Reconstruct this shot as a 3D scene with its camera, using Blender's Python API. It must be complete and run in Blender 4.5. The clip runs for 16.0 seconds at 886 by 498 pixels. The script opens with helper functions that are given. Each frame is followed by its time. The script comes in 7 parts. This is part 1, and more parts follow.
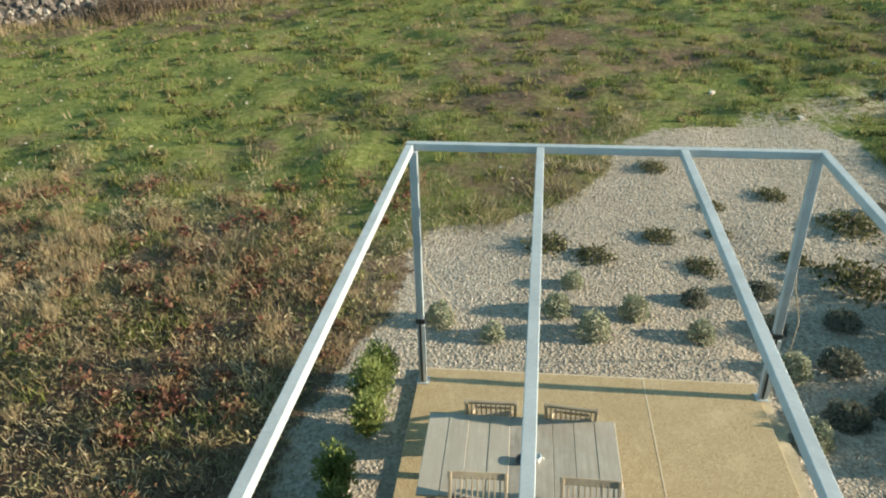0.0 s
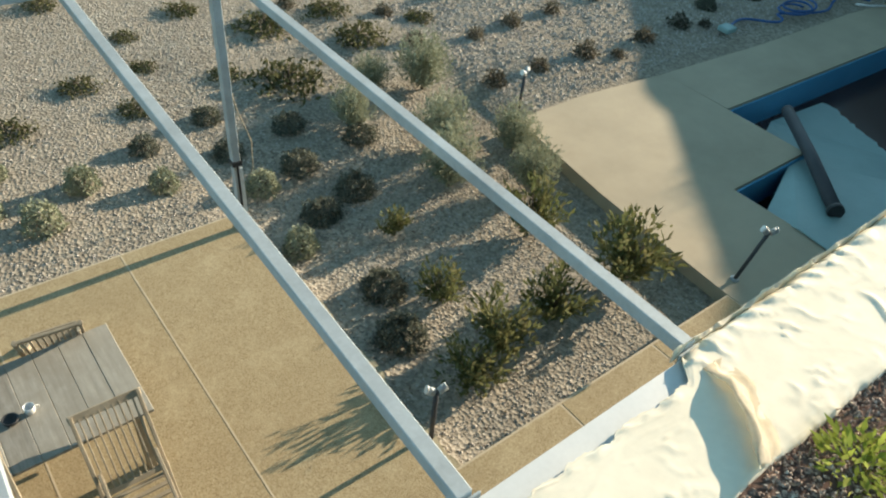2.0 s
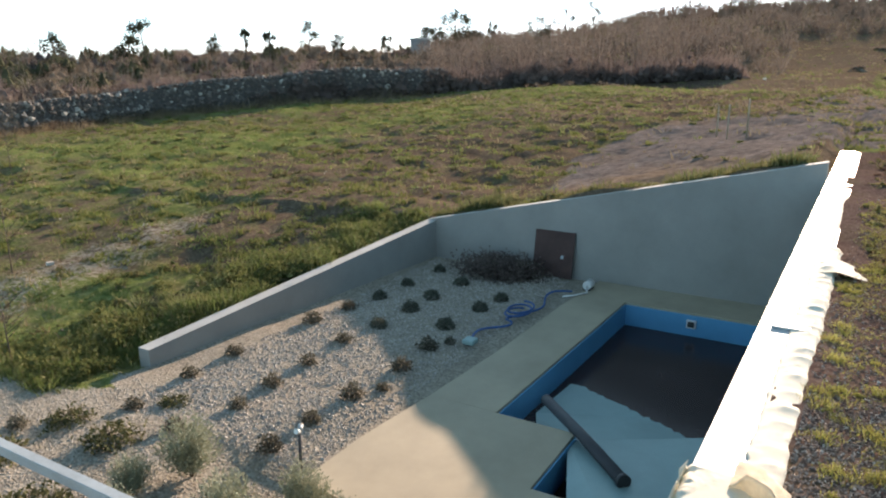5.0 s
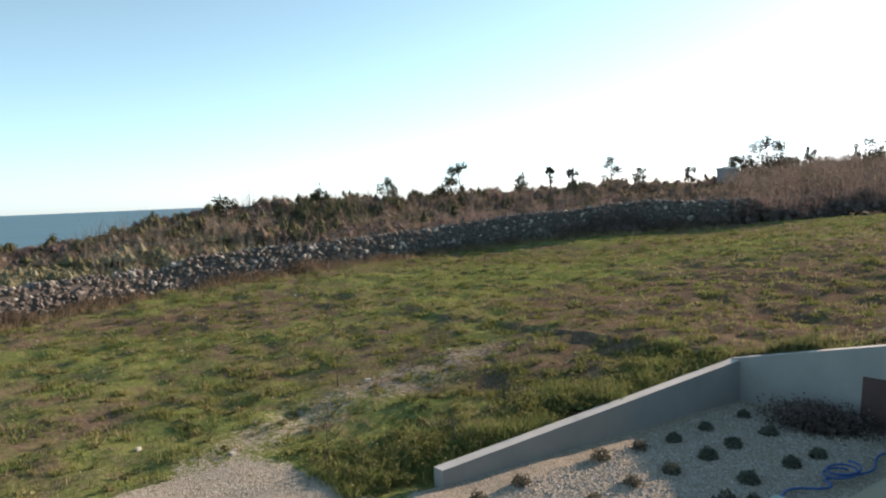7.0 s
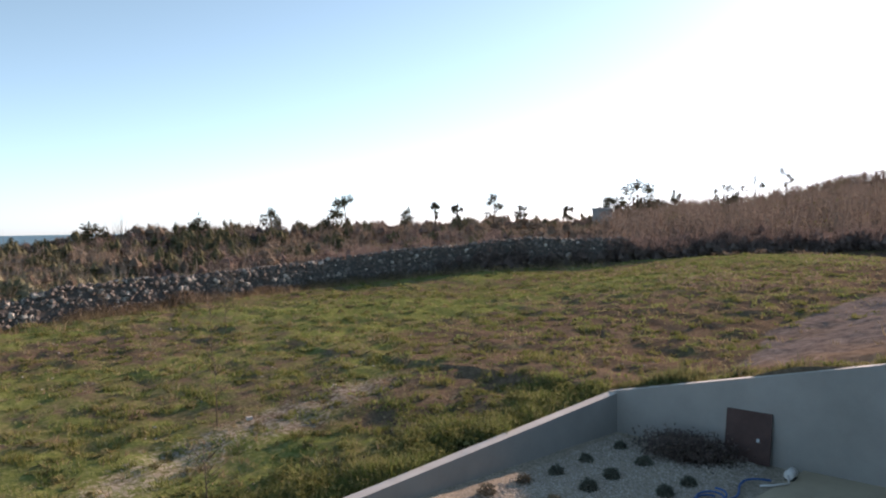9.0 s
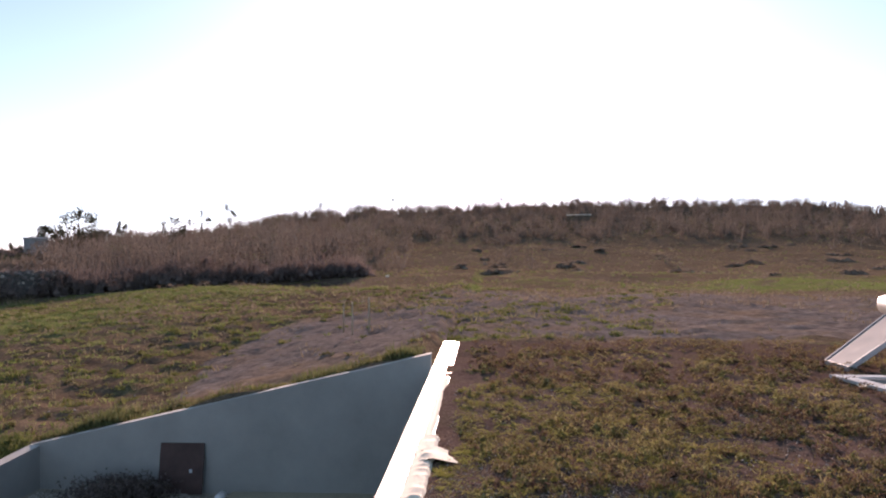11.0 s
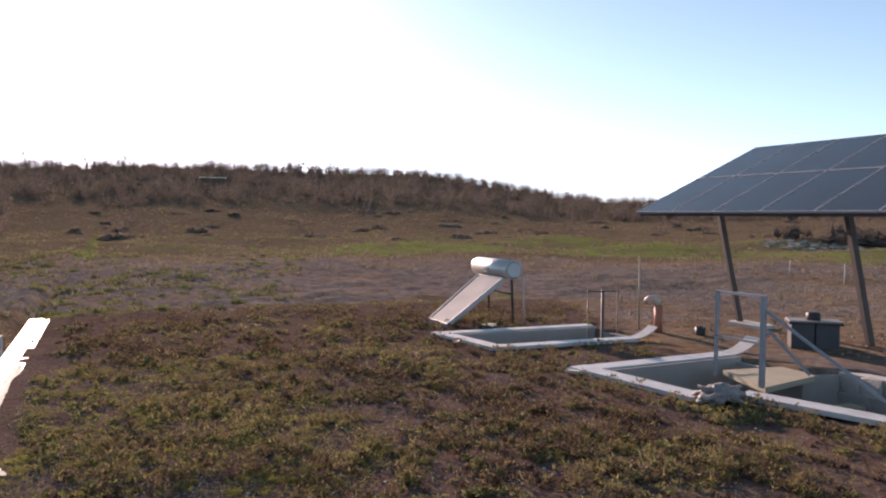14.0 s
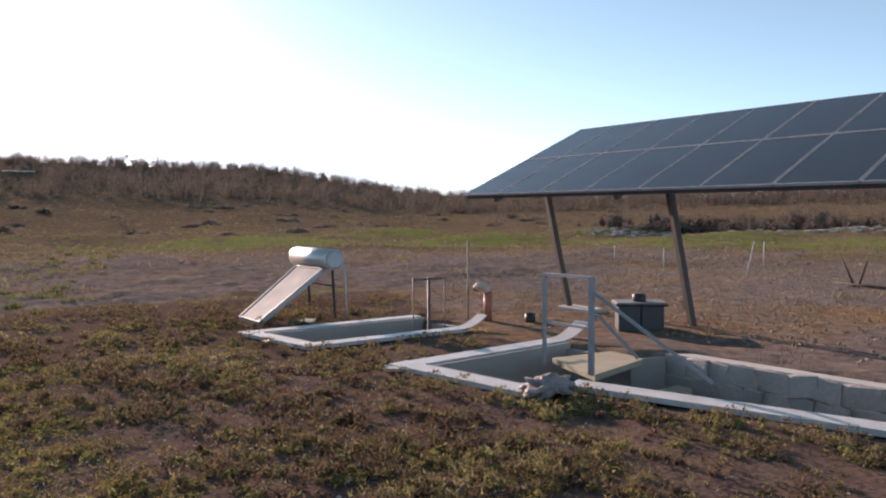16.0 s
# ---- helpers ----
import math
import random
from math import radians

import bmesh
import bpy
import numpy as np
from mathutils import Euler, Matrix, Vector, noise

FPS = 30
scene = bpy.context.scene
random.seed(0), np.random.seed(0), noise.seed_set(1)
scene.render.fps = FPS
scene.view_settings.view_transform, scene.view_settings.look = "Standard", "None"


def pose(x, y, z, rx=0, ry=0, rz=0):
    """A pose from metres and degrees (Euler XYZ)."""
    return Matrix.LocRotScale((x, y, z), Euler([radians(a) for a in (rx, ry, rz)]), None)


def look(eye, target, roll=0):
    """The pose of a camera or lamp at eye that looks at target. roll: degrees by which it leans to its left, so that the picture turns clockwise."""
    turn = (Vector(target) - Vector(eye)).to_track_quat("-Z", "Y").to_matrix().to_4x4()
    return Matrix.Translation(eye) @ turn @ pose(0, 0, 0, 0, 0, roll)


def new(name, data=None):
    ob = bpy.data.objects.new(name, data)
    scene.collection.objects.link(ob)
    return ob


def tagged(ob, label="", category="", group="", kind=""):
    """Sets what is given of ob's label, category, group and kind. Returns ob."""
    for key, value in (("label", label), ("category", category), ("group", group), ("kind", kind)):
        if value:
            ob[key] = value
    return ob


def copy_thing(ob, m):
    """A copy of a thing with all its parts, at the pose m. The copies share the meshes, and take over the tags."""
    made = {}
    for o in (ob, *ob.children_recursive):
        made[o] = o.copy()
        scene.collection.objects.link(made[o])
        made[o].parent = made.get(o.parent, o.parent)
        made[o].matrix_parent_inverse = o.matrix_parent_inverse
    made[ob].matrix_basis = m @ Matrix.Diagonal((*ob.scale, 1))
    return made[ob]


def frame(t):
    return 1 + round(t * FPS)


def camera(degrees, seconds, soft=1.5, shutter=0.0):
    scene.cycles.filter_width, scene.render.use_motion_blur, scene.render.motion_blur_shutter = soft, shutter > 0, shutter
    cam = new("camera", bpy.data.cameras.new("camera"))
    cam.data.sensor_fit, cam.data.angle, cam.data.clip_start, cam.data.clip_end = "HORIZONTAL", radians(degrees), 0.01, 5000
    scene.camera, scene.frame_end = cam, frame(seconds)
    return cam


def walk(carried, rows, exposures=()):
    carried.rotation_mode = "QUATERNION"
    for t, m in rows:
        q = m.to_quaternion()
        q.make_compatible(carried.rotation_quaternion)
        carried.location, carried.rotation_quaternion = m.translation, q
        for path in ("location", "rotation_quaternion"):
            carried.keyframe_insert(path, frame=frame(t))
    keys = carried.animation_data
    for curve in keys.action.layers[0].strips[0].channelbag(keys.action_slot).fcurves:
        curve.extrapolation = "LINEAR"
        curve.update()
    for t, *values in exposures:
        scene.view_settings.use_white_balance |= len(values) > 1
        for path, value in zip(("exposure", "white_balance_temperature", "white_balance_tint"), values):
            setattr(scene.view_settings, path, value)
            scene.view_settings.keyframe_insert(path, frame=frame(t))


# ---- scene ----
cam = camera(62.0, 16.0, soft=2.1)
PATH = [
    (0, (10.463, -1.575, 5.424), (10.254, 0.165, 4.460), -1.46),
    (0.5, (10.677, -1.296, 5.308), (10.720, 0.352, 4.176), -0.62),
    (1, (10.765, -1.197, 5.291), (10.973, 0.362, 4.056), -0.82),
    (1.5, (10.754, -1.044, 5.265), (11.290, 0.351, 3.936), 2.89),
    (2, (10.775, -0.915, 5.282), (11.772, 0.212, 3.965), 6.08),
    (2.5, (10.875, -0.916, 5.365), (12.135, 0.098, 4.188), 5.16),
    (3, (10.945, -0.948, 5.428), (12.383, -0.083, 4.340), 3.70),
    (3.2, (10.958, -0.955, 5.448), (12.449, -0.146, 4.389), 3.35),
    (5.3, (10.821, -0.728, 5.375), (12.471, 0.330, 4.979), -0.68),
    (5.5, (10.835, -0.749, 5.366), (12.438, 0.399, 5.035), -1.30),
    (6, (10.791, -0.912, 5.441), (12.252, 0.438, 5.237), -2.25),
    (6.5, (10.797, -1.010, 5.460), (12.086, 0.511, 5.303), -2.24),
    (7, (10.814, -0.936, 5.481), (12.008, 0.662, 5.334), -2.32),
    (7.5, (10.804, -0.771, 5.498), (11.848, 0.928, 5.342), -2.14),
    (8, (10.731, -0.764, 5.527), (11.687, 0.987, 5.376), -1.97),
    (8.5, (10.773, -0.800, 5.498), (11.942, 0.818, 5.385), -1.48),
    (9, (10.710, -0.868, 5.516), (12.144, 0.525, 5.451), -0.96),
    (9.5, (10.587, -1.061, 5.574), (12.256, 0.040, 5.548), -0.75),
    (10, (10.659, -1.021, 5.617), (12.520, -0.288, 5.616), -0.18),
    (10.2, (10.758, -0.987, 5.579), (12.678, -0.428, 5.581), -0.15),
    (12.3, (10.730, -1.696, 5.639), (12.713, -1.951, 5.623), -1.17),
    (12.5, (10.751, -1.679, 5.684), (12.721, -2.022, 5.660), -1.40),
    (13, (11.012, -1.637, 5.643), (12.929, -2.206, 5.607), -0.91),
    (13.5, (11.227, -1.595, 5.627), (13.064, -2.383, 5.556), 0.28),
    (14, (11.520, -1.865, 5.569), (13.339, -2.691, 5.481), 0.41),
    (14.5, (11.752, -2.248, 5.542), (13.556, -3.110, 5.468), 0.97),
    (15, (12.008, -2.495, 5.493), (13.766, -3.445, 5.412), -0.15),
    (15.5, (12.450, -2.823, 5.392), (14.125, -3.914, 5.323), -0.15),
    (16, (12.647, -3.124, 5.326), (14.250, -4.315, 5.223), -0.31),
]
walk(cam, [(t, look(eye, target, roll)) for t, eye, target, roll in PATH],
     ((0, 1.22, 7300, 14), (1.5, 1.0, 7300, 15), (3, 1.22, 7400, 19), (5.5, 1.18, 7450, 32), (7.5, 0.86, 7600, 33), (10, 0.82, 7550, 49), (12.5, 0.58, 7450, 51), (16, 0.64, 7450, 44)))

# ---------------------------------------------------------------- light
SUN_EL, SUN_AZ = radians(15.3), radians(90.5)   # clockwise from +y
world = bpy.data.worlds.new("sky")
scene.world = world
world.use_nodes = True
wn = world.node_tree.nodes
sky = wn.new("ShaderNodeTexSky")
sky.sky_type = "NISHITA"
sky.sun_disc = False
sky.sun_elevation, sky.sun_rotation = SUN_EL, SUN_AZ
sky.air_density, sky.dust_density, sky.ozone_density = 0.55, 0.3, 3.2
tint = wn.new("ShaderNodeMix")
tint.data_type, tint.blend_type = "RGBA", "MULTIPLY"
tint.inputs[0].default_value = 1.0
tint.inputs[7].default_value = (0.82, 1.0, 1.05, 1)
pale = wn.new("ShaderNodeHueSaturation")
pale.inputs["Hue"].default_value = 0.452
pale.inputs["Saturation"].default_value = 0.78
world.node_tree.links.new(sky.outputs[0], pale.inputs["Color"])
world.node_tree.links.new(pale.outputs[0], tint.inputs[6])
world.node_tree.links.new(tint.outputs[2], wn["Background"].inputs[0])
wn["Background"].inputs[1].default_value = 0.14
sun = new("sun", bpy.data.lights.new("sun", "SUN"))
sun.data.energy, sun.data.angle, sun.data.color = 5.0, radians(0.6), (1.0, 0.91, 0.72)
toward = Vector((math.sin(SUN_AZ) * math.cos(SUN_EL), math.cos(SUN_AZ) * math.cos(SUN_EL), math.sin(SUN_EL)))
sun.matrix_world = look(Vector((40, 0, 30)), Vector((40, 0, 30)) - toward)

R = random.Random(7)


# ---------------------------------------------------------------- mesh helpers
def mesh_of(name, bm, mats):
    me = bpy.data.meshes.new(name)
    bm.to_mesh(me)
    bm.free()
    for m in mats if isinstance(mats, (list, tuple)) else [mats]:
        me.materials.append(m)
    return me


def part(name, bm, material, parent=None, label=""):
    ob = new(name, mesh_of(name, bm, material))
    if parent is not None:
        ob.parent = parent
    return tagged(ob, label)


def thing(name, label, category, m=None, group="", kind=""):
    ob = new(name)
    ob.empty_display_size = 0.1
    if m is not None:
        ob.matrix_basis = m
    return tagged(ob, label, category, group, kind)


def box(bm, x0, x1, y0, y1, z0, z1, m=None, bev=0.0, mat=0):
    vs = [bm.verts.new(v) for v in ((x0, y0, z0), (x1, y0, z0), (x1, y1, z0), (x0, y1, z0), (x0, y0, z1), (x1, y0, z1), (x1, y1, z1), (x0, y1, z1))]
    fs = [bm.faces.new([vs[i] for i in f]) for f in ((3, 2, 1, 0), (4, 5, 6, 7), (0, 1, 5, 4), (1, 2, 6, 5), (2, 3, 7, 6), (3, 0, 4, 7))]
    for f in fs:
        f.material_index = mat
    if bev:
        es = list({e for f in fs for e in f.edges})
        out = bmesh.ops.bevel(bm, geom=es, offset=bev, segments=1, affect="EDGES", profile=0.5)
        vs = list({v for f in out["faces"] for v in f.verts} | {v for v in vs if v.is_valid})
    if m is not None:
        bmesh.ops.transform(bm, matrix=m, verts=[v for v in vs if v.is_valid])
    return vs


def boxm(x0, x1, y0, y1, z0, z1, bev=0.0, m=None):
    bm = bmesh.new()
    box(bm, x0, x1, y0, y1, z0, z1, m, bev)
    return bm


def beam(bm, a, b, w, h, bev=0.0, up=(0, 0, 1)):
    """A bar of section w (sideways) by h (up) from a to b, along its middle line."""
    a, b = Vector(a), Vector(b)
    d = b - a
    z = d.normalized()
    u = Vector(up)
    x = z.cross(u)
    if x.length < 1e-4:
        x = z.cross(Vector((0, 1, 0)))
    x.normalize()
    y = x.cross(z)
    m = Matrix((x, y, z)).transposed().to_4x4()
    m.translation = a
    return box(bm, -w / 2, w / 2, -h / 2, h / 2, 0, d.length, m, bev)


def tube(bm, pts, r, n=8, r2=None, cap=True):
    """A round tube through points, its radius going from r to r2."""
    pts = [Vector(p) for p in pts]
    r2 = r if r2 is None else r2
    rings = []
    for i, p in enumerate(pts):
        d = (pts[min(i + 1, len(pts) - 1)] - pts[max(i - 1, 0)]).normalized()
        x = d.cross(Vector((0.13, 0.31, 0.94)))
        if x.length < 1e-3:
            x = d.cross(Vector((1, 0, 0)))
        x.normalize()
        y = d.cross(x)
        rr = r + (r2 - r) * i / (len(pts) - 1)
        rings.append([bm.verts.new(p + rr * (math.cos(2 * math.pi * k / n) * x + math.sin(2 * math.pi * k / n) * y)) for k in range(n)])
    for a, b in zip(rings, rings[1:]):
        for k in range(n):
            f = bm.faces.new((a[k], a[(k + 1) % n], b[(k + 1) % n], b[k]))
            f.smooth = True
    if cap:
        bm.faces.new(rings[0][::-1])
        bm.faces.new(rings[-1])


def prism(bm, poly, z0, z1):
    """An upright block over a polygon (counter-clockwise); z0 and z1 may be lists with a height for each corner."""
    z0 = z0 if isinstance(z0, (list, tuple)) else [z0] * len(poly)
    z1 = z1 if isinstance(z1, (list, tuple)) else [z1] * len(poly)
    lo = [bm.verts.new((x, y, z)) for (x, y), z in zip(poly, z0)]
    hi = [bm.verts.new((x, y, z)) for (x, y), z in zip(poly, z1)]
    bm.faces.new(lo[::-1])
    bm.faces.new(hi)
    n = len(poly)
    for i in range(n):
        bm.faces.new((lo[i], lo[(i + 1) % n], hi[(i + 1) % n], hi[i]))


# ---------------------------------------------------------------- materials
class Mat:
    """A node material with short ways to add its nodes."""

    def __init__(self, name, rough=0.8, metal=0.0, spec=0.4):
        self.m = bpy.data.materials.new(name)
        self.m.use_nodes = True
        self.nt = self.m.node_tree
        self.b = self.nt.nodes["Principled BSDF"]
        self.b.inputs["Roughness"].default_value = rough
        self.b.inputs["Metallic"].default_value = metal
        self.b.inputs["Specular IOR Level"].default_value = spec
        self.co = self.nt.nodes.new("ShaderNodeNewGeometry").outputs["Position"]
        self.ob = self.nt.nodes.new("ShaderNodeTexCoord").outputs["Object"]

    def node(self, kind, **kw):
        n = self.nt.nodes.new(kind)
        for k, v in kw.items():
            n.inputs[k].default_value = v
        return n

    def link(self, a, b):
        self.nt.links.new(a, b)

    def noise(self, scale, detail=4.0, rough=0.6, local=False, stretch=None, dist=0.0):
        n = self.node("ShaderNodeTexNoise", Scale=scale, Detail=detail, Roughness=rough, Distortion=dist)
        src = self.ob if local else self.co
        if stretch:
            mp = self.nt.nodes.new("ShaderNodeMapping")
            mp.inputs["Scale"].default_value = stretch
            self.link(src, mp.inputs[0])
            src = mp.outputs[0]
        self.link(src, n.inputs["Vector"])
        return n.outputs["Fac"]

    def voronoi(self, scale, feature="F1", local=False):
        n = self.nt.nodes.new("ShaderNodeTexVoronoi")
        n.feature = feature
        n.inputs["Scale"].default_value = scale
        self.link(self.ob if local else self.co, n.inputs["Vector"])
        return n

    def ramp(self, fac, stops):
        n = self.nt.nodes.new("ShaderNodeValToRGB")
        e = n.color_ramp.elements
        while len(e) < len(stops):
            e.new(0.5)
        for k, (p, c) in zip(e, stops):
            k.position, k.color = p, (*c, 1) if len(c) == 3 else c
        self.link(fac, n.inputs[0])
        return n.outputs[0]

    def mix(self, fac, a, b, how="MIX"):
        n = self.nt.nodes.new("ShaderNodeMix")
        n.data_type, n.blend_type = "RGBA", how
        for v, s in ((fac, 0), (a, 6), (b, 7)):
            if isinstance(v, (int, float)):
                n.inputs[s].default_value = v
            elif isinstance(v, tuple):
                n.inputs[s].default_value = (*v, 1)
            else:
                self.link(v, n.inputs[s])
        return n.outputs[2]

    def attr(self, name):
        n = self.nt.nodes.new("ShaderNodeAttribute")
        n.attribute_name = name
        return n.outputs["Fac"]

    def random(self):
        return self.nt.nodes.new("ShaderNodeObjectInfo").outputs["Random"]

    def island(self):
        return self.nt.nodes.new("ShaderNodeNewGeometry").outputs["Random Per Island"]

    def math(self, op, a, b=0.0, clamp=False):
        n = self.nt.nodes.new("ShaderNodeMath")
        n.operation, n.use_clamp = op, clamp
        for v, s in ((a, 0), (b, 1)):
            if isinstance(v, (int, float)):
                n.inputs[s].default_value = v
            else:
                self.link(v, n.inputs[s])
        return n.outputs[0]

    def color(self, c):
        if isinstance(c, tuple):
            self.b.inputs["Base Color"].default_value = (*c, 1)
        else:
            self.link(c, self.b.inputs["Base Color"])
        return self

    def bump(self, fac, strength=0.4, distance=0.01):
        n = self.node("ShaderNodeBump", Strength=strength, Distance=distance)
        self.link(fac, n.inputs["Height"])
        self.link(n.outputs[0], self.b.inputs["Normal"])
        return self

    def rough(self, fac, lo, hi):
        n = self.node("ShaderNodeMapRange", **{"To Min": lo, "To Max": hi})
        self.link(fac, n.inputs[0])
        self.link(n.outputs[0], self.b.inputs["Roughness"])
        return self


def plain(name, c, var=0.25, scale=3.0, rough=0.7, metal=0.0, bump=0.15, fine=40.0, dist=0.004, local=False):
    """A colour with broad stains and fine grain."""
    k = Mat(name, rough, metal)
    dark = tuple(v * (1 - var) for v in c)
    light = tuple(min(1, v * (1 + var * 0.6)) for v in c)
    broad = k.ramp(k.noise(scale, 5, 0.65, local), [(0.3, dark), (0.7, light)])
    grain = k.noise(fine, 3, 0.6, local)
    k.color(k.mix(0.25, broad, k.ramp(grain, [(0.3, dark), (0.7, light)])))
    k.bump(grain, bump, dist)
    k.rough(k.noise(scale * 2.3, 3, 0.5, local), max(0.05, rough - 0.12), min(1, rough + 0.12))
    return k.m


def leafy(name, stops, trans=0.25, rough=0.6):
    """Leaves: each one takes its own tone."""
    k = Mat(name, 0.9, 0, 0.08)
    c = k.ramp(k.island(), stops)
    c = k.mix(0.55, c, k.ramp(k.noise(0.45, 6, 0.75), [(0.28 + 0.44 * p, v) for p, v in stops]))
    k.color(c)
    t = k.nt.nodes.new("ShaderNodeBsdfTranslucent")
    k.link(c, t.inputs["Color"])
    s = k.nt.nodes.new("ShaderNodeMixShader")
    s.inputs[0].default_value = trans
    out = k.nt.nodes["Material Output"]
    k.link(k.b.outputs[0], s.inputs[1])
    k.link(t.outputs[0], s.inputs[2])
    k.link(s.outputs[0], out.inputs[0])
    return k.m


def ground_material():
    k = Mat("ground", 1.0, 0, 0.0)
    big, mid, fine = k.noise(0.12, 5, 0.6), k.noise(0.9, 5, 0.65), k.noise(7.0, 4, 0.7)
    grit = k.voronoi(26.0)
    # rough pasture: green, straw and bare earth
    green = k.ramp(fine, [(0.25, (0.07, 0.092, 0.03)), (0.5, (0.15, 0.182, 0.06)), (0.75, (0.28, 0.285, 0.13))])
    straw = k.ramp(fine, [(0.25, (0.075, 0.052, 0.04)), (0.55, (0.17, 0.126, 0.09)), (0.8, (0.28, 0.22, 0.155))])
    dry = k.math("ADD", k.attr("dry"), k.math("MULTIPLY", k.math("SUBTRACT", k.mix(0.5, k.noise(0.5, 6, 0.7), k.noise(0.14, 6, 0.7)), 0.5), 2.5))
    pasture = k.mix(k.ramp(dry, [(0.35, (0, 0, 0)), (0.65, (1, 1, 1))]), green, straw)
    red = k.ramp(fine, [(0.3, (0.06, 0.038, 0.030)), (0.6, (0.14, 0.092, 0.07)), (0.85, (0.26, 0.2, 0.15))])
    rust = k.math("ADD", k.attr("rust"), k.math("MULTIPLY", k.math("SUBTRACT", mid, 0.5), 1.2))
    pasture = k.mix(k.ramp(rust, [(0.4, (0, 0, 0)), (0.7, (1, 1, 1))]), pasture, red)
    # limestone chippings
    stone = k.ramp(grit.outputs["Color"], [(0.2, (0.235, 0.207, 0.17)), (0.55, (0.355, 0.318, 0.26)), (0.9, (0.455, 0.415, 0.35))])
    stone = k.mix(k.ramp(mid, [(0.35, (0, 0, 0)), (0.75, (0.55, 0.55, 0.55))]), stone, (0.27, 0.24, 0.20))
    edge = k.math("ADD", k.attr("gravel"), k.math("MULTIPLY", k.math("SUBTRACT", fine, 0.5), 0.9))
    c = k.mix(k.ramp(edge, [(0.42, (0, 0, 0)), (0.58, (1, 1, 1))]), pasture, stone)
    # orange-brown earth round the panels
    earth = k.ramp(k.noise(3.0, 5, 0.7), [(0.3, (0.11, 0.088, 0.072)), (0.55, (0.2, 0.166, 0.136)), (0.8, (0.32, 0.277, 0.232))])
    earth = k.mix(k.ramp(k.noise(0.11, 4, 0.6), [(0.5, (0, 0, 0)), (0.66, (1, 1, 1))]), k.mix(1.0, earth, (0.98, 0.99, 1.12), "MULTIPLY"), k.mix(1.0, earth, (1.2, 0.97, 0.74), "MULTIPLY"))
    e2 = k.math("ADD", k.attr("earth"), k.math("MULTIPLY", k.math("SUBTRACT", mid, 0.5), 0.9))
    c = k.mix(k.ramp(e2, [(0.42, (0, 0, 0)), (0.6, (1, 1, 1))]), c, earth)
    # thin roof planting: dark purplish substrate with moss
    moss = k.ramp(k.noise(1.6, 5, 0.7), [(0.36, (0.085, 0.052, 0.048)), (0.52, (0.105, 0.07, 0.056)), (0.7, (0.12, 0.094, 0.054))])
    moss = k.mix(0.35, moss, k.ramp(grit.outputs["Color"], [(0.2, (0.075, 0.05, 0.046)), (0.8, (0.27, 0.205, 0.178))]))
    c = k.mix(k.ramp(k.attr("roof"), [(0.45, (0, 0, 0)), (0.55, (1, 1, 1))]), c, moss)
    c = k.mix(k.ramp(big, [(0.3, (0.35, 0.35, 0.35)), (0.6, (0, 0, 0))]), c, k.mix(1.0, c, (0.55, 0.5, 0.42), "MULTIPLY"))
    k.color(c)
    lump = k.math("MULTIPLY", k.noise(1.7, 4, 0.65), k.math("SUBTRACT", k.math("SUBTRACT", 2.2, k.math("MULTIPLY", k.attr("gravel"), 1.6)), k.math("MULTIPLY", k.attr("roof"), 1.2)))
    k.bump(k.math("ADD", k.math("MULTIPLY", lump, 0.5), k.math("MULTIPLY", k.mix(0.5, fine, grit.outputs["Distance"]), k.math("SUBTRACT", 1.0, k.math("MULTIPLY", k.attr("roof"), 0.85)))), 0.7, 0.04)
    return k.m


M_GROUND = ground_material()
M_STEEL = plain("galvanised_steel", (0.40, 0.45, 0.47), 0.25, 2.6, 0.55, 0.2, 0.08)
M_CONC = plain("grey_render", (0.30, 0.295, 0.28), 0.2, 0.7, 0.9, 0, 0.2)
M_CAP = plain("pale_concrete_cap", (0.50, 0.50, 0.48), 0.2, 1.5, 0.85)
k = Mat("exposed_aggregate", 0.85)
_v = k.voronoi(120.0)
_c = k.ramp(_v.outputs["Color"], [(0.1, (0.22, 0.16, 0.085)), (0.5, (0.36, 0.28, 0.16)), (0.9, (0.50, 0.415, 0.27))])
_c = k.mix(k.ramp(k.noise(0.9, 5, 0.7), [(0.3, (0.5, 0.5, 0.5)), (0.7, (0, 0, 0))]), _c, (0.29, 0.22, 0.125))
_c = k.mix(k.ramp(k.noise(2.6, 6, 0.75), [(0.5, (0, 0, 0)), (0.72, (0.5, 0.5, 0.5))]), _c, (0.50, 0.42, 0.27))
k.color(_c).bump(k.mix(0.5, _v.outputs["Distance"], k.noise(60, 3)), 0.5, 0.004)
M_PAVE = k.m
M_DECK = plain("ochre_pool_deck", (0.42, 0.36, 0.265), 0.2, 0.7, 0.85, 0, 0.3, 90.0, 0.003)
M_TEAK = plain("weathered_teak", (0.36, 0.305, 0.225), 0.35, 3.0, 0.75, 0, 0.3, 60.0)
k = Mat("silvered_wood", 0.8)
_g = k.noise(3.0, 6, 0.7, True, (9.0, 0.8, 4.0))
_c = k.ramp(_g, [(0.25, (0.16, 0.15, 0.125)), (0.5, (0.29, 0.28, 0.25)), (0.75, (0.42, 0.41, 0.37))])
_c = k.mix(k.ramp(k.noise(4.0, 5, 0.7, True), [(0.42, (0.6, 0.6, 0.6)), (0.62, (0, 0, 0))]), _c, (0.20, 0.185, 0.155))
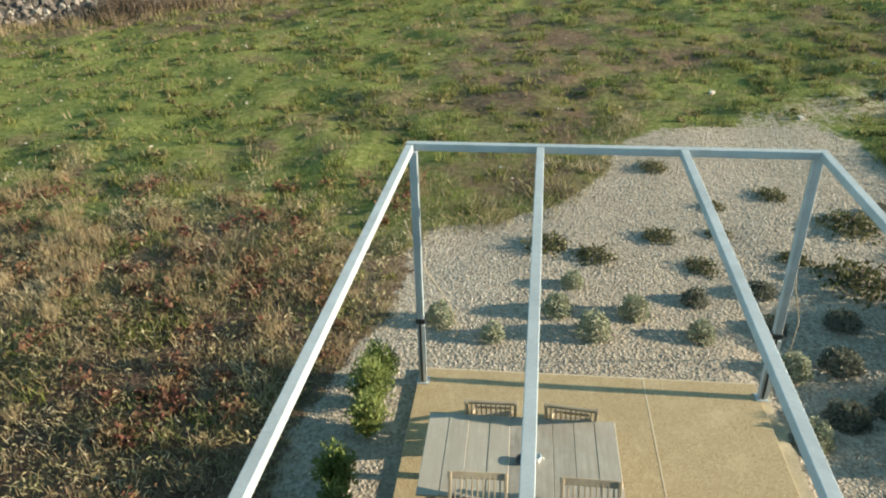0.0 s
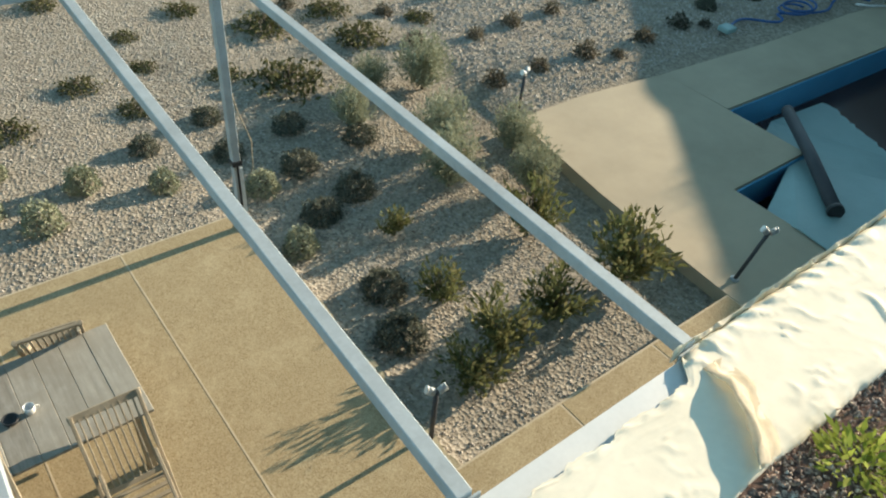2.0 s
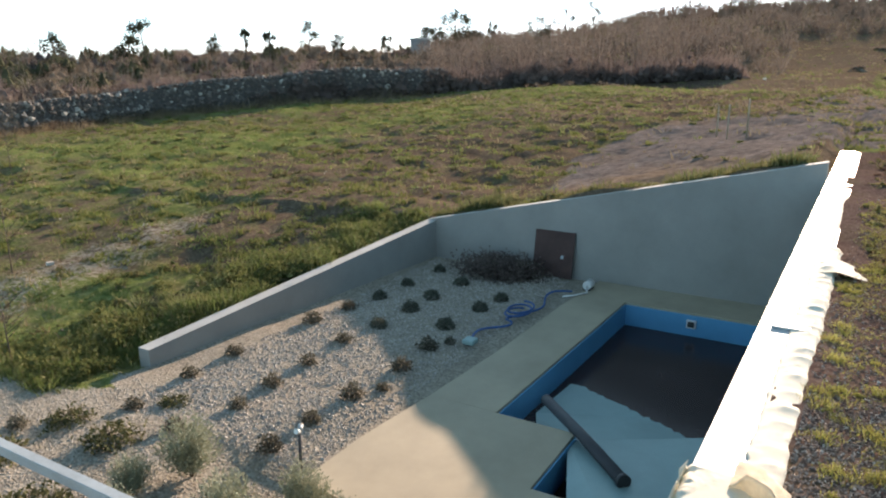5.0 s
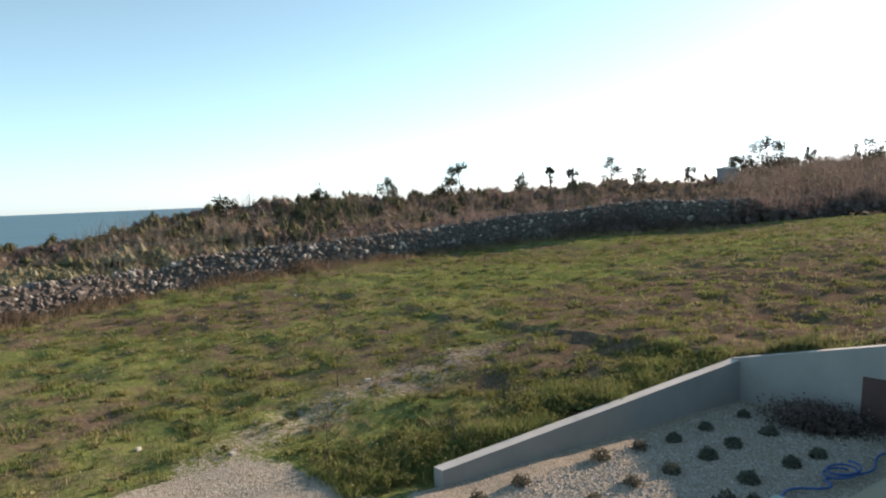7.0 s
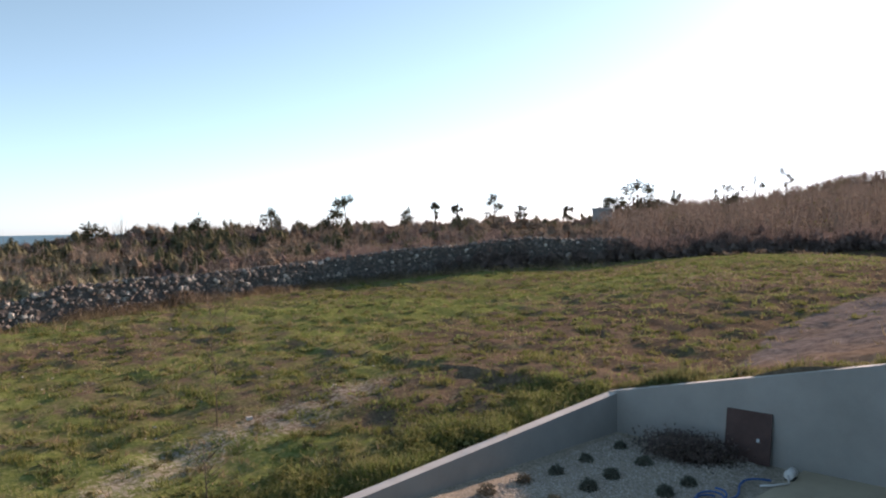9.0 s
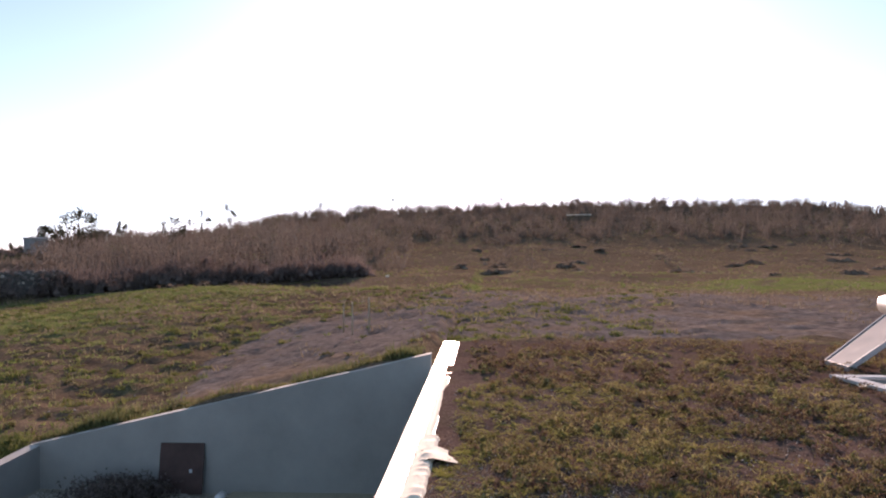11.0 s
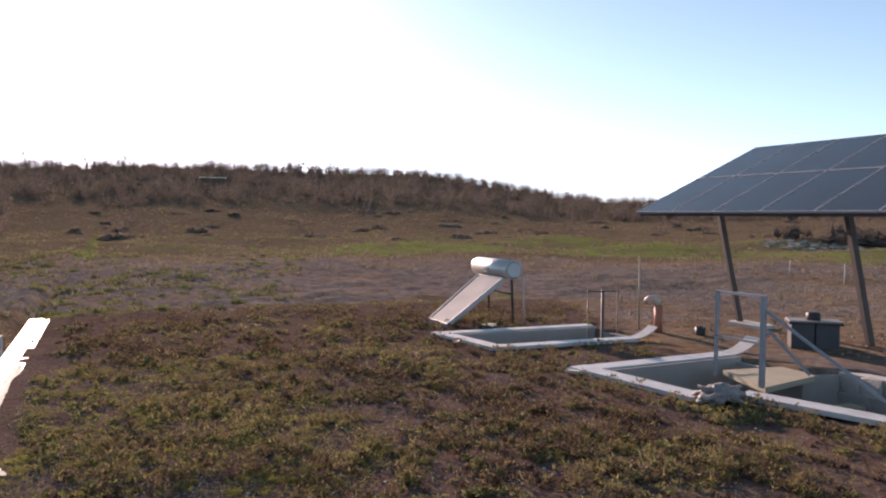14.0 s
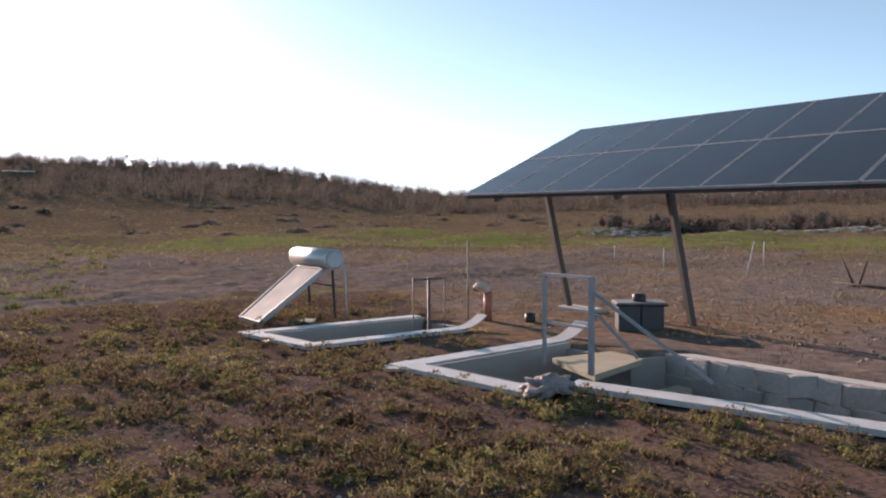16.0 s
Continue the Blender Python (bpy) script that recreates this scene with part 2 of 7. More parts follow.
k.color(k.mix(k.ramp(k.random(), [(0.0, (0, 0, 0)), (1.0, (0.65, 0.65, 0.65))]), _c, (0.40, 0.38, 0.32))).bump(_g, 0.4, 0.004)
M_GREYWOOD = k.m
M_WHITE = plain("white_membrane", (0.83, 0.76, 0.62), 0.13, 2.6, 0.85, 0, 0.12, 14.0, 0.004)


def thin(m, share):
    """Lets part of the light through a thin sheet."""
    nt = m.node_tree
    out = nt.nodes["Material Output"]
    b = out.inputs[0].links[0].from_node
    t = nt.nodes.new("ShaderNodeBsdfTranslucent")
    nt.links.new(b.inputs["Base Color"].links[0].from_socket, t.inputs["Color"])
    mx = nt.nodes.new("ShaderNodeMixShader")
    mx.inputs[0].default_value = share
    nt.links.new(b.outputs[0], mx.inputs[1])
    nt.links.new(t.outputs[0], mx.inputs[2])
    nt.links.new(mx.outputs[0], out.inputs[0])
    return m


M_STAINED = thin(plain("stained_membrane", (0.76, 0.68, 0.54), 0.22, 5.0, 0.75, 0, 0.15, 20.0, 0.003), 0.5)
M_FRAYED = thin(plain("frayed_membrane", (0.80, 0.75, 0.63), 0.13, 2.6, 0.85, 0, 0.12, 14.0, 0.004), 0.4)
M_TRIM = plain("white_metal_flashing", (0.70, 0.71, 0.70), 0.12, 1.5, 0.45, 0.2, 0.1)
M_BLUE = plain("blue_pool_liner", (0.045, 0.33, 0.56), 0.15, 1.0, 0.4)
M_COVER = plain("pale_pool_cover", (0.24, 0.40, 0.40), 0.15, 1.0, 0.55)
M_DARK = plain("dark_metal", (0.03, 0.032, 0.035), 0.3, 3.0, 0.5)
M_PV = plain("solar_cells", (0.020, 0.022, 0.028), 0.25, 0.6, 0.2, 0.0, 0.0)
M_DULL = plain("dull_aluminium", (0.33, 0.35, 0.37), 0.15, 2.0, 0.5, 0.4, 0.05)
M_ORANGE = plain("orange_plastic", (0.45, 0.15, 0.09), 0.15, 3.0, 0.5)
M_BOX = plain("grey_box", (0.055, 0.06, 0.07), 0.2, 2.0, 0.6)
M_RUST = plain("rusty_board", (0.085, 0.045, 0.04), 0.35, 2.0, 0.8)
M_TILEC = plain("landing_slab", (0.35, 0.32, 0.24), 0.2, 1.5, 0.85)
M_RAIL = plain("grey_painted_rail", (0.24, 0.27, 0.30), 0.2, 3.0, 0.5, 0.3)
M_BARK = plain("bark", (0.10, 0.08, 0.06), 0.3, 4.0, 0.9, 0, 0.5, 30.0, 0.02)


def water_material():
    k = Mat("murky_water", 0.22, 0, 0.25)
    k.color(k.ramp(k.noise(0.8, 4), [(0.3, (0.02, 0.012, 0.013)), (0.7, (0.05, 0.028, 0.03))]))
    k.bump(k.noise(4.0, 3), 0.05, 0.01)
    return k.m


M_WATER = water_material()


# ---------------------------------------------------------------- the lie of the land
def smooth(a, b, v):
    t = np.clip((v - a) / (b - a), 0, 1)
    return t * t * (3 - 2 * t)


WALL_X0 = 18.78          # free end of the garden wall
HEADS = (-180, -120, -60, -20, 2, 8.5, 14, 18, 22, 29, 45, 58, 66, 70, 75, 90, 103, 114, 126, 140, 160, 180)
RISE = (-3, -4, -5, -4, -2.8, -2.55, -1.9, -1.2, -0.6, -0.35, -0.15, 0.0, 0.6, 1.3, 2.6, 3.5, 3.53, 3.1, 1.0, 0.8, 1.1, -3)   # degrees of the bare skyline
CREST = (200, 200, 200, 120, 105, 102, 100, 101, 102, 105, 120, 160, 210, 240, 270, 300, 300, 300, 300, 260, 220, 200)  # metres to it
FOOT = (60, 60, 60, 45, 44, 46, 48, 49, 51, 53, 60, 68, 73, 76, 80, 120, 120, 120, 130, 110, 95, 60)


def lie(x, y):
    """Height of the ground at x, y (arrays), outside the sunken garden."""
    yc = np.clip(y, 0, 9.4)
    c = 0.228 + (0.03 - 0.228) * smooth(27.65, 60, x)
    east = np.minimum(3.2 - 0.55 * smooth(27.65, 60, x) - c * yc, 2.60 + 0.95 * np.clip(y, 0, 9))
    west = np.clip(0.098 * (x - 18.4), 0, 0.95)
    near = np.where(x > 27.7, east, west) - 0.03 * np.clip(9 - x, 0, 60)
    far = 0.0385 * (x - 12)
    w = smooth(12, 30, y)
    z = near * (1 - w) + far * w
    z = np.where(y < -0.2, np.where(x > 1.5, 2.78 - 0.35 * smooth(35, 65, np.hypot(x - 11, y + 1)), 2.78 - 3.2 * smooth(1.5, -4, x) - 0.03 * np.clip(-4 - x, 0, 60)), z)
    # a bank that falls away west of the patio
    z = z - 0.3 * smooth(7.3, 3.0, x) * smooth(5.2, 3.6, y) * (y > -0.2) * smooth(-8, 2, x)
    head, r = np.degrees(np.arctan2(x - 11, y + 1)), np.hypot(x - 11, y + 1)
    top = 5.5 + np.interp(head, HEADS, CREST) * np.tan(np.radians(np.interp(head, HEADS, RISE)))
    t = (r - np.interp(head, HEADS, FOOT)) / (np.interp(head, HEADS, CREST) - np.interp(head, HEADS, FOOT))
    base = np.clip(z, -3, 4)
    up = base + (top - base) * np.clip(t, 0, 1) ** 1.3
    z = np.where(t > 0, up, z)
    return z - np.clip(t - 1, 0, 8) * 6.0


def field_height(x, y):
    return float(lie(np.array([float(x)]), np.array([float(y)]))[0])


def shear(x, v):
    """Real y of the grid line v: the garden wall does not run quite parallel to the house."""
    return v - 0.081 * (x - 27.7) * np.interp(v, (-1, 0, 5, 8, 12, 20), (0, 0, 0.15, 1, 1, 0)) * np.interp(x, (8, 18, 28, 45), (0, 1, 1, 0))


POOL = [(18.6, 0.42), (26.4, 0.42), (26.4, 3.65), (20.26, 3.83), (20.23, 2.53), (18.6, 2.53)]
WELL_A = [(26.95, -9.1), (25.15, -9.45), (24.9, -13.1), (26.7, -12.8)]
WELL_B = [(22.3, -9.9), (19.95, -10.3), (19.6, -11.1), (14.0, -12.85), (13.6, -15.0), (20.55, -14.1), (20.85, -13.35), (22.4, -13.25)]


def inside(poly, x, y):
    hit = np.zeros(x.shape, bool)
    for (ax, ay), (bx, by) in zip(poly, poly[1:] + poly[:1]):
        cross = (ay > y) != (by > y)
        xi = ax + (y - ay) * (bx - ax) / (by - ay if by != ay else 1e-9)
        hit ^= cross & (x < xi)
    return hit


def axis(stops, lo, hi, fine, marks):
    """Grid lines: fine steps between lo and hi, growing outwards, and the marks."""
    v = list(np.arange(lo, hi, fine))
    d, a = fine, lo
    while a > stops[0]:
        d *= 1.13
        a -= d
        v.append(a)
    d, a = fine, hi
    while a < stops[1]:
        d *= 1.13
        a += d
        v.append(a)
    v = [q for q in v if all(abs(q - k) > 0.12 for k in marks)] + list(marks)
    return np.array(sorted(v))


GRID = {}


def roof_back(x):
    """The line where the roof planting ends, towards the panels."""
    return np.interp(x, (1.5, 12.5, 19.5, 22.5, 24, 27.5, 33.6), (-16, -14.5, -11.8, -12.4, -12.9, -14.1, -16))


def bed_left(y):
    """West edge of the gravel garden."""
    return np.interp(y, (0, 3.6, 4.5, 5.9, 6.2, 6.8, 8.9), (8.2, 8.15, 8.2, 8.5, 8.75, 8.8, 8.9))


def bed_far(x):
    """Far edge of the gravel garden."""
    return np.interp(x, (8.9, 10.2, 11.0, 11.6, 12.1, 12.45, 13.8, 15.1, 16.4, 17.2, 17.4, 17.6, 18.2), (8.9, 9.3, 9.8, 10.6, 12.0, 13.4, 13.9, 14.2, 14.35, 13.4, 11.6, 10.2, 9.4))


def yard(x, y):
    """Bare trodden earth above the pool wall: 1 inside, 0 outside."""
    return smooth(0.7, -0.7, y - np.interp(x, (28.5, 29.5, 34, 38, 46), (6.3, 7.0, 8.0, 9.5, 8.5))) * smooth(0.2, 1.5, y) * smooth(28.7, 29.6, x) * smooth(52, 44, x)


def build_ground():
    xs = axis((-1500, 1500), -16, 50, 0.3, (18.6, 20.26, 26.4, 27.65, 27.93, 7.3))
    vs = axis((-1500, 1500), -24, 46, 0.3, (-0.42, -0.04, 0.42, 2.53, 3.74, 9.3, 9.58))
    X, V = np.meshgrid(xs, vs, indexing="ij")
    Y = shear(X, V)
    Z = lie(X, Y)
    garden = (V > -0.1) & (V < 9.4) & (X < 27.7) & (X > -40)
    flat = np.where(X < 8.6, Z, 0.0)
    Z = np.where(garden, np.where(X > WALL_X0 - 0.3, 0.0, flat), Z)
    n1 = np.array([[noise.fractal(Vector((x * 0.5, y * 0.5, 3)), 0.8, 2.1, 5) for y in row_y] for x, row_y in zip(xs, Y)])
    n2 = np.array([[noise.noise(Vector((x * 0.08, y * 0.08, 9))) for y in row_y] for x, row_y in zip(xs, Y)])
    n3 = np.array([[noise.fractal(Vector((x * 1.1 + 7, y * 1.1, 6)), 0.9, 2.0, 3) for y in row_y] for x, row_y in zip(xs, Y)])
    rr = np.hypot(X - 11, Y + 1)
    rough = np.where(garden, 0.02, np.where((Y < -0.2) & (X < 34), 0.045, 0.15))
    Z = Z + (n1 + 0.5 * n3) * rough * np.clip(40 / np.maximum(rr, 40), 0.2, 1) + n2 * np.clip((rr - 30) / 60, 0, 1) * 1.2
    flatten = (X > 8.6) & (X < 18.5) & (Y > 9) & (Y < 14.6)
    Z = np.where(flatten & ~garden, lie(X, Y) + 0.03 * n1, Z)
    edge = (V > 3.9) & (V < 9.2) & (X < 27.4)
    Z = Z + np.where(edge & (X > 8), 0.03 * n1 - 0.01, 0)
    Z = np.where(garden & (V < 5.6) & (X > 8.9), np.minimum(Z, -0.05), Z)
    Z = np.where(garden & (X > 13.15) & (X < 17.6), Z - 0.13 * smooth(7.0, 5.2, V), Z)
    Z = Z + np.where((Y < -0.2) & (X > 3) & (X < 30), 0.055 * smooth(-1.7, -0.6, Y), 0)
    for poly in (WELL_A, WELL_B):
        Z = np.where(inside(poly, X, Y), 0.4, Z)
    # cover
    g = smooth(-0.3, 0.3, X - bed_left(Y) + 0.25 * n3) * (V > -0.1) * np.where((V < 9.4) & (X > 18.2), 1, smooth(0.35, -0.35, Y - bed_far(X) + 0.3 * n3))
    g = g * (1 - 0.38 * smooth(9.6, 12.5, Y))
    g = np.where((X > 27.8) & (Y > -0.2), 0, g)
    track = np.interp(X, (15.5, 18.3, 20.9, 25.8, 31), (13.9, 15.8, 16.0, 16.4, 17.4))
    g = np.maximum(g, 0.51 * smooth(3.2, 0.3, np.abs(Y - track) + 0.5 * n1) * (X > 15) * smooth(32, 24, X) * (V > 9.5))
    roof = ((Y < -0.2) & (Y > -9.8) & (X > 1.5) & (X < 33.6)) | ((Y <= -9.8) & (Y > roof_back(X) + n1) & (X < 33) & (X > 1.5))
    earth = smooth(-11.5, -14.5, Y + 0.25 * (X - 26) + n1) * smooth(60, 30, rr) * smooth(56, 42, X) + 0.75 * smooth(33.0, 36, X) * smooth(66, 48, rr + 8 * n1) * smooth(9, 0, Y + 2 * n1)
    earth = earth + 0.95 * yard(X, Y + 0.5 * n1)
    head_ = np.degrees(np.arctan2(X - 11, Y + 1))
    band = smooth(58, 66, rr) * smooth(118, 100, rr) * smooth(86, 92, head_)
    dry = 0.36 + 0.08 * smooth(3, -8, X) + 0.30 * smooth(17, 26, X) * smooth(24, 12, Y) * (Y > 0) - 0.22 * band * smooth(96, 112, head_) - 0.1 * band + 0.5 * smooth(4, -6, n2 * 10) * 0.5 + 0.12 * smooth(10, 6.5, Y) * (X < 12) * (Y > 0) - 0.16 * smooth(7.5, 10.5, Y) * smooth(10, 8, X) * smooth(30, 18, Y) + 0.35 * smooth(60, 140, rr) + 0.3 * (Y < -1)
    rust = 0.62 * smooth(5, 1.5, np.abs(Y - 4.5)) * smooth(9.0, 7.5, X) * smooth(0, 5.5, X) + 0.3 * smooth(112, 135, rr) + 0.6 * smooth(66, 76, rr) * (np.degrees(np.arctan2(X - 11, Y + 1)) < 80)
    rust = rust + 0.42 * smooth(23, 31, X) * smooth(30, 15, Y) * (Y > 0) * smooth(75, 60, rr)
    nv = len(vs)
    GRID.update(xs=xs, vs=vs, z=Z)
    co = np.stack([X, Y, Z], -1).reshape(-1, 3)
    cx, cv = (X[:-1, :-1] + X[1:, 1:]) / 2, (V[:-1, :-1] + V[1:, 1:]) / 2
    wet = inside(POOL, X, Y)
    keep = ~(inside(POOL, cx, cv) | wet[:-1, :-1] | wet[1:, :-1] | wet[:-1, 1:] | wet[1:, 1:])
    i, j = np.nonzero(keep)
    faces = np.stack([i * nv + j, (i + 1) * nv + j, (i + 1) * nv + j + 1, i * nv + j + 1], -1)
    me = bpy.data.meshes.new("ground")
    me.from_pydata(co.tolist(), [], faces.tolist())
    for name, a in (("gravel", g), ("roof", roof), ("earth", earth), ("dry", dry), ("rust", rust)):
        me.attributes.new(name, "FLOAT", "POINT").data.foreach_set("value", a.astype(np.float32).ravel())
    me.materials.append(M_GROUND)
    me.polygons.foreach_set("use_smooth", [True] * len(me.polygons))
    return tagged(new("ground", me), "rough pasture, pale gravel garden and planted roof", "ground", kind="structure")


ground = build_ground()

# the sea
k = Mat("sea", 0.6, 0, 0.2)
k.color(k.ramp(k.noise(0.003, 3, 0.6, False, (1, 6, 1)), [(0.3, (0.06, 0.17, 0.23)), (0.7, (0.085, 0.21, 0.27))]))
bm = bmesh.new()
vs = [bm.verts.new((11 + 4700 * math.cos(a), 4700 * math.sin(a), -14)) for a in np.linspace(0, 2 * math.pi, 96, endpoint=False)]
bm.faces.new(vs)
tagged(part("water", bm, k.m), "calm blue-grey sea on the horizon", "sea", kind="structure")

# ---------------------------------------------------------------- house front and garden walls
bm = boxm(1.5, 27.62, -0.40, -0.04, -0.3, 2.78)
tagged(part("wall_house", bm, M_CONC), "grey rendered house wall under the planted roof", "wall", kind="structure")
bm = bmesh.new()
ya, yb = float(shear(WALL_X0, 9.3)), float(shear(27.65, 9.3))
prism(bm, [(WALL_X0, ya), (27.65, yb), (27.65, yb + 0.28), (WALL_X0, ya + 0.28)], -0.3, [0.29, 1.02, 1.02, 0.29])
tagged(part("wall_garden", bm, M_CONC), "grey concrete retaining wall with sloping top", "wall", kind="structure")
bm = bmesh.new()
prism(bm, [(27.65, 0.02), (27.93, 0.02), (27.93, yb + 0.28), (27.65, yb + 0.28)], -0.3, [3.22, 3.22, 1.02, 1.02])
tagged(part("wall_pool", bm, M_CONC), "tall grey concrete retaining wall beside the pool", "wall", kind="structure")

for poly, tops in (([(WALL_X0, ya), (27.65, yb), (27.65, yb + 0.28), (WALL_X0, ya + 0.28)], [0.29, 1.02, 1.02, 0.29]), ([(27.65, 0.02), (27.93, 0.02), (27.93, yb + 0.28), (27.65, yb + 0.28)], [3.22, 3.22, 1.02, 1.02])):
    bm = bmesh.new()
    prism(bm, poly, [t + 0.002 for t in tops], [t + 0.008 for t in tops])
    part("coping", bm, M_CAP, bpy.data.objects["wall_garden" if tops[0] < 1 else "wall_pool"], "bare pale concrete top")

# parapet
bm = boxm(1.5, 33.1, -0.46, 0.0, 2.60, 2.84, 0.01)
tagged(part("parapet", bm, M_TRIM), "white metal roof edge", "parapet", kind="structure")

# patio
tagged(part("patio", boxm(9.33, 13.14, -0.04, 5.32, -0.2, 0.0), M_PAVE), "ochre exposed-aggregate patio", "paving", kind="structure")
tagged(part("path", boxm(13.14, 16.9, -0.04, 1.4, -0.2, 0.0), M_PAVE), "ochre path along the house", "paving", kind="structure")
bm = bmesh.new()
prism(bm, [(16.9, -0.04), (18.6, -0.04), (18.6, 5.21), (17.3, 5.21), (17.04, 3.36), (16.9, 1.38)], -0.2, 0.0)
prism(bm, [(18.6, 2.53), (20.23, 2.53), (20.26, 5.04), (18.6, 5.21)], -0.2, 0.0)
prism(bm, [(20.26, 3.83), (26.4, 3.65), (27.65, 3.62), (27.65, 4.66), (25.5, 4.82), (22.7, 4.88), (20.26, 5.04)], -0.2, 0.0)
prism(bm, [(26.4, -0.04), (27.65, -0.04), (27.65, 3.62), (26.4, 3.65)], -0.2, 0.0)
prism(bm, [(18.6, -0.04), (26.4, -0.04), (26.4, 0.42), (18.6, 0.42)], -0.2, 0.0)
tagged(part("pool_deck", bm, M_DECK), "ochre exposed-aggregate pool deck", "paving", kind="structure")

# pergola
perg = thing("pergola", "light grey galvanised steel pergola frame over the patio", "pergola")
XS, XF = (9.22, 10.51, 11.84, 13.13), (9.37, 10.62, 11.94, 13.18)     # the rafters' ends at the house and at the front beam
for x, x2 in zip(XS, XF):
    bm = bmesh.new()
    beam(bm, (x, 0.03, 2.86), (x2, 5.03, 2.86), 0.072, 0.075, 0.004)
    part("rafter", bm, M_STEEL, perg)
bm = bmesh.new()
beam(bm, (9.33, 5.10, 2.86), (13.22, 5.05, 2.86), 0.075, 0.075, 0.004)
part("front_beam", bm, M_STEEL, perg)
POSTS = (9.40, 13.15)
for x in POSTS:
    bm = bmesh.new()
    beam(bm, (x, 5.07, 0.0), (x, 5.07, 2.82), 0.08, 0.08, 0.004, (0, 1, 0))
    part("post", bm, M_STEEL, perg)

# panels
pv = thing("solar_array", "tilted array of dark solar panels on leaning steel legs", "solar panels")
PY0, PZ0, PY1, PZ1 = -14.46, 5.69, -18.92, 7.6


# ---------------------------------------------------------------- scattering
G = np.random.default_rng(11)


def soup(name, tris, material, label, category, kind="stuff", quads=False):
    """One mesh of many loose faces; tris has the shape (n, corners, 3)."""
    n, c, _ = tris.shape
    me = bpy.data.meshes.new(name)
    me.from_pydata(tris.reshape(-1, 3).tolist(), [], np.arange(n * c).reshape(n, c).tolist())
    me.materials.append(material)
    ob = new(name, me)
    return tagged(ob, label, category, kind=kind) if label else ob


def blades(pos, height, width, lean=0.5, per=5, spread=0.06):
    """Narrow upright leaves: per leaves at each place."""
    n = len(pos)
    p = np.repeat(pos, per, 0)
    h = np.repeat(height, per) * G.uniform(0.55, 1.15, n * per)
    a, b = G.uniform(0, 2 * np.pi, n * per), G.uniform(0, 2 * np.pi, n * per)
    w = np.repeat(width, per) if np.ndim(width) else np.full(n * per, width)
    root = p + np.stack([np.cos(b), np.sin(b), 0 * b], -1) * (spread * G.uniform(0, 1, n * per))[:, None]
    side = np.stack([np.cos(a), np.sin(a), 0 * a], -1) * w[:, None] / 2
    tilt = G.uniform(0, lean, n * per)
    tip = root + np.stack([np.cos(b) * tilt * h, np.sin(b) * tilt * h, h], -1)
    return np.stack([root - side, root + side, tip], 1)


def leaves(pos, size, flat=0.0):
    """Loose four-cornered leaves turned every way, one at each place."""
    n = len(pos)
    u = G.normal(size=(n, 3))
    u /= np.linalg.norm(u, axis=1)[:, None]
    v = np.cross(u, G.normal(size=(n, 3)) + [0, 0, 0.01])
    v /= np.linalg.norm(v, axis=1)[:, None]
    s = (size if np.ndim(size) else np.full(n, size))[:, None]
    return np.stack([pos - u * s, pos + v * s * 0.45, pos + u * s, pos - v * s * 0.45], 1)


def on_land(x, y):
    """Height of the ground sheet itself at x, y (arrays)."""
    v = np.array(y, float)
    for _ in range(6):
        v = v - (shear(x, v) - y)
    xs, vs, z = GRID["xs"], GRID["vs"], GRID["z"]
    i = np.clip(np.searchsorted(xs, x) - 1, 0, len(xs) - 2)
    j = np.clip(np.searchsorted(vs, v) - 1, 0, len(vs) - 2)
    a, b = np.clip((x - xs[i]) / (xs[i + 1] - xs[i]), 0, 1), np.clip((v - vs[j]) / (vs[j + 1] - vs[j]), 0, 1)
    return (z[i, j] * (1 - b) + z[i, j + 1] * b) * (1 - a) + (z[i + 1, j] * (1 - b) + z[i + 1, j + 1] * b) * a


def speckle(x, y, f, seed, octaves=3):
    return np.array([noise.fractal(Vector((a * f, b * f, seed)), 0.8, 2.0, octaves) for a, b in zip(x, y)])


# ---------------------------------------------------------------- foliage materials
L_GRASS = leafy("grass_blades", [(0.0, (0.058, 0.075, 0.027)), (0.35, (0.118, 0.165, 0.046)), (0.65, (0.19, 0.232, 0.078)), (0.85, (0.32, 0.28, 0.15)), (1.0, (0.46, 0.4, 0.25))], 0.4)
L_STRAW = leafy("dry_stalks", [(0.0, (0.11, 0.08, 0.05)), (0.5, (0.27, 0.21, 0.125)), (1.0, (0.44, 0.37, 0.24))])
L_SEDUM = leafy("roof_sedum", [(0.0, (0.06, 0.034, 0.03)), (0.4, (0.125, 0.075, 0.055)), (0.62, (0.19, 0.16, 0.066)), (0.85, (0.33, 0.29, 0.11)), (1.0, (0.55, 0.47, 0.24))], 0.4)
L_GREY = leafy("grey_foliage", [(0.0, (0.16, 0.18, 0.12)), (0.5, (0.28, 0.3, 0.21)), (1.0, (0.44, 0.46, 0.35))])
L_DARK = leafy("dark_foliage", [(0.0, (0.06, 0.07, 0.052)), (0.6, (0.135, 0.145, 0.115)), (1.0, (0.30, 0.31, 0.25))])
L_SEED = leafy("dry_cushion_foliage", [(0.0, (0.06, 0.057, 0.045)), (0.5, (0.125, 0.115, 0.088)), (1.0, (0.24, 0.22, 0.165))])
L_MAT = leafy("dull_green_foliage", [(0.0, (0.05, 0.055, 0.028)), (0.6, (0.11, 0.115, 0.055)), (1.0, (0.2, 0.18, 0.10))])
L_ROSE = leafy("rosemary_foliage", [(0.0, (0.07, 0.11, 0.035)), (0.5, (0.17, 0.22, 0.075)), (1.0, (0.32, 0.36, 0.15))], 0.35)
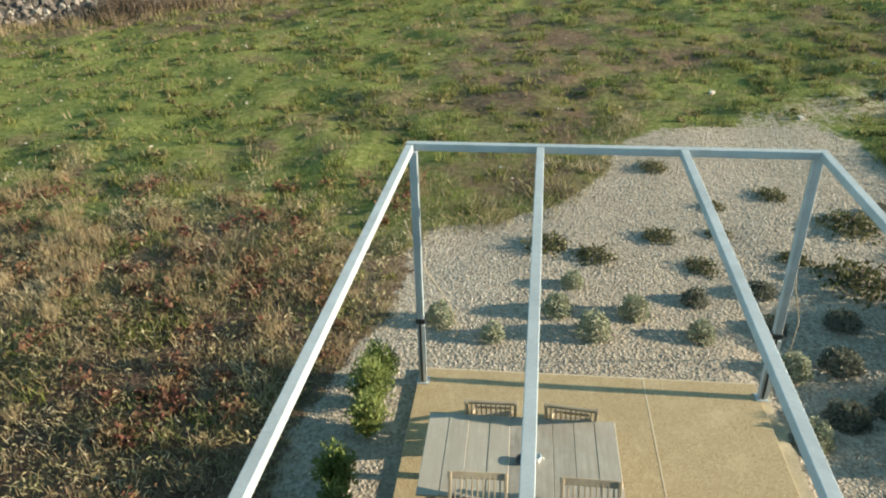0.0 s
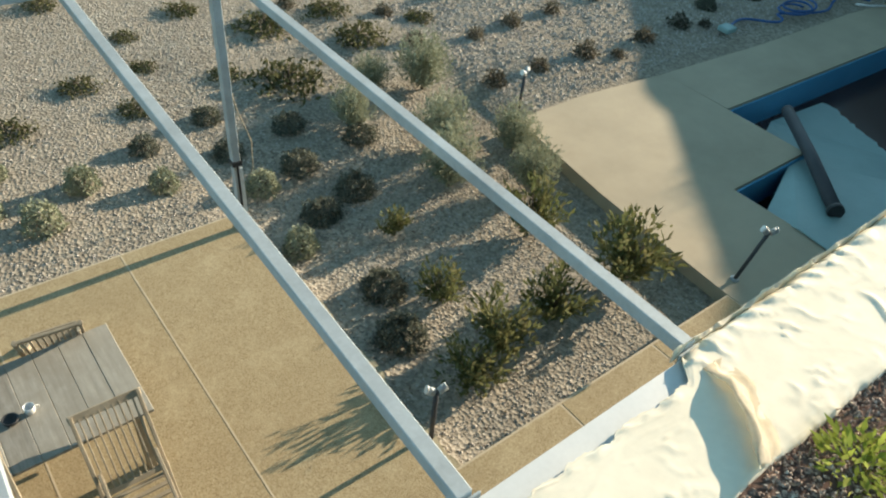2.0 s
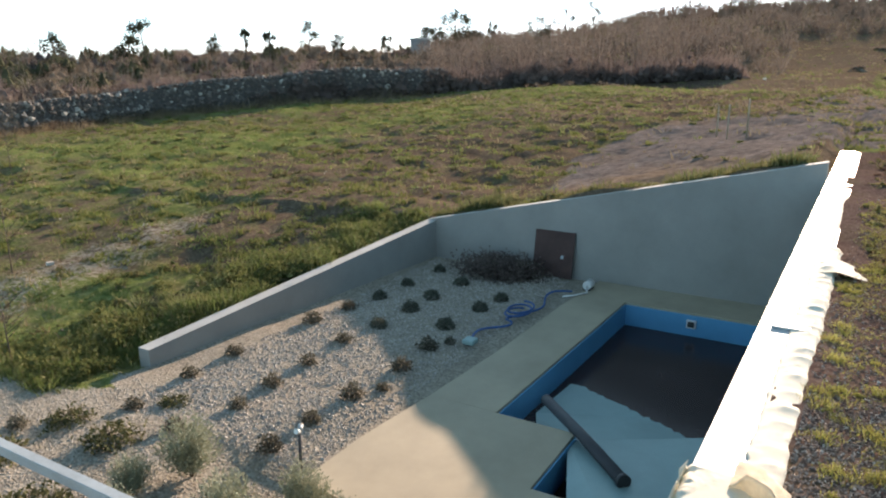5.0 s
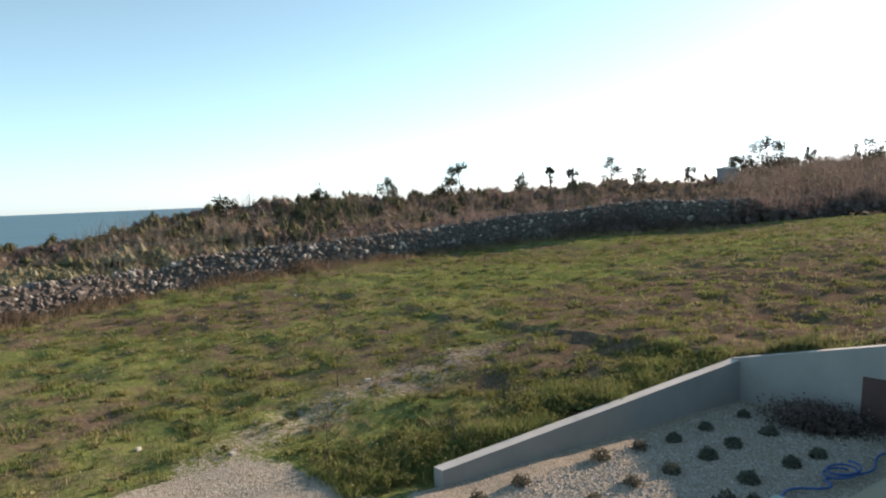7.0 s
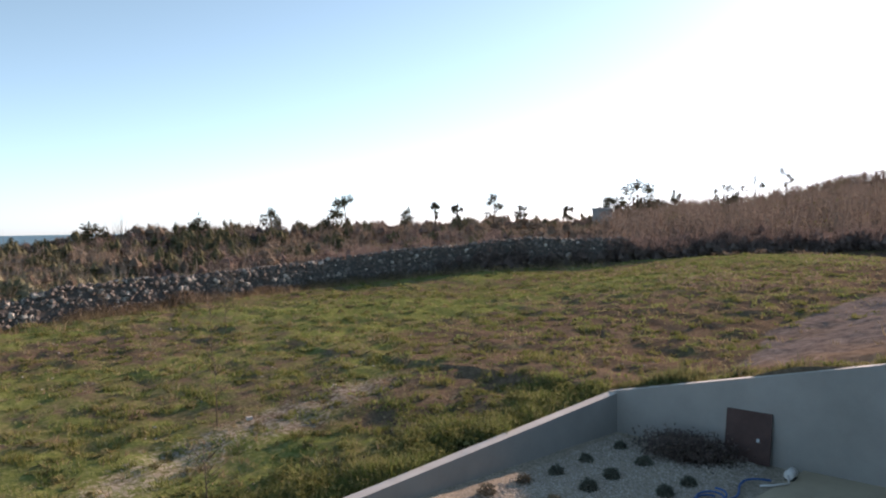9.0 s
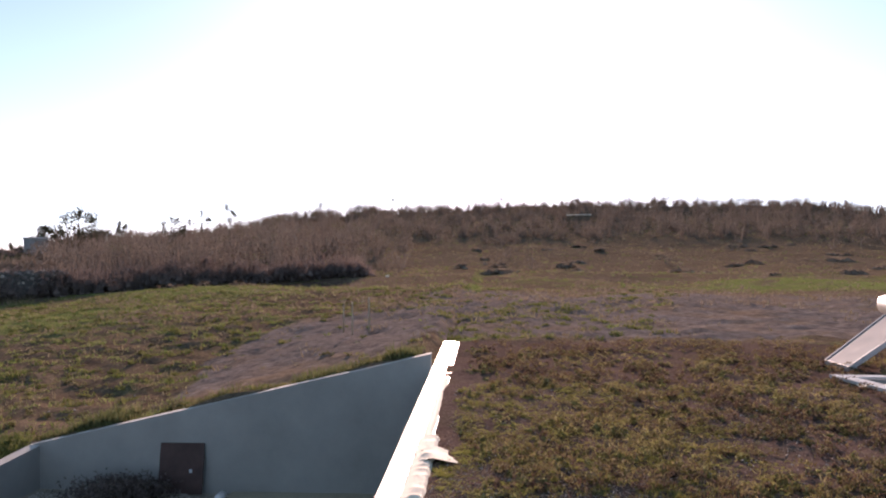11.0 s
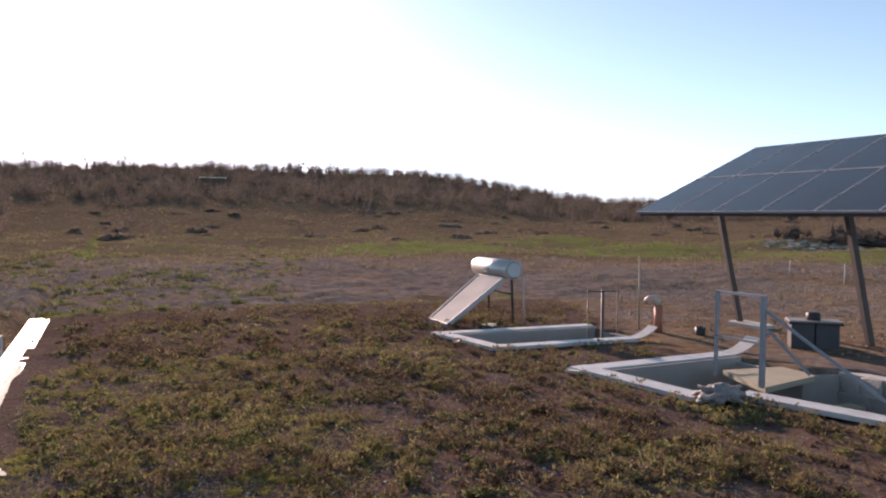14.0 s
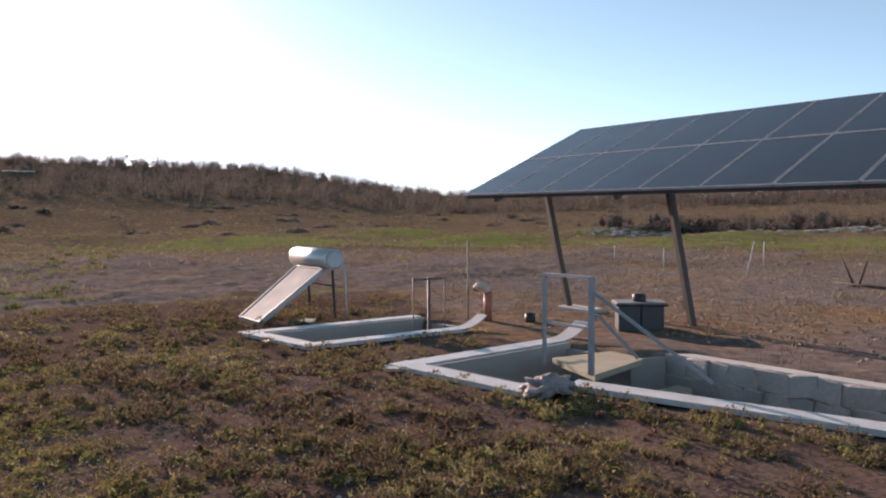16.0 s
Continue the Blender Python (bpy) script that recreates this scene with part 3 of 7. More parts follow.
L_OLEA = leafy("shrub_foliage", [(0.0, (0.065, 0.078, 0.034)), (0.5, (0.135, 0.15, 0.062)), (0.8, (0.21, 0.2, 0.095)), (1.0, (0.33, 0.27, 0.15))], 0.35)
L_BRUSH = leafy("scrub", [(0.0, (0.095, 0.072, 0.058)), (0.5, (0.20, 0.155, 0.12)), (1.0, (0.34, 0.285, 0.22))], 0.4)
L_WOOD = leafy("bare_woods", [(0.0, (0.075, 0.058, 0.055)), (0.5, (0.16, 0.122, 0.112)), (1.0, (0.28, 0.225, 0.20))], 0.4)
L_HILL = leafy("hill_woods", [(0.0, (0.068, 0.056, 0.05)), (0.5, (0.14, 0.114, 0.098)), (1.0, (0.25, 0.21, 0.175))], 0.35)
L_EVER = leafy("evergreen", [(0.0, (0.045, 0.048, 0.03)), (0.6, (0.10, 0.102, 0.058)), (1.0, (0.18, 0.175, 0.095))], 0.3)
L_OLIVE = leafy("olive_scrub", [(0.0, (0.08, 0.08, 0.046)), (0.6, (0.155, 0.155, 0.09)), (1.0, (0.26, 0.245, 0.155))], 0.3)

# ---------------------------------------------------------------- patio slabs, joints and edging
patio = bpy.data.objects["patio"]
M_FILL = plain("sandy_joint_filler", (0.50, 0.42, 0.30), 0.15, 3.0, 0.9)
patio.data.materials[0] = M_FILL
patio.data.transform(pose(0, 0, -0.003))
slab_cuts = (9.33, 10.6, 11.9, 13.14)
for x0, x1 in zip(slab_cuts, slab_cuts[1:]):
    part("slab", boxm(x0 + 0.006, x1 - 0.006, -0.02, 5.30, -0.024, R.uniform(-0.0008, 0.0004), 0.002), M_PAVE, patio)
for x0 in slab_cuts[1:-1]:
    part("joint_filler", boxm(x0 - 0.008, x0 + 0.008, 0.0, 5.29, -0.02, 0.0016), M_FILL, patio)
path = bpy.data.objects["path"]
path.data.transform(pose(0, 0, -0.003))
path.data.materials[0] = M_FILL
for a, b in ((13.15, 14.39), (14.4, 15.65), (15.66, 16.89)):
    part("slab", boxm(a + 0.006, b - 0.006, -0.02, 1.38, -0.024, 0.0, 0.004), M_PAVE, path)

bm = bmesh.new()
hau = []
for i in range(60):
    y = 0.0 + 5.2 * i / 59
    w = 0.17 + 0.09 * noise.fractal(Vector((3, y * 2.1, 0)), 0.8, 2.2, 4)
    hau.append([bm.verts.new(p) for p in ((13.142, y, -0.30), (13.142, y, -0.045), (13.142 + w * 0.8, y, -0.055 + 0.015 * noise.noise(Vector((y * 4, 1, 0)))), (13.142 + w, y, -0.30))])
for a, b in zip(hau, hau[1:]):
    for j in range(4):
        bm.faces.new((a[j], b[j], b[(j + 1) % 4], a[(j + 1) % 4]))
bm.faces.new(hau[0])
bm.faces.new(hau[-1][::-1])
bmesh.ops.recalc_face_normals(bm, faces=bm.faces)
tagged(part("paving_edge", bm, plain("rough_concrete", (0.33, 0.29, 0.2), 0.3, 3.0, 0.95, 0, 0.6, 30.0, 0.012)), "rough concrete haunch along the patio edge", "paving", kind="structure")

# ---------------------------------------------------------------- roof edge: flashing pieces and membrane
par = bpy.data.objects["parapet"]
par.data.transform(pose(0, 0, -0.02))
for a, b in ((1.5, 9.6), (9.6, 14.9), (14.9, 18.35), (18.35, 21.1), (21.1, 23.67), (23.67, 25.98), (25.98, 29.6), (29.6, 33.2)):
    bm = bmesh.new()
    w = 0.34 if a > 20 else 0.30
    beam(bm, (a + 0.01, -w / 2 + 0.012, 2.836 + 0.004 * R.random()), (b - 0.012, -w / 2 + 0.012, 2.836 + 0.004 * R.random()), w, 0.012)
    box(bm, a + 0.01, b - 0.012, 0.0, 0.014, 2.62, 2.84)
    part("flashing", bm, M_TRIM, par)
    if a > 15:
        bm = boxm(a - 0.012, a + 0.012, -w - 0.006, 0.018, 2.838, 2.849, 0.002)
        part("joint_strip", bm, M_RAIL, par)


bm = boxm(18.12, 18.46, -0.44, -0.10, 2.846, 2.874, 0.004)
part("joint_plate", bm, M_STEEL, par, "bluish metal plate over a joint")


def membrane(x0, x1, step, profile, amp, seed, rag_in, rag_out):
    """A wrinkled sheet laid along the roof edge; profile gives y and z across it."""
    xs = np.arange(x0, x1 + step / 2, step)
    ys, zs = np.array([p[0] for p in profile]), np.array([p[1] for p in profile])
    m = len(profile)
    s = np.linspace(0, 1, m)
    bm = bmesh.new()
    grid = []
    for x in xs:
        row = []
        ri = rag_in * (noise.fractal(Vector((x * 1.6, seed, 0)), 0.9, 2.2, 5))
        ro = rag_out * (noise.fractal(Vector((x * 6.3, seed + 5, 0)), 0.7, 2.2, 5))
        for t, y, z in zip(s, ys, zs):
            w = noise.fractal(Vector((x * 1.1 + 1.2 * y, y * 2.5, seed)), 1.0, 2.1, 2)
            wx, wy = x + 0.12 * w, y + 0.05 * noise.noise(Vector((x * 2.3, y * 4, seed + 40)))
            here = max(0.0, min(1.0, 2.2 * noise.noise(Vector((x * 2.1, y * 3.3, seed + 71))) + 0.35))
            fold = (1 - min(1.0, 1.6 * abs(noise.noise(Vector((wx * 1.6 - 2.0 * wy, wy * 2.4 + 0.5 * wx, seed + 8)))))) ** 14
            small = (1 - min(1.0, 1.6 * abs(noise.noise(Vector((wx * 7.0 + 9.0 * wy, wy * 13.0 - 3.0 * wx, seed + 27)))))) ** 9 * max(0.0, noise.noise(Vector((x * 4.0, y * 6.0, seed + 91))))
            crease = here * (1 - min(1.0, 1.5 * abs(noise.noise(Vector((wx * 3.3 + 3.1 * wy, wy * 5.0 - wx, seed + 17)))))) ** 12
            tuck = float(smooth(13.12, 12.95, np.array(x))) * max(0.0, 1 + (y - 0.06) / 0.30)
            edge = 0.0
            if x > 12.98:
                edge = 1.3 * math.exp(-((y + 0.02) / 0.035) ** 2) * (1 - min(1.0, 1.7 * abs(noise.noise(Vector((x * 6.2 + 4 * y, y * 3, seed + 3)))))) ** 7
                edge += 0.12 * math.exp(-((y + 0.10) / 0.07) ** 2) * (1 - min(1.0, 1.8 * abs(noise.noise(Vector((x * 7.5 - 6 * y, y * 5, seed + 33)))))) ** 6
            ridge = 0.8 * math.exp(-((x - 14.13 - 0.05 * math.sin(17 * y)) / 0.022) ** 2) * max(0.0, 1 - ((y + 0.36) / 0.15) ** 2)
            saw = (x * 3.1 + 1.3 * noise.noise(Vector((x * 1.7, 0, seed)))) % 1.0
            zig = (x > 15.25) * (saw if saw < 0.72 else (1 - saw) / 0.28 * 0.72) ** 2 * max(0.0, 1 - ((y + 0.44) / 0.10) ** 2) * max(0.0, 0.6 + noise.noise(Vector((x * 1.3, 4, seed))))
            frill = max(0.0, noise.noise(Vector((x * 9.0, 0, seed))) + 0.1) * max(0.0, 1 - abs(t - 0.25) * 14) * (x < 15.2)
            row.append(bm.verts.new((x + 0.02 * w, y - 0.15 * tuck + ro * (1 - t) ** 3 + ri * t ** 3, max(z, 2.87 if tuck > 0.2 else z) + amp * (0.04 * w + 0.10 * fold + 0.34 * crease + 1.1 * small + ridge + edge + 1.2 * frill + 3.2 * zig))))
        grid.append(row)
    for a, b in zip(grid, grid[1:]):
        for j in range(m - 1):
            bm.faces.new((a[j], b[j], b[j + 1], a[j + 1])).smooth = True
    return bm


def across(pts, n):
    """n points along a bent line."""
    p = np.array(pts, float)
    d = np.r_[0, np.cumsum(np.linalg.norm(np.diff(p, axis=0), axis=1))]
    t = np.linspace(0, d[-1], n)
    return [(float(np.interp(v, d, p[:, 0])), float(np.interp(v, d, p[:, 1]))) for v in t]


mem = thing("roof_membrane", "loose wrinkled white waterproofing sheet lapped over the roof edge", "membrane")
bm = membrane(9.6, 15.2, 0.014, across([(0.05, 2.66), (0.03, 2.84), (0.0, 2.872), (-0.30, 2.876), (-0.49, 2.872), (-0.54, 2.855), (-0.57, 2.77)], 56), 0.015, 1.0, 0.03, 0.03)
ob = part("sheet", bm, M_WHITE, mem)
sm = ob.modifiers.new("thick", "SOLIDIFY")
sm.thickness = 0.004
bm = membrane(1.5, 9.65, 0.06, across([(0.05, 2.66), (0.03, 2.84), (0.0, 2.872), (-0.30, 2.876), (-0.49, 2.872), (-0.54, 2.855), (-0.57, 2.77)], 20), 0.012, 1.0, 0.03, 0.02)
part("sheet", bm, M_WHITE, mem)
bm = membrane(15.0, 21.6, 0.025, across([(-0.27, 2.850), (-0.40, 2.862), (-0.50, 2.855), (-0.55, 2.79)], 16), 0.022, 4.0, 0.045, 0.02)
ob = part("sheet_edge", bm, M_WHITE, mem)
sm = ob.modifiers.new("thick", "SOLIDIFY")
sm.thickness = 0.004
bm = membrane(21.6, 26.6, 0.05, across([(-0.31, 2.86), (-0.38, 2.872), (-0.44, 2.82)], 6), 0.010, 9.0, 0.025, 0.02)
part("sheet_edge", bm, M_WHITE, mem, "torn pale strip of membrane")
bm = bmesh.new()
last = None
for i in range(110):
    x = 13.02 + 0.02 * i
    up_ = max(0.0, noise.fractal(Vector((x * 5.0, 2, 0)), 0.6, 2.3, 4) + 0.15)
    out = 0.035 * noise.noise(Vector((x * 9.0, 5, 0)))
    col = [bm.verts.new((x, 0.034, 2.83)), bm.verts.new((x + out, 0.036 + out, 2.868 + 0.035 * up_)), bm.verts.new((x + 2 * out, 0.045 - 0.5 * out - 0.03 * up_, 2.874 + 0.095 * up_))]
    if last:
        for j in range(2):
            bm.faces.new((last[j], col[j], col[j + 1], last[j + 1]))
    last = col
ob = part("frayed_edge", bm, M_FRAYED, mem, "torn frayed edge of the sheet")
sm = ob.modifiers.new("thick", "SOLIDIFY")
sm.thickness = 0.003
# folded flaps standing up where two lengths meet


def flap(top, foot, ramp, high, seed):
    """A stiff lip of sheet that rises over ramp metres and drops off sharply on its far side."""
    bm = bmesh.new()
    rows_ = []
    section = across([(ramp, 0.002), (ramp * 0.45, 0.03), (0.03, 0.125), (0.0, 0.15), (-0.02, 0.13), (0.02, 0.06), (0.03, -0.01)], 24)
    for i in range(24):
        t = i / 23
        row = []
        tall = high / 0.15 * (0.15 + 0.85 * float(smooth(0.0, 0.3, np.array(t))) - 0.2 * max(0.0, t - 0.7) / 0.3)
        bend = 0.05 * math.sin(3.3 * t) + 0.02 * noise.noise(Vector((t * 4, seed, 1)))
        for j, (dx, dz) in enumerate(section):
            w = noise.fractal(Vector((t * 4, j * 0.2, seed)), 0.9, 2.1, 3)
            row.append(bm.verts.new((top[0] + (foot[0] - top[0]) * t + bend + dx + 0.012 * w, top[1] + (foot[1] - top[1]) * t - 0.02 * w, 2.876 + dz * tall + 0.007 * w * (j > 1))))
        rows_.append(row)
    for a, b in zip(rows_, rows_[1:]):
        for j in range(23):
            bm.faces.new((a[j], a[j + 1], b[j + 1], b[j])).smooth = True
    return bm


part("flap", flap((15.05, -0.24), (14.8, -0.58), 0.36, 0.14, 5), M_STAINED, mem, "stiff folded flap of stained sheet")
part("flap", flap((13.09, -0.09), (12.84, -0.54), 0.16, 0.07, 9), M_STAINED, mem, "stiff folded flap of stained sheet")
bm = membrane(20.3, 20.9, 0.03, across([(-0.36, 2.87), (-0.55, 2.90), (-0.75, 2.83)], 10), 0.03, 12.0, 0.12, 0.05)
part("torn_tongue", bm, M_WHITE, mem)

# ---------------------------------------------------------------- pool
pool = thing("swimming_pool", "blue-lined pool, half drained, with dark murky water", "pool")
P_IN = POOL
for (ax, ay), (bx, by) in zip(P_IN, P_IN[1:] + P_IN[:1]):
    bm = bmesh.new()
    d = Vector((bx - ax, by - ay, 0)).normalized()
    nrm = Vector((d.y, -d.x, 0)) * 0.06
    a, b = Vector((ax, ay, 0)), Vector((bx, by, 0))
    i_ = nrm * -0.5
    prism(bm, [(a.x + i_.x, a.y + i_.y), (a.x - i_.x * 1.6, a.y - i_.y * 1.6), (b.x - i_.x * 1.6, b.y - i_.y * 1.6), (b.x + i_.x, b.y + i_.y)], -1.6, -0.05)
    part("liner_wall", bm, M_BLUE, pool)
bm = bmesh.new()
prism(bm, P_IN, -1.7, -1.6)
part("floor_basin", bm, M_BLUE, pool)
bm = bmesh.new()
vs_ = [bm.verts.new((x, y, -0.52)) for x, y in P_IN]
bm.faces.new(vs_)
part("water_surface", bm, M_WATER, pool, "dark red-brown still water")
bm = bmesh.new()
box(bm, 26.32, 26.38, 2.08, 2.28, -0.33, -0.15, None, 0.006)
sk = part("skimmer", bm, M_TRIM, pool)
part("mouth", boxm(26.31, 26.33, 2.11, 2.25, -0.30, -0.18), M_DARK, sk)
cov = thing("pool_cover", "pale blue-grey plastic pool cover, part unrolled", "pool cover")
bm = bmesh.new()
G2 = np.random.default_rng(3)
outline = [(18.42, 0.1), (18.57, 1.6), (18.63, 2.05), (20.11, 2.6), (20.26, 3.16), (21.35, 3.62), (22.7, 3.52)]
n_j = 46
for i in range(n_j + 1):
    t = i / n_j
    outline.append((22.76 - 1.46 * t + G2.uniform(-0.04, 0.05), 3.4 - 3.2 * t))
outline = outline[:-1]
lo = [bm.verts.new((x, y, 0.012 if x < 18.6 or y < 0.3 else (-0.46 if x > 20.3 else -0.10))) for x, y in outline]
hi = [bm.verts.new(v.co + Vector((0, 0, 0.012))) for v in lo]
bm.faces.new(hi[::-1])
bm.faces.new(lo)
for i in range(len(lo)):
    j = (i + 1) % len(lo)
    bm.faces.new((lo[i], lo[j], hi[j], hi[i]))
bmesh.ops.recalc_face_normals(bm, faces=bm.faces)
bmesh.ops.triangulate(bm, faces=bm.faces)
part("sheet", bm, M_COVER, cov)
bm = bmesh.new()
tube(bm, [(21.02, 3.32, 0.02), (20.15, 2.42, 0.06), (19.25, 1.54, 0.08)], 0.085, 14)
part("roller", bm, M_BOX, cov, "dark grey roller tube")
bm = bmesh.new()
tube(bm, [(19.25, 1.54, 0.08), (19.20, 1.49, 0.08)], 0.10, 14)
part("roller_cap", bm, M_DARK, cov)

# ---------------------------------------------------------------- pergola detail
for x in POSTS:
    bm = bmesh.new()
    box(bm, x - 0.07, x + 0.07, 5.0, 5.14, 0.002, 0.01, None, 0.002)
    part("base_plate", bm, M_STEEL, perg)
    bm = bmesh.new()
    box(bm, x - 0.052, x + 0.052, 5.02, 5.12, 0.82, 0.88, None, 0.004)
    part("clamp", bm, M_DARK, perg)
    part("guard_backing", boxm(x - 0.014, x + 0.005, 5.018, 5.028, 0.03, 0.82), M_DARK, perg, "black rubber strip on the post foot")
    part("guard_strip", boxm(x + 0.009, x + 0.048, 5.016, 5.028, 0.03, 0.80), M_TRIM, perg, "white strip on the post foot")
for x in XS:
    bm = bmesh.new()
    box(bm, x - 0.07, x + 0.07, 0.016, 0.028, 2.66, 2.865, None, 0.003)
    part("wall_plate", bm, M_STEEL, perg)
wire = thing("climbing_wire", "thin slack wire hanging beside the pergola post", "wire")
bm = bmesh.new()
tube(bm, [(13.15, 5.1, 2.0), (13.32, 5.3, 1.3), (13.55, 5.55, 0.7), (13.62, 5.75, 0.2), (13.6, 5.85, 0.0)], 0.006, 5)
part("strand", bm, M_TEAK, wire)
copy_thing(wire, pose(-3.9, 0.1, 0, 0, 0, 0))

# ---------------------------------------------------------------- table, cup and chairs
table = thing("garden_table", "silvered wooden garden table with plank top", "table", pose(10.52, 3.2, 0))
nb = 9
for i in range(nb):
    w = 1.70 / nb
    x0 = -0.85 + i * w
    bm = boxm(x0 + 0.0008, x0 + w - 0.0008, -0.50, 0.50, 0.722, 0.75 + R.uniform(-0.002, 0.002), 0.004)
    part("plank", bm, M_GREYWOOD, table)
for y in (-0.40, 0.40):
    part("apron", boxm(-0.74, 0.74, y - 0.012, y + 0.012, 0.63, 0.72, 0.003), M_TEAK, table)
for x in (-0.74, 0.74):
    part("apron", boxm(x - 0.012, x + 0.012, -0.40, 0.40, 0.63, 0.72, 0.003), M_TEAK, table)
    for y in (-0.40, 0.40):
        part("leg", boxm(x - 0.035, x + 0.035, y - 0.035, y + 0.035, 0.0, 0.72, 0.005), M_TEAK, table)
part("stretcher", boxm(-0.74, 0.74, -0.02, 0.02, 0.20, 0.24, 0.003), M_TEAK, table)


def turned(profile, n=18):
    bm = bmesh.new()
    rings = [[bm.verts.new((r * math.cos(2 * math.pi * k / n), r * math.sin(2 * math.pi * k / n), z)) for k in range(n)] for r, z in profile]
    for a, b in zip(rings, rings[1:]):
        for k in range(n):
            f = bm.faces.new((a[k], a[(k + 1) % n], b[(k + 1) % n], b[k]))
            f.smooth = True
    bm.faces.new(rings[0][::-1])
    bm.faces.new(rings[-1])
    return bm


ash = thing("ashtray", "small dark round ashtray on the table", "ashtray", pose(10.53, 3.13, 0.7525))
part("bowl", turned([(0.03, 0), (0.05, 0.01), (0.055, 0.04), (0.048, 0.04), (0.04, 0.015), (0.005, 0.012)]), M_DARK, ash)
cup = thing("cup", "small white cup on the table", "cup", pose(10.66, 3.14, 0.7525))
part("body", turned([(0.025, 0), (0.032, 0.01), (0.04, 0.07), (0.036, 0.07), (0.028, 0.015), (0.004, 0.012)]), M_TRIM, cup)
bm = bmesh.new()
tube(bm, [(0.038, 0, 0.055), (0.06, 0, 0.05), (0.062, 0, 0.03), (0.034, 0, 0.02)], 0.004, 6)
part("handle", bm, M_TRIM, cup)


def chair():
    """A folding slatted chair tipped forward, its back resting on the table's edge; the back leans towards +y."""
    c = thing("folding_chair", "weathered teak folding chair leaning against the table", "chair", None, "chairs at the table")
    foot, top = Vector((0, -0.60, 0.015)), Vector((0, 0.0, 0.98))
    up = (top - foot).normalized()

    def at(s, x=0.0, off=0.0):
        n = Vector((0, -up.z, up.y))
        return foot + up * (s * (top - foot).length) + Vector((x, 0, 0)) + n * off
    for x in (-0.225, 0.225):
        bm = bmesh.new()
        beam(bm, at(0, x), at(1, x), 0.028, 0.045, 0.004)
        part("side_rail", bm, M_TEAK, c)
        bm = bmesh.new()
        beam(bm, at(0.60, x * 0.86, 0.03), (x * 0.86, -0.98, 0.015), 0.026, 0.042, 0.004)
        part("leg", bm, M_TEAK, c)
    for s, nm in ((0.975, "top_rail"), (0.45, "lower_rail")):
        bm = bmesh.new()
        beam(bm, at(s, -0.245), at(s, 0.245), 0.024, 0.06 if s > 0.9 else 0.045, 0.004, up)
        part(nm, bm, M_TEAK, c)
    bm = bmesh.new()
    beam(bm, at(0.14, -0.225), at(0.14, 0.225), 0.022, 0.04, 0.003, up)
    part("stretcher", bm, M_TEAK, c)
    bm = bmesh.new()
    beam(bm, (-0.19, -0.92, 0.12), (0.19, -0.92, 0.12), 0.022, 0.04, 0.003)
    part("stretcher", bm, M_TEAK, c)
    for i in range(9):
        x = -0.18 + i * 0.045
        bm = bmesh.new()
        beam(bm, at(0.46, x), at(0.97, x), 0.027, 0.012, 0.002, (1, 0, 0))
        part("back_slat", bm, M_TEAK, c)
    for i in range(7):
        bm = bmesh.new()
        a = Vector((-0.205, -0.36 - i * 0.058, 0.40 - i * 0.028))
        beam(bm, a, a + Vector((0.41, 0, 0)), 0.045, 0.014, 0.002, (0, 0.43, 0.9))
        part("seat_slat", bm, M_TEAK, c)
    for x in (-0.2, 0.2):
        bm = bmesh.new()
        beam(bm, (x, -0.33, 0.39), (x, -0.74, 0.19), 0.022, 0.035, 0.003)
        part("seat_rail", bm, M_TEAK, c)
    return c


ch = chair()
ch.matrix_basis = pose(10.18, 2.76, 0.0, 0, 0, 1.5)
copy_thing(ch, pose(11.08, 2.76, 0.0, 0, 0, -1))
copy_thing(ch, pose(10.24, 3.62, 0.0, 0, 0, 181))
copy_thing(ch, pose(10.96, 3.60, 0.0, 0, 0, 174))


# ---------------------------------------------------------------- garden lamps
def bollard():
    c = thing("garden_lamp", "slim metal garden lamp with twin spot heads", "lamp", None, "garden lamps")
    bm = bmesh.new()
    tube(bm, [(0, 0, 0), (0, 0, 0.60)], 0.022, 10)
    part("pole", bm, M_BOX, c, "dark grey pole")
    part("foot", turned([(0.05, 0), (0.05, 0.012), (0.025, 0.02)]), M_STEEL, c)
    for s in (-1, 1):
        bm = bmesh.new()
        tube(bm, [(s * 0.02, 0, 0.60), (s * 0.075, 0.01, 0.63)], 0.032, 10)
        h = part("spot_head", bm, M_STEEL, c)
        bm = bmesh.new()
        tube(bm, [(s * 0.072, 0.01, 0.629), (s * 0.085, 0.012, 0.634)], 0.034, 10)
        part("lens", bm, M_TRIM, h)
    return c


lamp = bollard()
lamp.matrix_basis = pose(17.37, 5.28, -0.02, 0, 2, 20) @ Matrix.Scale(1.1, 4, (0, 0, 1))
copy_thing(lamp, pose(17.17, 1.5, 0.0, 4, 8, -30) @ Matrix.Scale(1.08, 4, (0, 0, 1)))
copy_thing(lamp, pose(13.25, 1.78, -0.12, 0, 0, -20) @ Matrix.Scale(1.05, 4, (0, 0, 1)))


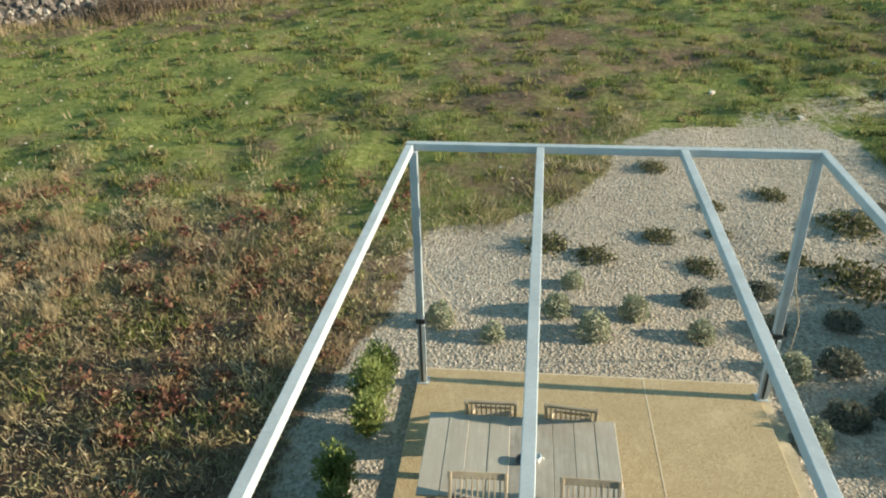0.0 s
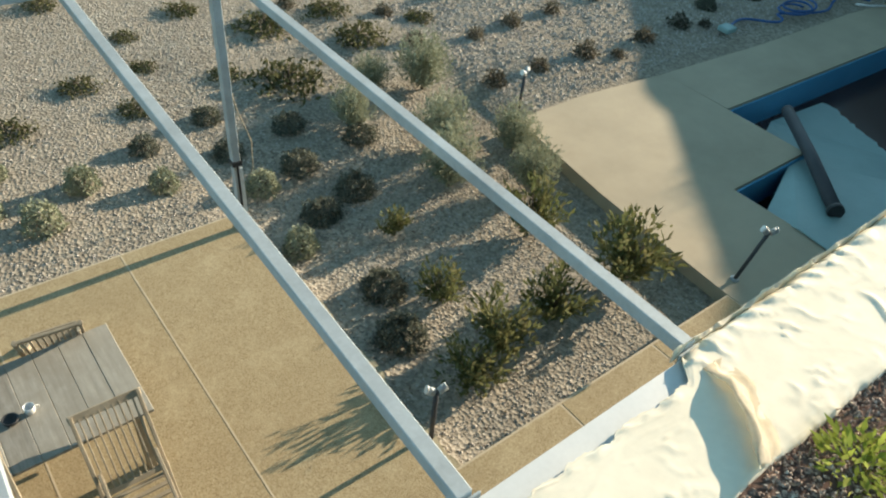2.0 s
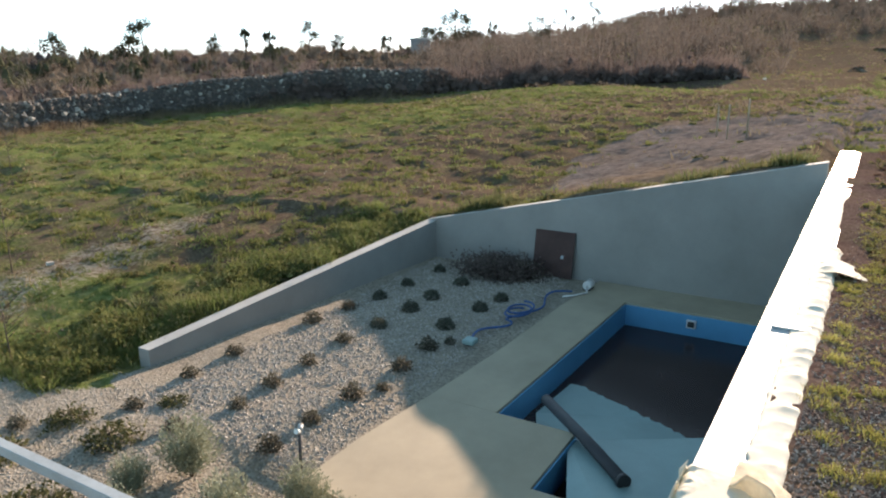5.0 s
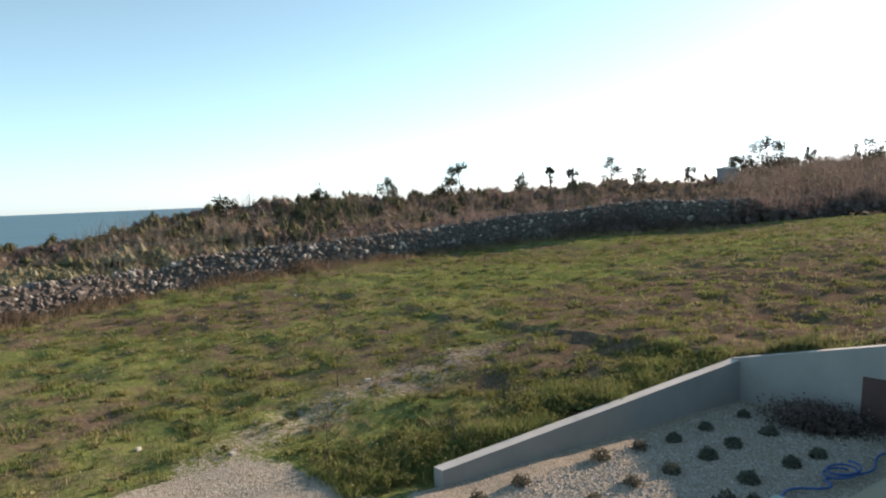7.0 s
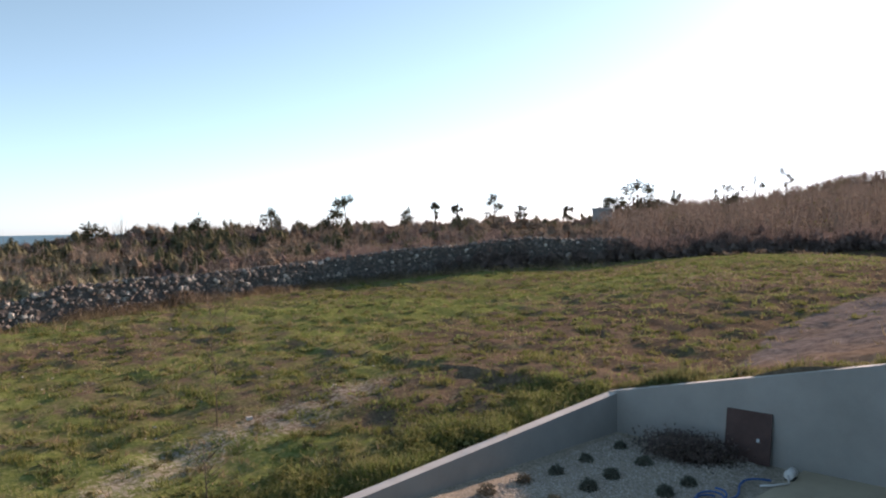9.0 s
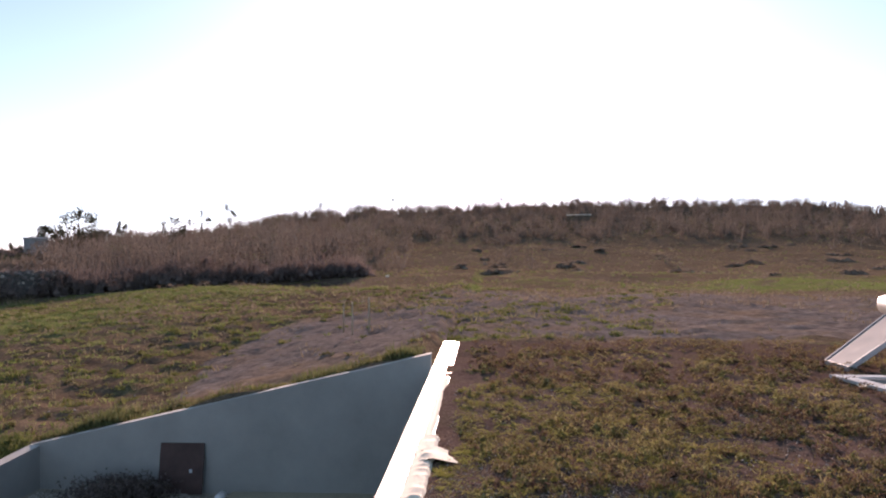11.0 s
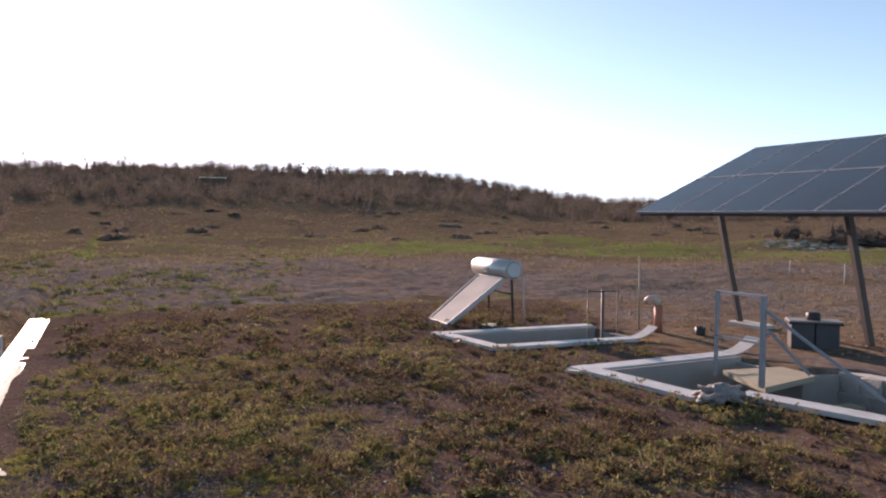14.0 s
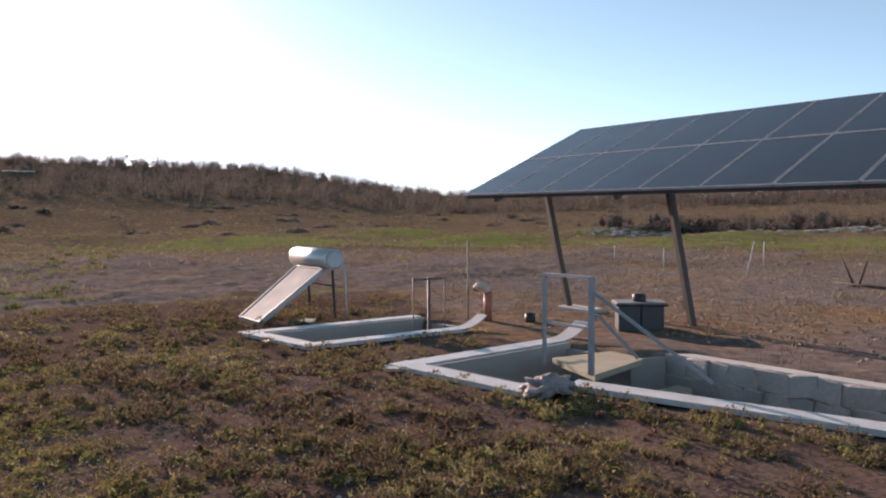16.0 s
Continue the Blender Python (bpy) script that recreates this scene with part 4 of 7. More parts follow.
# ---------------------------------------------------------------- shrubs
def dome(n, r, h, size, mat, c, wild=0.25, low=0.0):
    """Leaves in the outer shell of an uneven dome."""
    a, s = G.uniform(0, 2 * np.pi, n), G.uniform(low, 1, n)
    k = np.array([1 + wild * noise.noise(Vector((3 * math.cos(q), 3 * math.sin(q), 5 * p + r * 9))) * 2 for q, p in zip(a, s)])
    rad = np.sqrt(np.clip(1 - s * s * 0.92, 0, 1)) * r * k * G.uniform(0.72, 1.04, n)
    pos = np.stack([np.cos(a) * rad, np.sin(a) * rad, 0.02 + s * h * k * G.uniform(0.8, 1.05, n)], -1)
    return leaves(pos, G.uniform(0.6, 1.3, n) * size)


def upright(n, r, h, width, per=5, lean=0.45):
    a, q = G.uniform(0, 2 * np.pi, n), r * np.sqrt(G.uniform(0, 1, n))
    z = G.uniform(0, 0.6, n) * h
    pos = np.stack([np.cos(a) * q, np.sin(a) * q, z], -1)
    return blades(pos, np.full(n, h * 0.5), width, lean, per, r * 0.35)


def sprays(n, r, h, per, size, droop=0.25):
    """Leafy shoots that rise from the middle and lean outwards; the leaves point along the shoot."""
    a, q = G.uniform(0, 2 * np.pi, n), np.sqrt(G.uniform(0.02, 1, n))
    tip = np.stack([np.cos(a) * q * r, np.sin(a) * q * r, h * (1.05 - 0.55 * q * q) * G.uniform(0.7, 1.1, n)], -1)
    t = G.uniform(0.25, 1.0, (n, per))
    p = tip[:, None, :] * np.stack([t ** 1.3, t ** 1.3, t], -1)
    p = (p + G.normal(0, 0.02, p.shape)).reshape(-1, 3)
    d = np.repeat(tip / np.linalg.norm(tip, axis=1)[:, None], per, 0) + G.normal(0, 0.55, (n * per, 3)) - [0, 0, droop]
    d /= np.linalg.norm(d, axis=1)[:, None]
    w = np.cross(d, G.normal(size=d.shape))
    w /= np.linalg.norm(w, axis=1)[:, None]
    s = (size * G.uniform(0.6, 1.3, n * per))[:, None]
    return np.stack([p, p + d * s * 0.5 + w * s * 0.16, p + d * s, p + d * s * 0.5 - w * s * 0.16], 1)


def stems(c, n, r, h, mat):
    for i in range(n):
        bm = bmesh.new()
        a = R.uniform(0, 6.28)
        q = R.uniform(0.3, 0.8) * r
        tube(bm, [(0, 0, -0.02), (q * 0.5 * math.cos(a), q * 0.5 * math.sin(a), h * 0.4), (q * math.cos(a), q * math.sin(a), h * R.uniform(0.6, 0.85))], 0.012, 4, 0.004)
        part("stem", bm, mat, c)


KINDS = {
    "santolina": ("round grey-green cushion shrub in the gravel", L_GREY),
    "lavender": ("dark rounded lavender bush in the gravel", L_DARK),
    "mat_plant": ("low spreading dark green plant on the gravel", L_MAT),
    "rosemary": ("upright bright green rosemary beside the patio", L_ROSE),
    "oleander": ("bushy green shrub with upright leafy stems", L_OLEA),
    "broom": ("tall feathery grey-green broom", L_GREY),
    "seedling": ("small dry brown cushion plant in gravel", L_SEED),
}
MADE = {}


def shrub(kind, variant):
    if (kind, variant) in MADE:
        return MADE[kind, variant]
    c = thing(kind, KINDS[kind][0], "shrub", None, kind + " plants")
    if kind == "santolina":
        t = dome(1300, 0.19, 0.27, 0.022, 0, c, 0.14)
    elif kind == "lavender":
        t = dome(1700, 0.25, 0.25, 0.024, 0, c, 0.2)
    elif kind == "mat_plant":
        t = dome(560, 0.30, 0.11, 0.032, 0, c, 0.55)
    elif kind == "seedling":
        t = dome(420, 0.15, 0.17, 0.026, 0, c, 0.4)
    elif kind == "rosemary":
        t = sprays(120, 0.21, 0.56, 22, 0.055, -0.35)
    elif kind == "oleander":
        t = sprays(46, 0.36, 0.68, 22, 0.085, -0.15)
    else:
        t = sprays(210, 0.41, 0.82, 26, 0.05, -0.1)
    ob = soup("foliage", t, KINDS[kind][1], "", "")
    ob.parent = c
    stems(c, 4, 0.2, 0.24 if kind not in ("oleander", "broom") else 0.6, M_BARK)
    c.location = (0, -3, -50)
    MADE[kind, variant] = c
    return c


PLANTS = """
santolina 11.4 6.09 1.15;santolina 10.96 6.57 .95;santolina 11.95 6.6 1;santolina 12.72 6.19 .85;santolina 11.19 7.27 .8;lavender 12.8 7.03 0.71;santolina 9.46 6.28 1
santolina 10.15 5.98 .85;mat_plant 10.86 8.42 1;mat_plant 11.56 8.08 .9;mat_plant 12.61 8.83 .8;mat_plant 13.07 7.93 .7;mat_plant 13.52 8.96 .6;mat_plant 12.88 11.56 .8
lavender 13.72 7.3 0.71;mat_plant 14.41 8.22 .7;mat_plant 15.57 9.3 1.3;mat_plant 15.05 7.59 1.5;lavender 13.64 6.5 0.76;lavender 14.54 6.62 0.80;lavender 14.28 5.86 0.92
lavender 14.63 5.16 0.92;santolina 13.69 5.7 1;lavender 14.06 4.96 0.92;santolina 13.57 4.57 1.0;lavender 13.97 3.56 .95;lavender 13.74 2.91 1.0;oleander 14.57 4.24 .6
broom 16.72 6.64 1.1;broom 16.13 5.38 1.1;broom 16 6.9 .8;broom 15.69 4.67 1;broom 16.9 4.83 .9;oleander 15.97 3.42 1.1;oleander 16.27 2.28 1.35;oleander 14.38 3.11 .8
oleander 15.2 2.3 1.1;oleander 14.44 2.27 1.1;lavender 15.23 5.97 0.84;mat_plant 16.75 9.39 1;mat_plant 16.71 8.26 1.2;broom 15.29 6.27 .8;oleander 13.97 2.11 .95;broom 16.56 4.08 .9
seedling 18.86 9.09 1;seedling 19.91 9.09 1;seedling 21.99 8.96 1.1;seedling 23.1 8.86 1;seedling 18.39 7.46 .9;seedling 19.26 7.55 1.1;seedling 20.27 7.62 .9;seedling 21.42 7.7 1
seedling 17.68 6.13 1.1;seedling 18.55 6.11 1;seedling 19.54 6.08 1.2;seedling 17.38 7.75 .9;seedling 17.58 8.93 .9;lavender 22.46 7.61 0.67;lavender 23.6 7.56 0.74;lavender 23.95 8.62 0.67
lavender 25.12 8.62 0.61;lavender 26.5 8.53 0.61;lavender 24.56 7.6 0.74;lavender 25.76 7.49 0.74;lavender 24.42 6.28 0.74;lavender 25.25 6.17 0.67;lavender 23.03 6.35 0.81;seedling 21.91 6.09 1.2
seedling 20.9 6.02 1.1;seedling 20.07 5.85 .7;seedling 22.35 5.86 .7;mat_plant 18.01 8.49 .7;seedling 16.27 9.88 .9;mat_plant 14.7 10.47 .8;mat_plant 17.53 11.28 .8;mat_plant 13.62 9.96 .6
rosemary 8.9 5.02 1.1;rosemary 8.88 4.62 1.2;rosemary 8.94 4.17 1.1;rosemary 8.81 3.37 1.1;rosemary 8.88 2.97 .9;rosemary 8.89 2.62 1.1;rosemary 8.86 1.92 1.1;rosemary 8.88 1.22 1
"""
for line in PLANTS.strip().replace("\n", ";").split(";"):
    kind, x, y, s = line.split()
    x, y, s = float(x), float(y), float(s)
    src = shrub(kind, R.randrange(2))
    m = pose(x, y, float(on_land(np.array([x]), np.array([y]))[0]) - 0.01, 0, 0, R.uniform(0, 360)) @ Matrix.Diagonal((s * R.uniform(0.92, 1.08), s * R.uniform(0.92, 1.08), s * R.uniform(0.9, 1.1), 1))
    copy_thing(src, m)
for c in MADE.values():
    for o in [*c.children_recursive, c]:
        bpy.data.objects.remove(o)

# ---------------------------------------------------------------- loose gravel on the beds
def pebbles(n, x0, x1, y0, y1, size, mat, label, ok, up=0.0):
    x, y = G.uniform(x0, x1, n), G.uniform(y0, y1, n)
    keep = ok(x, y)
    x, y = x[keep], y[keep]
    n = len(x)
    s = G.uniform(0.5, 1.3, n) * size
    d = np.array([(1, 0, 0), (0, 1, 0), (-1, 0, 0), (0, -1, 0), (0, 0, 0.7)], float)
    a = G.uniform(0, 6.28, n)
    rot = np.stack([np.stack([np.cos(a), -np.sin(a), 0 * a], -1), np.stack([np.sin(a), np.cos(a), 0 * a], -1), np.stack([0 * a, 0 * a, 1 + 0 * a], -1)], 1)
    v = np.einsum("nij,kj->nki", rot, d) * (s[:, None] * G.uniform(0.6, 1.2, (n, 5)))[:, :, None]
    v = v + np.stack([x, y, on_land(x, y) + up + G.uniform(-0.008, 0.002, n)], -1)[:, None, :]
    t = np.stack([v[:, [0, 1, 4]], v[:, [1, 2, 4]], v[:, [2, 3, 4]], v[:, [3, 0, 4]]], 1).reshape(-1, 3, 3)
    return soup("gravel", t, mat, label, "gravel")


def stone_mat(name, stops):
    k = Mat(name, 0.9, 0, 0.25)
    k.color(k.mix(0.3, k.ramp(k.island(), stops), k.ramp(k.noise(30, 3), stops)))
    return k.m


M_PEB = stone_mat("limestone_chips", [(0.0, (0.18, 0.157, 0.132)), (0.5, (0.365, 0.328, 0.29)), (1.0, (0.58, 0.54, 0.485))])
bed = lambda x, y: ((x > 13.15) | (x < 9.1) | (y > 5.32)) & ((x < 16.9) | (y > 5.3)) & ((y > 1.34) | (x < 9.1)) & (x > bed_left(y)) & ((x > 18.2) | (y < bed_far(x))) & ((x < 18.4) | (y < 9.0)) & (G.uniform(0, 1, x.shape) > smooth(8.8, 13.2, y))
pebbles(66000, 8.1, 19.5, 0.1, 14.4, 0.019, M_PEB, "pale limestone chippings on the garden beds", bed)
pebbles(14000, 17.5, 27.4, 5.0, 9.2, 0.035, M_PEB, "pale limestone chippings by the wall", lambda x, y: y > 5.35)

n = 9000
x, y = G.uniform(13.3, 17.5, n), G.uniform(1.4, 9.5, n)
k_ = ((x < 16.9) | (y > 5.3)) & (speckle(x, y, 0.9, 33) > G.uniform(-0.5, 0.7, n))
x, y = x[k_], y[k_]
soup("leaf_litter", leaves(np.stack([x, y, on_land(x, y) + 0.012], -1), G.uniform(0.010, 0.028, len(x)))[:, :3], leafy("dry_litter", [(0.0, (0.07, 0.05, 0.035)), (0.5, (0.16, 0.125, 0.085)), (1.0, (0.30, 0.25, 0.17))]), "dry leaf litter between the shrubs", "litter")

# ---------------------------------------------------------------- pasture
def spread(n, reach, near, lo=-60, hi=200):
    """Places on the land round the house, thinning outwards."""
    head = np.radians(G.uniform(lo, hi, n))
    r = near + (reach - near) * G.uniform(0, 1, n) ** 1.6
    return 11 + r * np.sin(head), -1 + r * np.cos(head)


def is_field(x, y):
    garden = (y > -0.6) & (y < shear(x, np.full(x.shape, 9.75))) & (x < 28.1) & (x > 17.5)
    gravel = (y >= 0) & (y < bed_far(x)) & (x < 18.3) & (x > bed_left(y))
    roof = (y < 0.2) & (y > -40) & (x < 34) & (x > 1)
    return ~(garden | gravel | roof) & (G.uniform(0, 1, x.shape) > 0.94 * yard(x, y))


def plot(n, near, reach, lo, hi, power=1.0):
    head = np.radians(G.uniform(lo, hi, n))
    r = near + (reach - near) * G.uniform(0, 1, n) ** power
    return 11 + r * np.sin(head), -1 + r * np.cos(head), r


x, y, r = plot(130000, 6, 66, -75, 105, 0.9)
clump = speckle(x, y, 0.8, 1)
k_ = is_field(x, y) & (clump > G.uniform(-0.45, 0.5, len(x)) + 0.9 * smooth(14, 2, y) * (x > 30))
x, y, r, clump = x[k_], y[k_], r[k_], clump[k_]
h = G.uniform(0.035, 0.09, len(x)) * (0.6 + 2.6 * np.clip(clump, 0, 1)) * (1 + 0.005 * r)
soup("grass", blades(np.stack([x, y, on_land(x, y) - 0.02], -1), h, 0.010 + 0.0016 * r, 1.3, 5, 0.13), L_GRASS, "short rough green pasture grass", "grass")
x, y, r = plot(16000, 6, 64, -75, 105, 0.8)
clump = speckle(x, y, 0.35, 21)
k_ = is_field(x, y) & (clump > G.uniform(-0.5, 0.7, len(x)))
x, y, r = x[k_], y[k_], r[k_]
h = G.uniform(0.08, 0.26, len(x))
soup("dry_grass", blades(np.stack([x, y, on_land(x, y) - 0.02], -1), h, 0.012 + 0.0009 * r, 1.0, 6, 0.13), L_STRAW, "tufts of dry straw-coloured grass", "grass")
x, y, r = plot(5200, 8, 60, -75, 105, 0.8)
clump = speckle(x, y, 0.13, 41)
k_ = is_field(x, y) & (clump > G.uniform(-0.6, 0.5, len(x)))
x, y, r = x[k_], y[k_], r[k_]
n, n_l = len(x), 25
big = G.uniform(0.12, 0.42, n)
off = G.normal(0, 0.5, (n, n_l, 2)) * big[:, None, None]
at = np.stack([x[:, None] + off[..., 0], y[:, None] + off[..., 1], np.repeat(on_land(x, y)[:, None] - 0.02, n_l, 1)], -1).reshape(-1, 3)
hh = (0.55 * big[:, None] * np.clip(1 - (off ** 2).sum(-1) / (big[:, None] * 1.3) ** 2, 0.2, 1)).ravel() + 0.03
soup("tussocks", blades(at, hh, np.repeat(0.016 + 0.0010 * r, n_l), 0.9, 2, 0.05), leafy("tussock_blades", [(0.0, (0.05, 0.06, 0.022)), (0.4, (0.12, 0.145, 0.04)), (0.7, (0.22, 0.22, 0.08)), (1.0, (0.36, 0.3, 0.16))], 0.3), "uneven green and straw tussocks in the pasture", "grass")
pebbles(900, -10, 34, 9, 36, 0.05, M_PEB, "scattered pale stones in the pasture", lambda x, y: is_field(x, y) & (speckle(x, y, 0.3, 77) > 0.05))
# rank dead weeds beyond the patio corner and on the bank
M_WEED = leafy("russet_weeds", [(0.0, (0.12, 0.068, 0.052)), (0.25, (0.22, 0.155, 0.11)), (0.45, (0.2, 0.205, 0.088)), (0.65, (0.37, 0.32, 0.205)), (1.0, (0.68, 0.61, 0.46))])
n = 34000
x, y = G.uniform(-7, 9.0, n), G.uniform(0.3, 12.5, n)
clump = speckle(x, y, 0.7, 5)
k_ = (x < bed_left(y) - 0.1 + 0.2 * np.sin(y * 2.3)) & (clump > G.uniform(-0.8, 0.5, n) + 0.2 * np.clip(y - 7.0 - 0.4 * np.sin(x * 1.3), 0, 9))
x, y, clump = x[k_], y[k_], clump[k_]
z = on_land(x, y)
h = G.uniform(0.05, 0.2, len(x)) * (1 + np.clip(clump, 0, 1))
soup("dead_weeds", blades(np.stack([x, y, z - 0.02], -1), h, 0.014 + 0 * h, 1.3, 4, 0.12), M_WEED, "russet and straw dead weeds", "weeds")
q = np.repeat(np.stack([x, y, z], -1), 4, 0) + G.normal(0, 1, (4 * len(x), 3)) * [0.12, 0.12, 0.04] + [0, 0, 0.07]
soup("leaf_litter", leaves(q, 0.032 * G.uniform(0.5, 1.7, len(q)))[:, :3], M_WEED, "withered leaves and seed heads among the weeds", "weeds")
# rosettes and straw clumps standing out of the weeds
n, n_l = 900, 40
x, y = G.uniform(-2, 8.9, n), G.uniform(0.4, 11, n)
k_ = (x < bed_left(y) - 0.15) & (speckle(x, y, 0.5, 15) > G.uniform(-0.5, 0.4, n))
x, y = x[k_], y[k_]
n = len(x)
big = G.uniform(0.08, 0.26, n)
off = G.normal(0, 0.5, (n, n_l, 2)) * big[:, None, None]
at = np.stack([x[:, None] + off[..., 0], y[:, None] + off[..., 1], np.repeat(on_land(x, y)[:, None] + 0.02, n_l, 1) + G.uniform(0, 0.8, (n, n_l)) * big[:, None]], -1)
pale = G.uniform(0, 1, n) < 0.45
soup("leaf_litter", leaves(at[~pale].reshape(-1, 3), 0.045 * G.uniform(0.6, 1.4, (~pale).sum() * n_l)), leafy("red_dock_leaves", [(0.0, (0.07, 0.03, 0.028)), (0.5, (0.19, 0.085, 0.066)), (0.8, (0.17, 0.15, 0.06)), (1.0, (0.42, 0.30, 0.2))], 0.35), "reddish withered dock among the weeds", "weeds")
soup("dead_weeds", blades(at[pale].reshape(-1, 3), np.repeat(big[pale], n_l) * 0.9, 0.011, 0.9, 2, 0.05), L_STRAW, "pale straw clumps standing in the weeds", "weeds")
n = 5000
x, y = G.uniform(8.6, 13.0, n), G.uniform(8.6, 14.5, n)
clump = speckle(x, y, 0.9, 8)
k_ = (y > bed_far(x) - 0.25) & (clump > G.uniform(-0.6, 0.5, n) + 0.5 * np.clip(y - bed_far(x) - 0.5, 0, 3))
x, y = x[k_], y[k_]
soup("dead_weeds", blades(np.stack([x, y, on_land(x, y) - 0.02], -1), G.uniform(0.06, 0.26, len(x)), 0.016, 1.2, 5, 0.16), M_WEED, "dry brown weeds at the gravel edge", "weeds")
# green weeds along the tops of the retaining walls
n = 2600
x = G.uniform(17.2, 28.2, n)
y = shear(x, np.full(n, 9.7)) + np.abs(G.normal(0, 1.5, n)) + 0.05
h = G.uniform(0.12, 0.42, n) * np.clip(1.2 - 0.25 * (y - shear(x, np.full(n, 9.7))), 0.4, 1.2)
c_ = np.stack([x, y, on_land(x, y) - 0.05], -1)
lump = np.array([noise.noise(Vector((a * 0.9, b * 0.9, 4))) for a, b in zip(x, y)])
n_l = 26
q = c_[:, None, :] + np.abs(G.normal(0, 1, (n, n_l, 3))) * (np.array([0.22, 0.22, 0.5]) * (h * (1 + 1.2 * lump))[:, None, None] * 0.8) * np.sign(G.normal(size=(n, n_l, 3)) + [0, 0, 9])
pick = (G.uniform(0, 1, n) < 0.3) & (lump > -0.1)
soup("wall_weeds", leaves(q[pick].reshape(-1, 3), 0.04 * G.uniform(0.6, 1.4, pick.sum() * n_l)), L_OLEA, "rank green weeds along the retaining wall", "weeds")
soup("wall_weeds", blades(c_[lump > -0.25], (h * (0.7 + 0.9 * lump))[lump > -0.25], 0.022, 0.9, 16, 0.17), L_GRASS, "yellow-green grass tussocks behind the retaining wall", "weeds")
n = 1700
y = G.uniform(0.4, 9.6, n)
x = 28.0 + np.abs(G.normal(0, 0.55, n))
lump = np.array([noise.noise(Vector((3, b * 0.55, 8))) + 0.5 * noise.noise(Vector((a * 2, b * 2, 1))) for a, b in zip(x, y)])
h = G.uniform(0.1, 0.34, n) * np.clip(0.55 + 1.5 * lump, 0.25, 1.7)
pick = lump > 0.12
fringe = np.stack([x, y, on_land(x, y) - 0.03], -1)
soup("wall_weeds", blades(fringe[~pick], h[~pick], 0.035, 0.9, 5, 0.16), leafy("fringe_blades", [(0.0, (0.06, 0.06, 0.03)), (0.5, (0.14, 0.14, 0.06)), (1.0, (0.34, 0.3, 0.16))], 0.35), "fringe of dull grass above the pool wall", "weeds")
soup("wall_weeds", blades(fringe[pick], h[pick], 0.04, 0.6, 8, 0.14), L_OLEA, "upright green weeds above the pool wall", "weeds")
# sedum and moss on the roof
x, y, r = plot(11000, 3.0, 24, 88, 178, 0.8)
y = y - 0.6
x, y, r = np.r_[x, G.uniform(1.7, 12.5, 3200)], np.r_[y, G.uniform(-13, -0.7, 3200)], np.r_[r, np.full(3200, 8.0)]
patch = 0.5 * speckle(x, y, 0.35, 2, 3) + speckle(x, y, 1.5, 26, 2)
k_ = (y < -0.7) & (x < 33.2) & ((x > 10.5) | (y > -13)) & (patch > G.uniform(-0.45, 0.35, len(x)) + 0.45 * np.clip(2.0 + y, 0, 1.2)) & ~inside([(22.85, -9.4), (20, -9.75), (19.75, -10.5), (12.5, -12.8), (12.5, -16), (24, -16)], x, y) & ~inside([(27.4, -8.65), (24.75, -9.05), (24.5, -13.4), (27.2, -13.2)], x, y) & (y > roof_back(x))
x, y, r, patch = x[k_], y[k_], r[k_], patch[k_]
n, n_l = len(x), 18
big = G.uniform(0.05, 0.17, n) * (1 + 0.5 * np.clip(patch, 0, 1))
off = G.normal(0, 0.55, (n, n_l, 2)) * big[:, None, None]
lift = (1.15 * big)[:, None] * np.clip(1 - (off ** 2).sum(-1) / (big[:, None] * 1.3) ** 2, 0, 1)
at = np.stack([x[:, None] + off[..., 0], y[:, None] + off[..., 1], on_land(x, y)[:, None] - 0.01 + lift], -1).reshape(-1, 3)
half = G.uniform(0, 1, n * n_l) < 0.5
soup("roof_planting", blades(at[half], G.uniform(0.025, 0.075, half.sum()), np.repeat(0.0145 + 0.0008 * r, n_l)[half], 1.6, 2, 0.03), L_SEDUM, "thin mossy sedum planting on the flat roof", "roof planting")
soup("roof_moss", leaves(at[~half] + [0, 0, 0.012], G.uniform(0.014, 0.03, (~half).sum())), leafy("withered_sedum", [(0.0, (0.09, 0.055, 0.048)), (0.45, (0.15, 0.1, 0.075)), (0.75, (0.23, 0.2, 0.1)), (1.0, (0.5, 0.43, 0.27))], 0.3), "brownish withered cushions between the sedum", "roof planting")
# The near-white last stop paints sunlit glints into the purplish grit.
M_SUB = stone_mat("roof_substrate", [(0.0, (0.11, 0.07, 0.06)), (0.5, (0.29, 0.205, 0.165)), (0.85, (0.54, 0.43, 0.35)), (1.0, (0.9, 0.8, 0.7))])
pebbles(15000, 9, 26, -8.0, -0.62, 0.018, M_SUB, "purplish grit of the roof substrate", lambda x, y: y < -0.55)
pebbles(16000, 11, 20.5, -4.2, -0.53, 0.016, M_SUB, "coarse purplish grit along the roof edge", lambda x, y: y < -0.53, 0.004)
pebbles(24000, 11.8, 16.8, -2.7, -0.53, 0.0125, M_SUB, "fine purplish grit along the roof edge", lambda x, y: y < -0.53, 0.005)
pebbles(700, 11, 26, -12, -0.7, 0.022, M_PEB, "pale flecks of limestone on the roof planting", lambda x, y: (y > roof_back(x)) & (speckle(x, y, 0.4, 91) > -0.1), 0.05)
n = 12000
x, y = G.uniform(11.5, 26, n), -0.7 - 4.5 * G.uniform(0, 1, n)
k_ = speckle(x, y, 1.9, 61) > G.uniform(-0.3, 0.8, n) + 0.1 * np.clip(1.7 + y, 0, 1.0)
x, y = x[k_], y[k_]
n, n_l = len(x), 24
big = G.uniform(0.03, 0.15, n)
